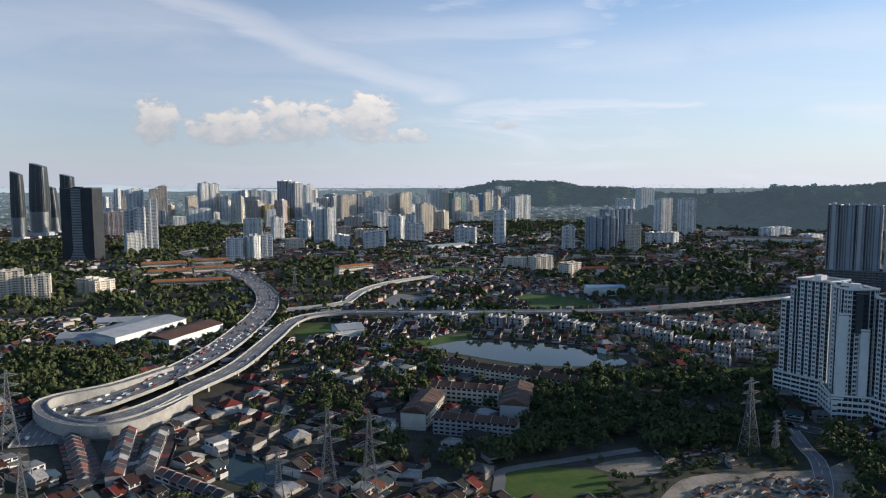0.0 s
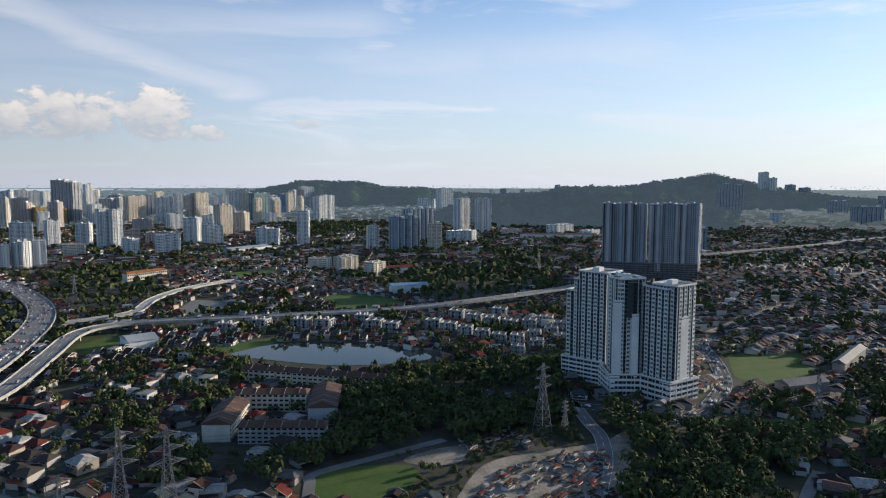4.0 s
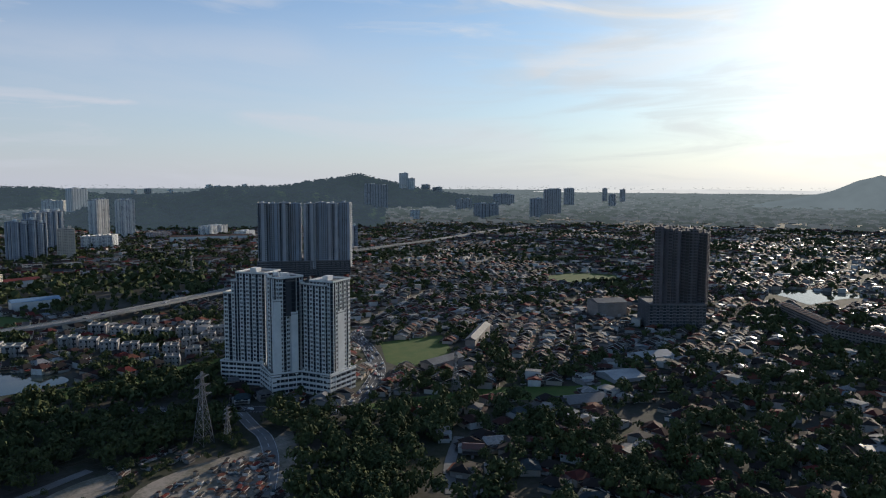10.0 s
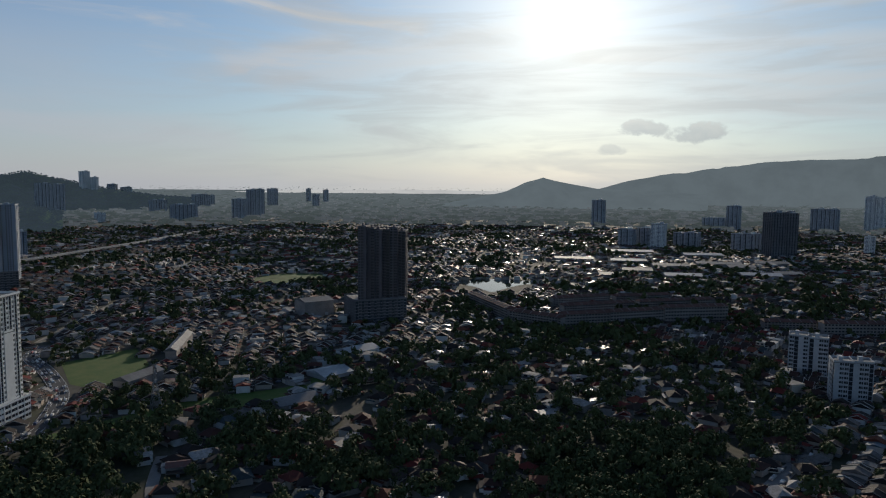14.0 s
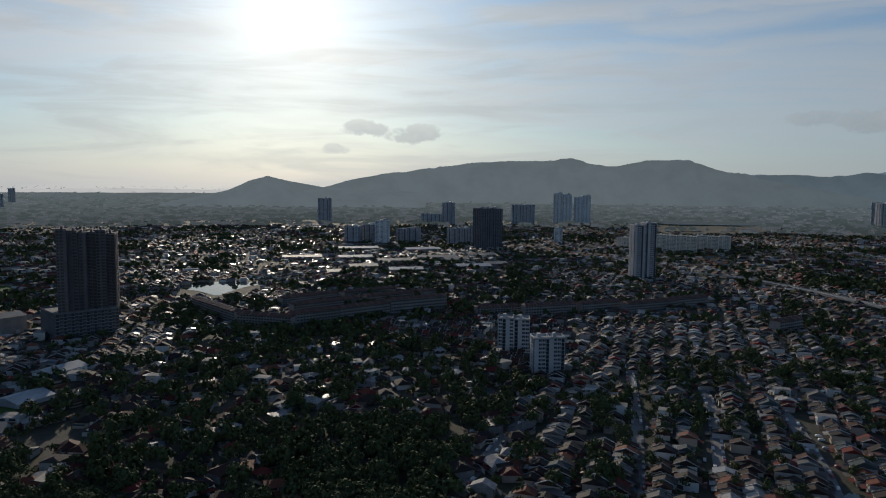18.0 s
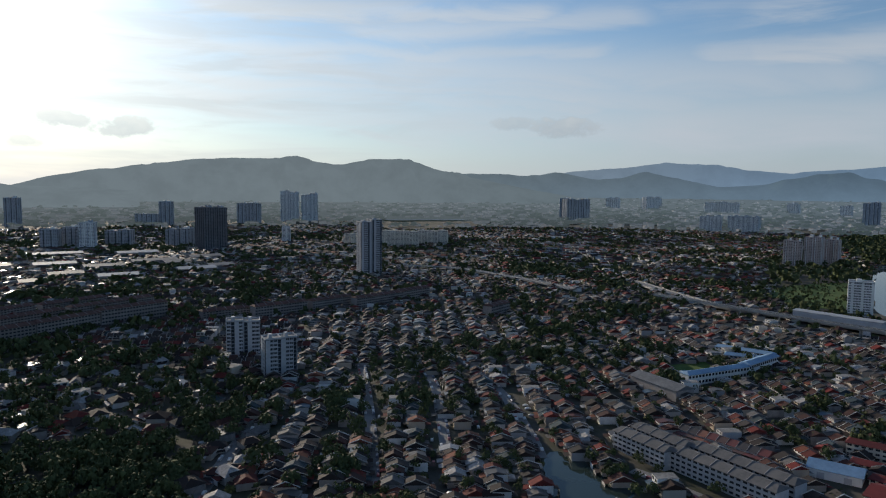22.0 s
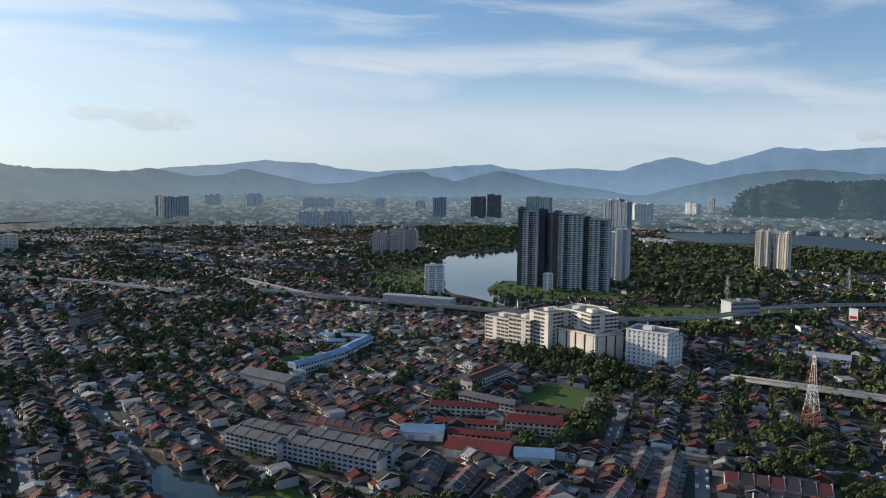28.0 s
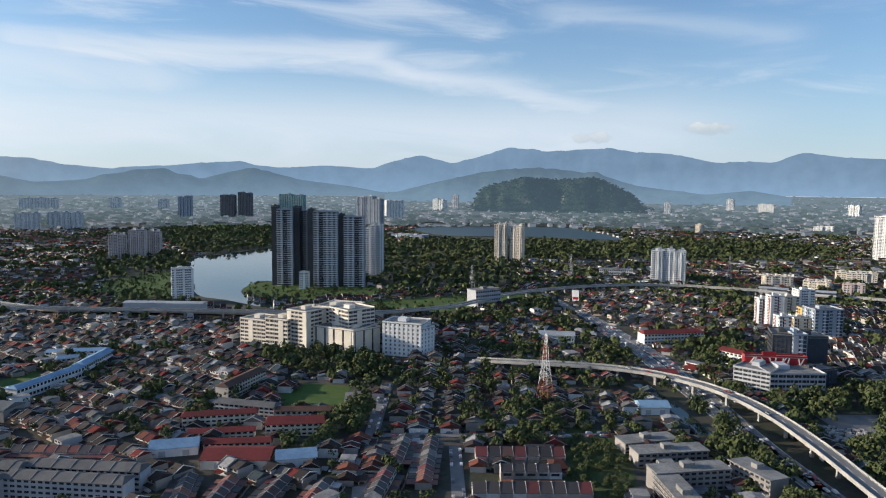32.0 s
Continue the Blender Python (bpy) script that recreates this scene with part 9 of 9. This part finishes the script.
traffic(LINES[0], [-10.5, -6.5, -2.5, 2.5, 6.5, 10.5], 58, 0.05, 0.75)
traffic(LINES[1], [-5, -2, 2, 5], 16, 0.05, 0.6)
traffic(LINES[4], [-4, -1.5, 1.5, 4], 14)
traffic(LINES[18], [-2, 2], 4)
traffic(LINES[19], [-3, 0, 3], 8)
traffic(LINES[20], [-3, 0, 3], 6)

# ---- station, billboard, stones ----


def station_canopy(x, y, turn, length):
    top = thing("station_canopy", "long pale grey station canopy on the rail viaduct", "station", Matrix.Translation((x, y, 0)) @ Matrix.Rotation(radians(turn), 4, "Z"))
    h = length / 2
    part("platform", Shape().box(-h, -7, 8.6, h, 7, 10.2), M["concrete"], top)
    part("roof", Shape().gable(-h, -8, h, 8, 15.0, 1.6, 0.6, thick=0.3), M["sheet_pale"], top, "pale sheet-metal roof")
    for side in (-6.4, 6.4):
        part("side_wall", Shape().box(-h, side - 0.15, 10.2, h, side + 0.15, 12.4), M["grey"], top)
    for k in range(5):
        q = -h + length * (k + 0.5) / 5
        for side in (-5.6, 5.6):
            part("post", Shape().box(q - .25, side - .25, 10.2, q + .25, side + .25, 15.0), M["steel"], top)
        part("pier", Shape().box(q - 1.0, -1.2, 0, q + 1.0, 1.2, 8.6), M["concrete"], top)


station_canopy(-150.5, -1042.5, 168, 36)
station_canopy(-200.0, -1032.0, 168, 48)


def billboard(x, y, turn):
    top = thing("billboard", "tall white advertising board with a red band on a post", "billboard", Matrix.Translation((x, y, 0)) @ Matrix.Rotation(radians(turn), 4, "Z"))
    part("panel", Shape().box(-4.4, -0.4, 4.5, 4.4, 0.4, 19.0), M["white"], top)
    part("band", Shape().box(-3.6, -0.46, 7.0, 3.6, -0.4, 10.5), M["red"], top, "red band")
    part("post", Shape().box(-0.6, -0.3, 0, 0.6, 0.3, 4.5), M["steel"], top)


billboard(101.1, -901.4, 174)


def stones():
    """Small pale stones in the grass of one slope."""
    g = random.Random(9)
    s = Shape()
    for _ in range(170):
        x, y = -112 + g.uniform(-14, 14), -468 + g.uniform(-20, 20)
        a, b, c = g.uniform(.5, 1.3), g.uniform(.3, .9), g.uniform(.5, 1.3)
        s.box(x - a, y - b, 0, x + a, y + b, c)
    tagged(new("pale_stones", s.mesh("pale_stones", M["party_paint"])), "small pale stones scattered in the grass", "stones", kind="stuff")


stones()
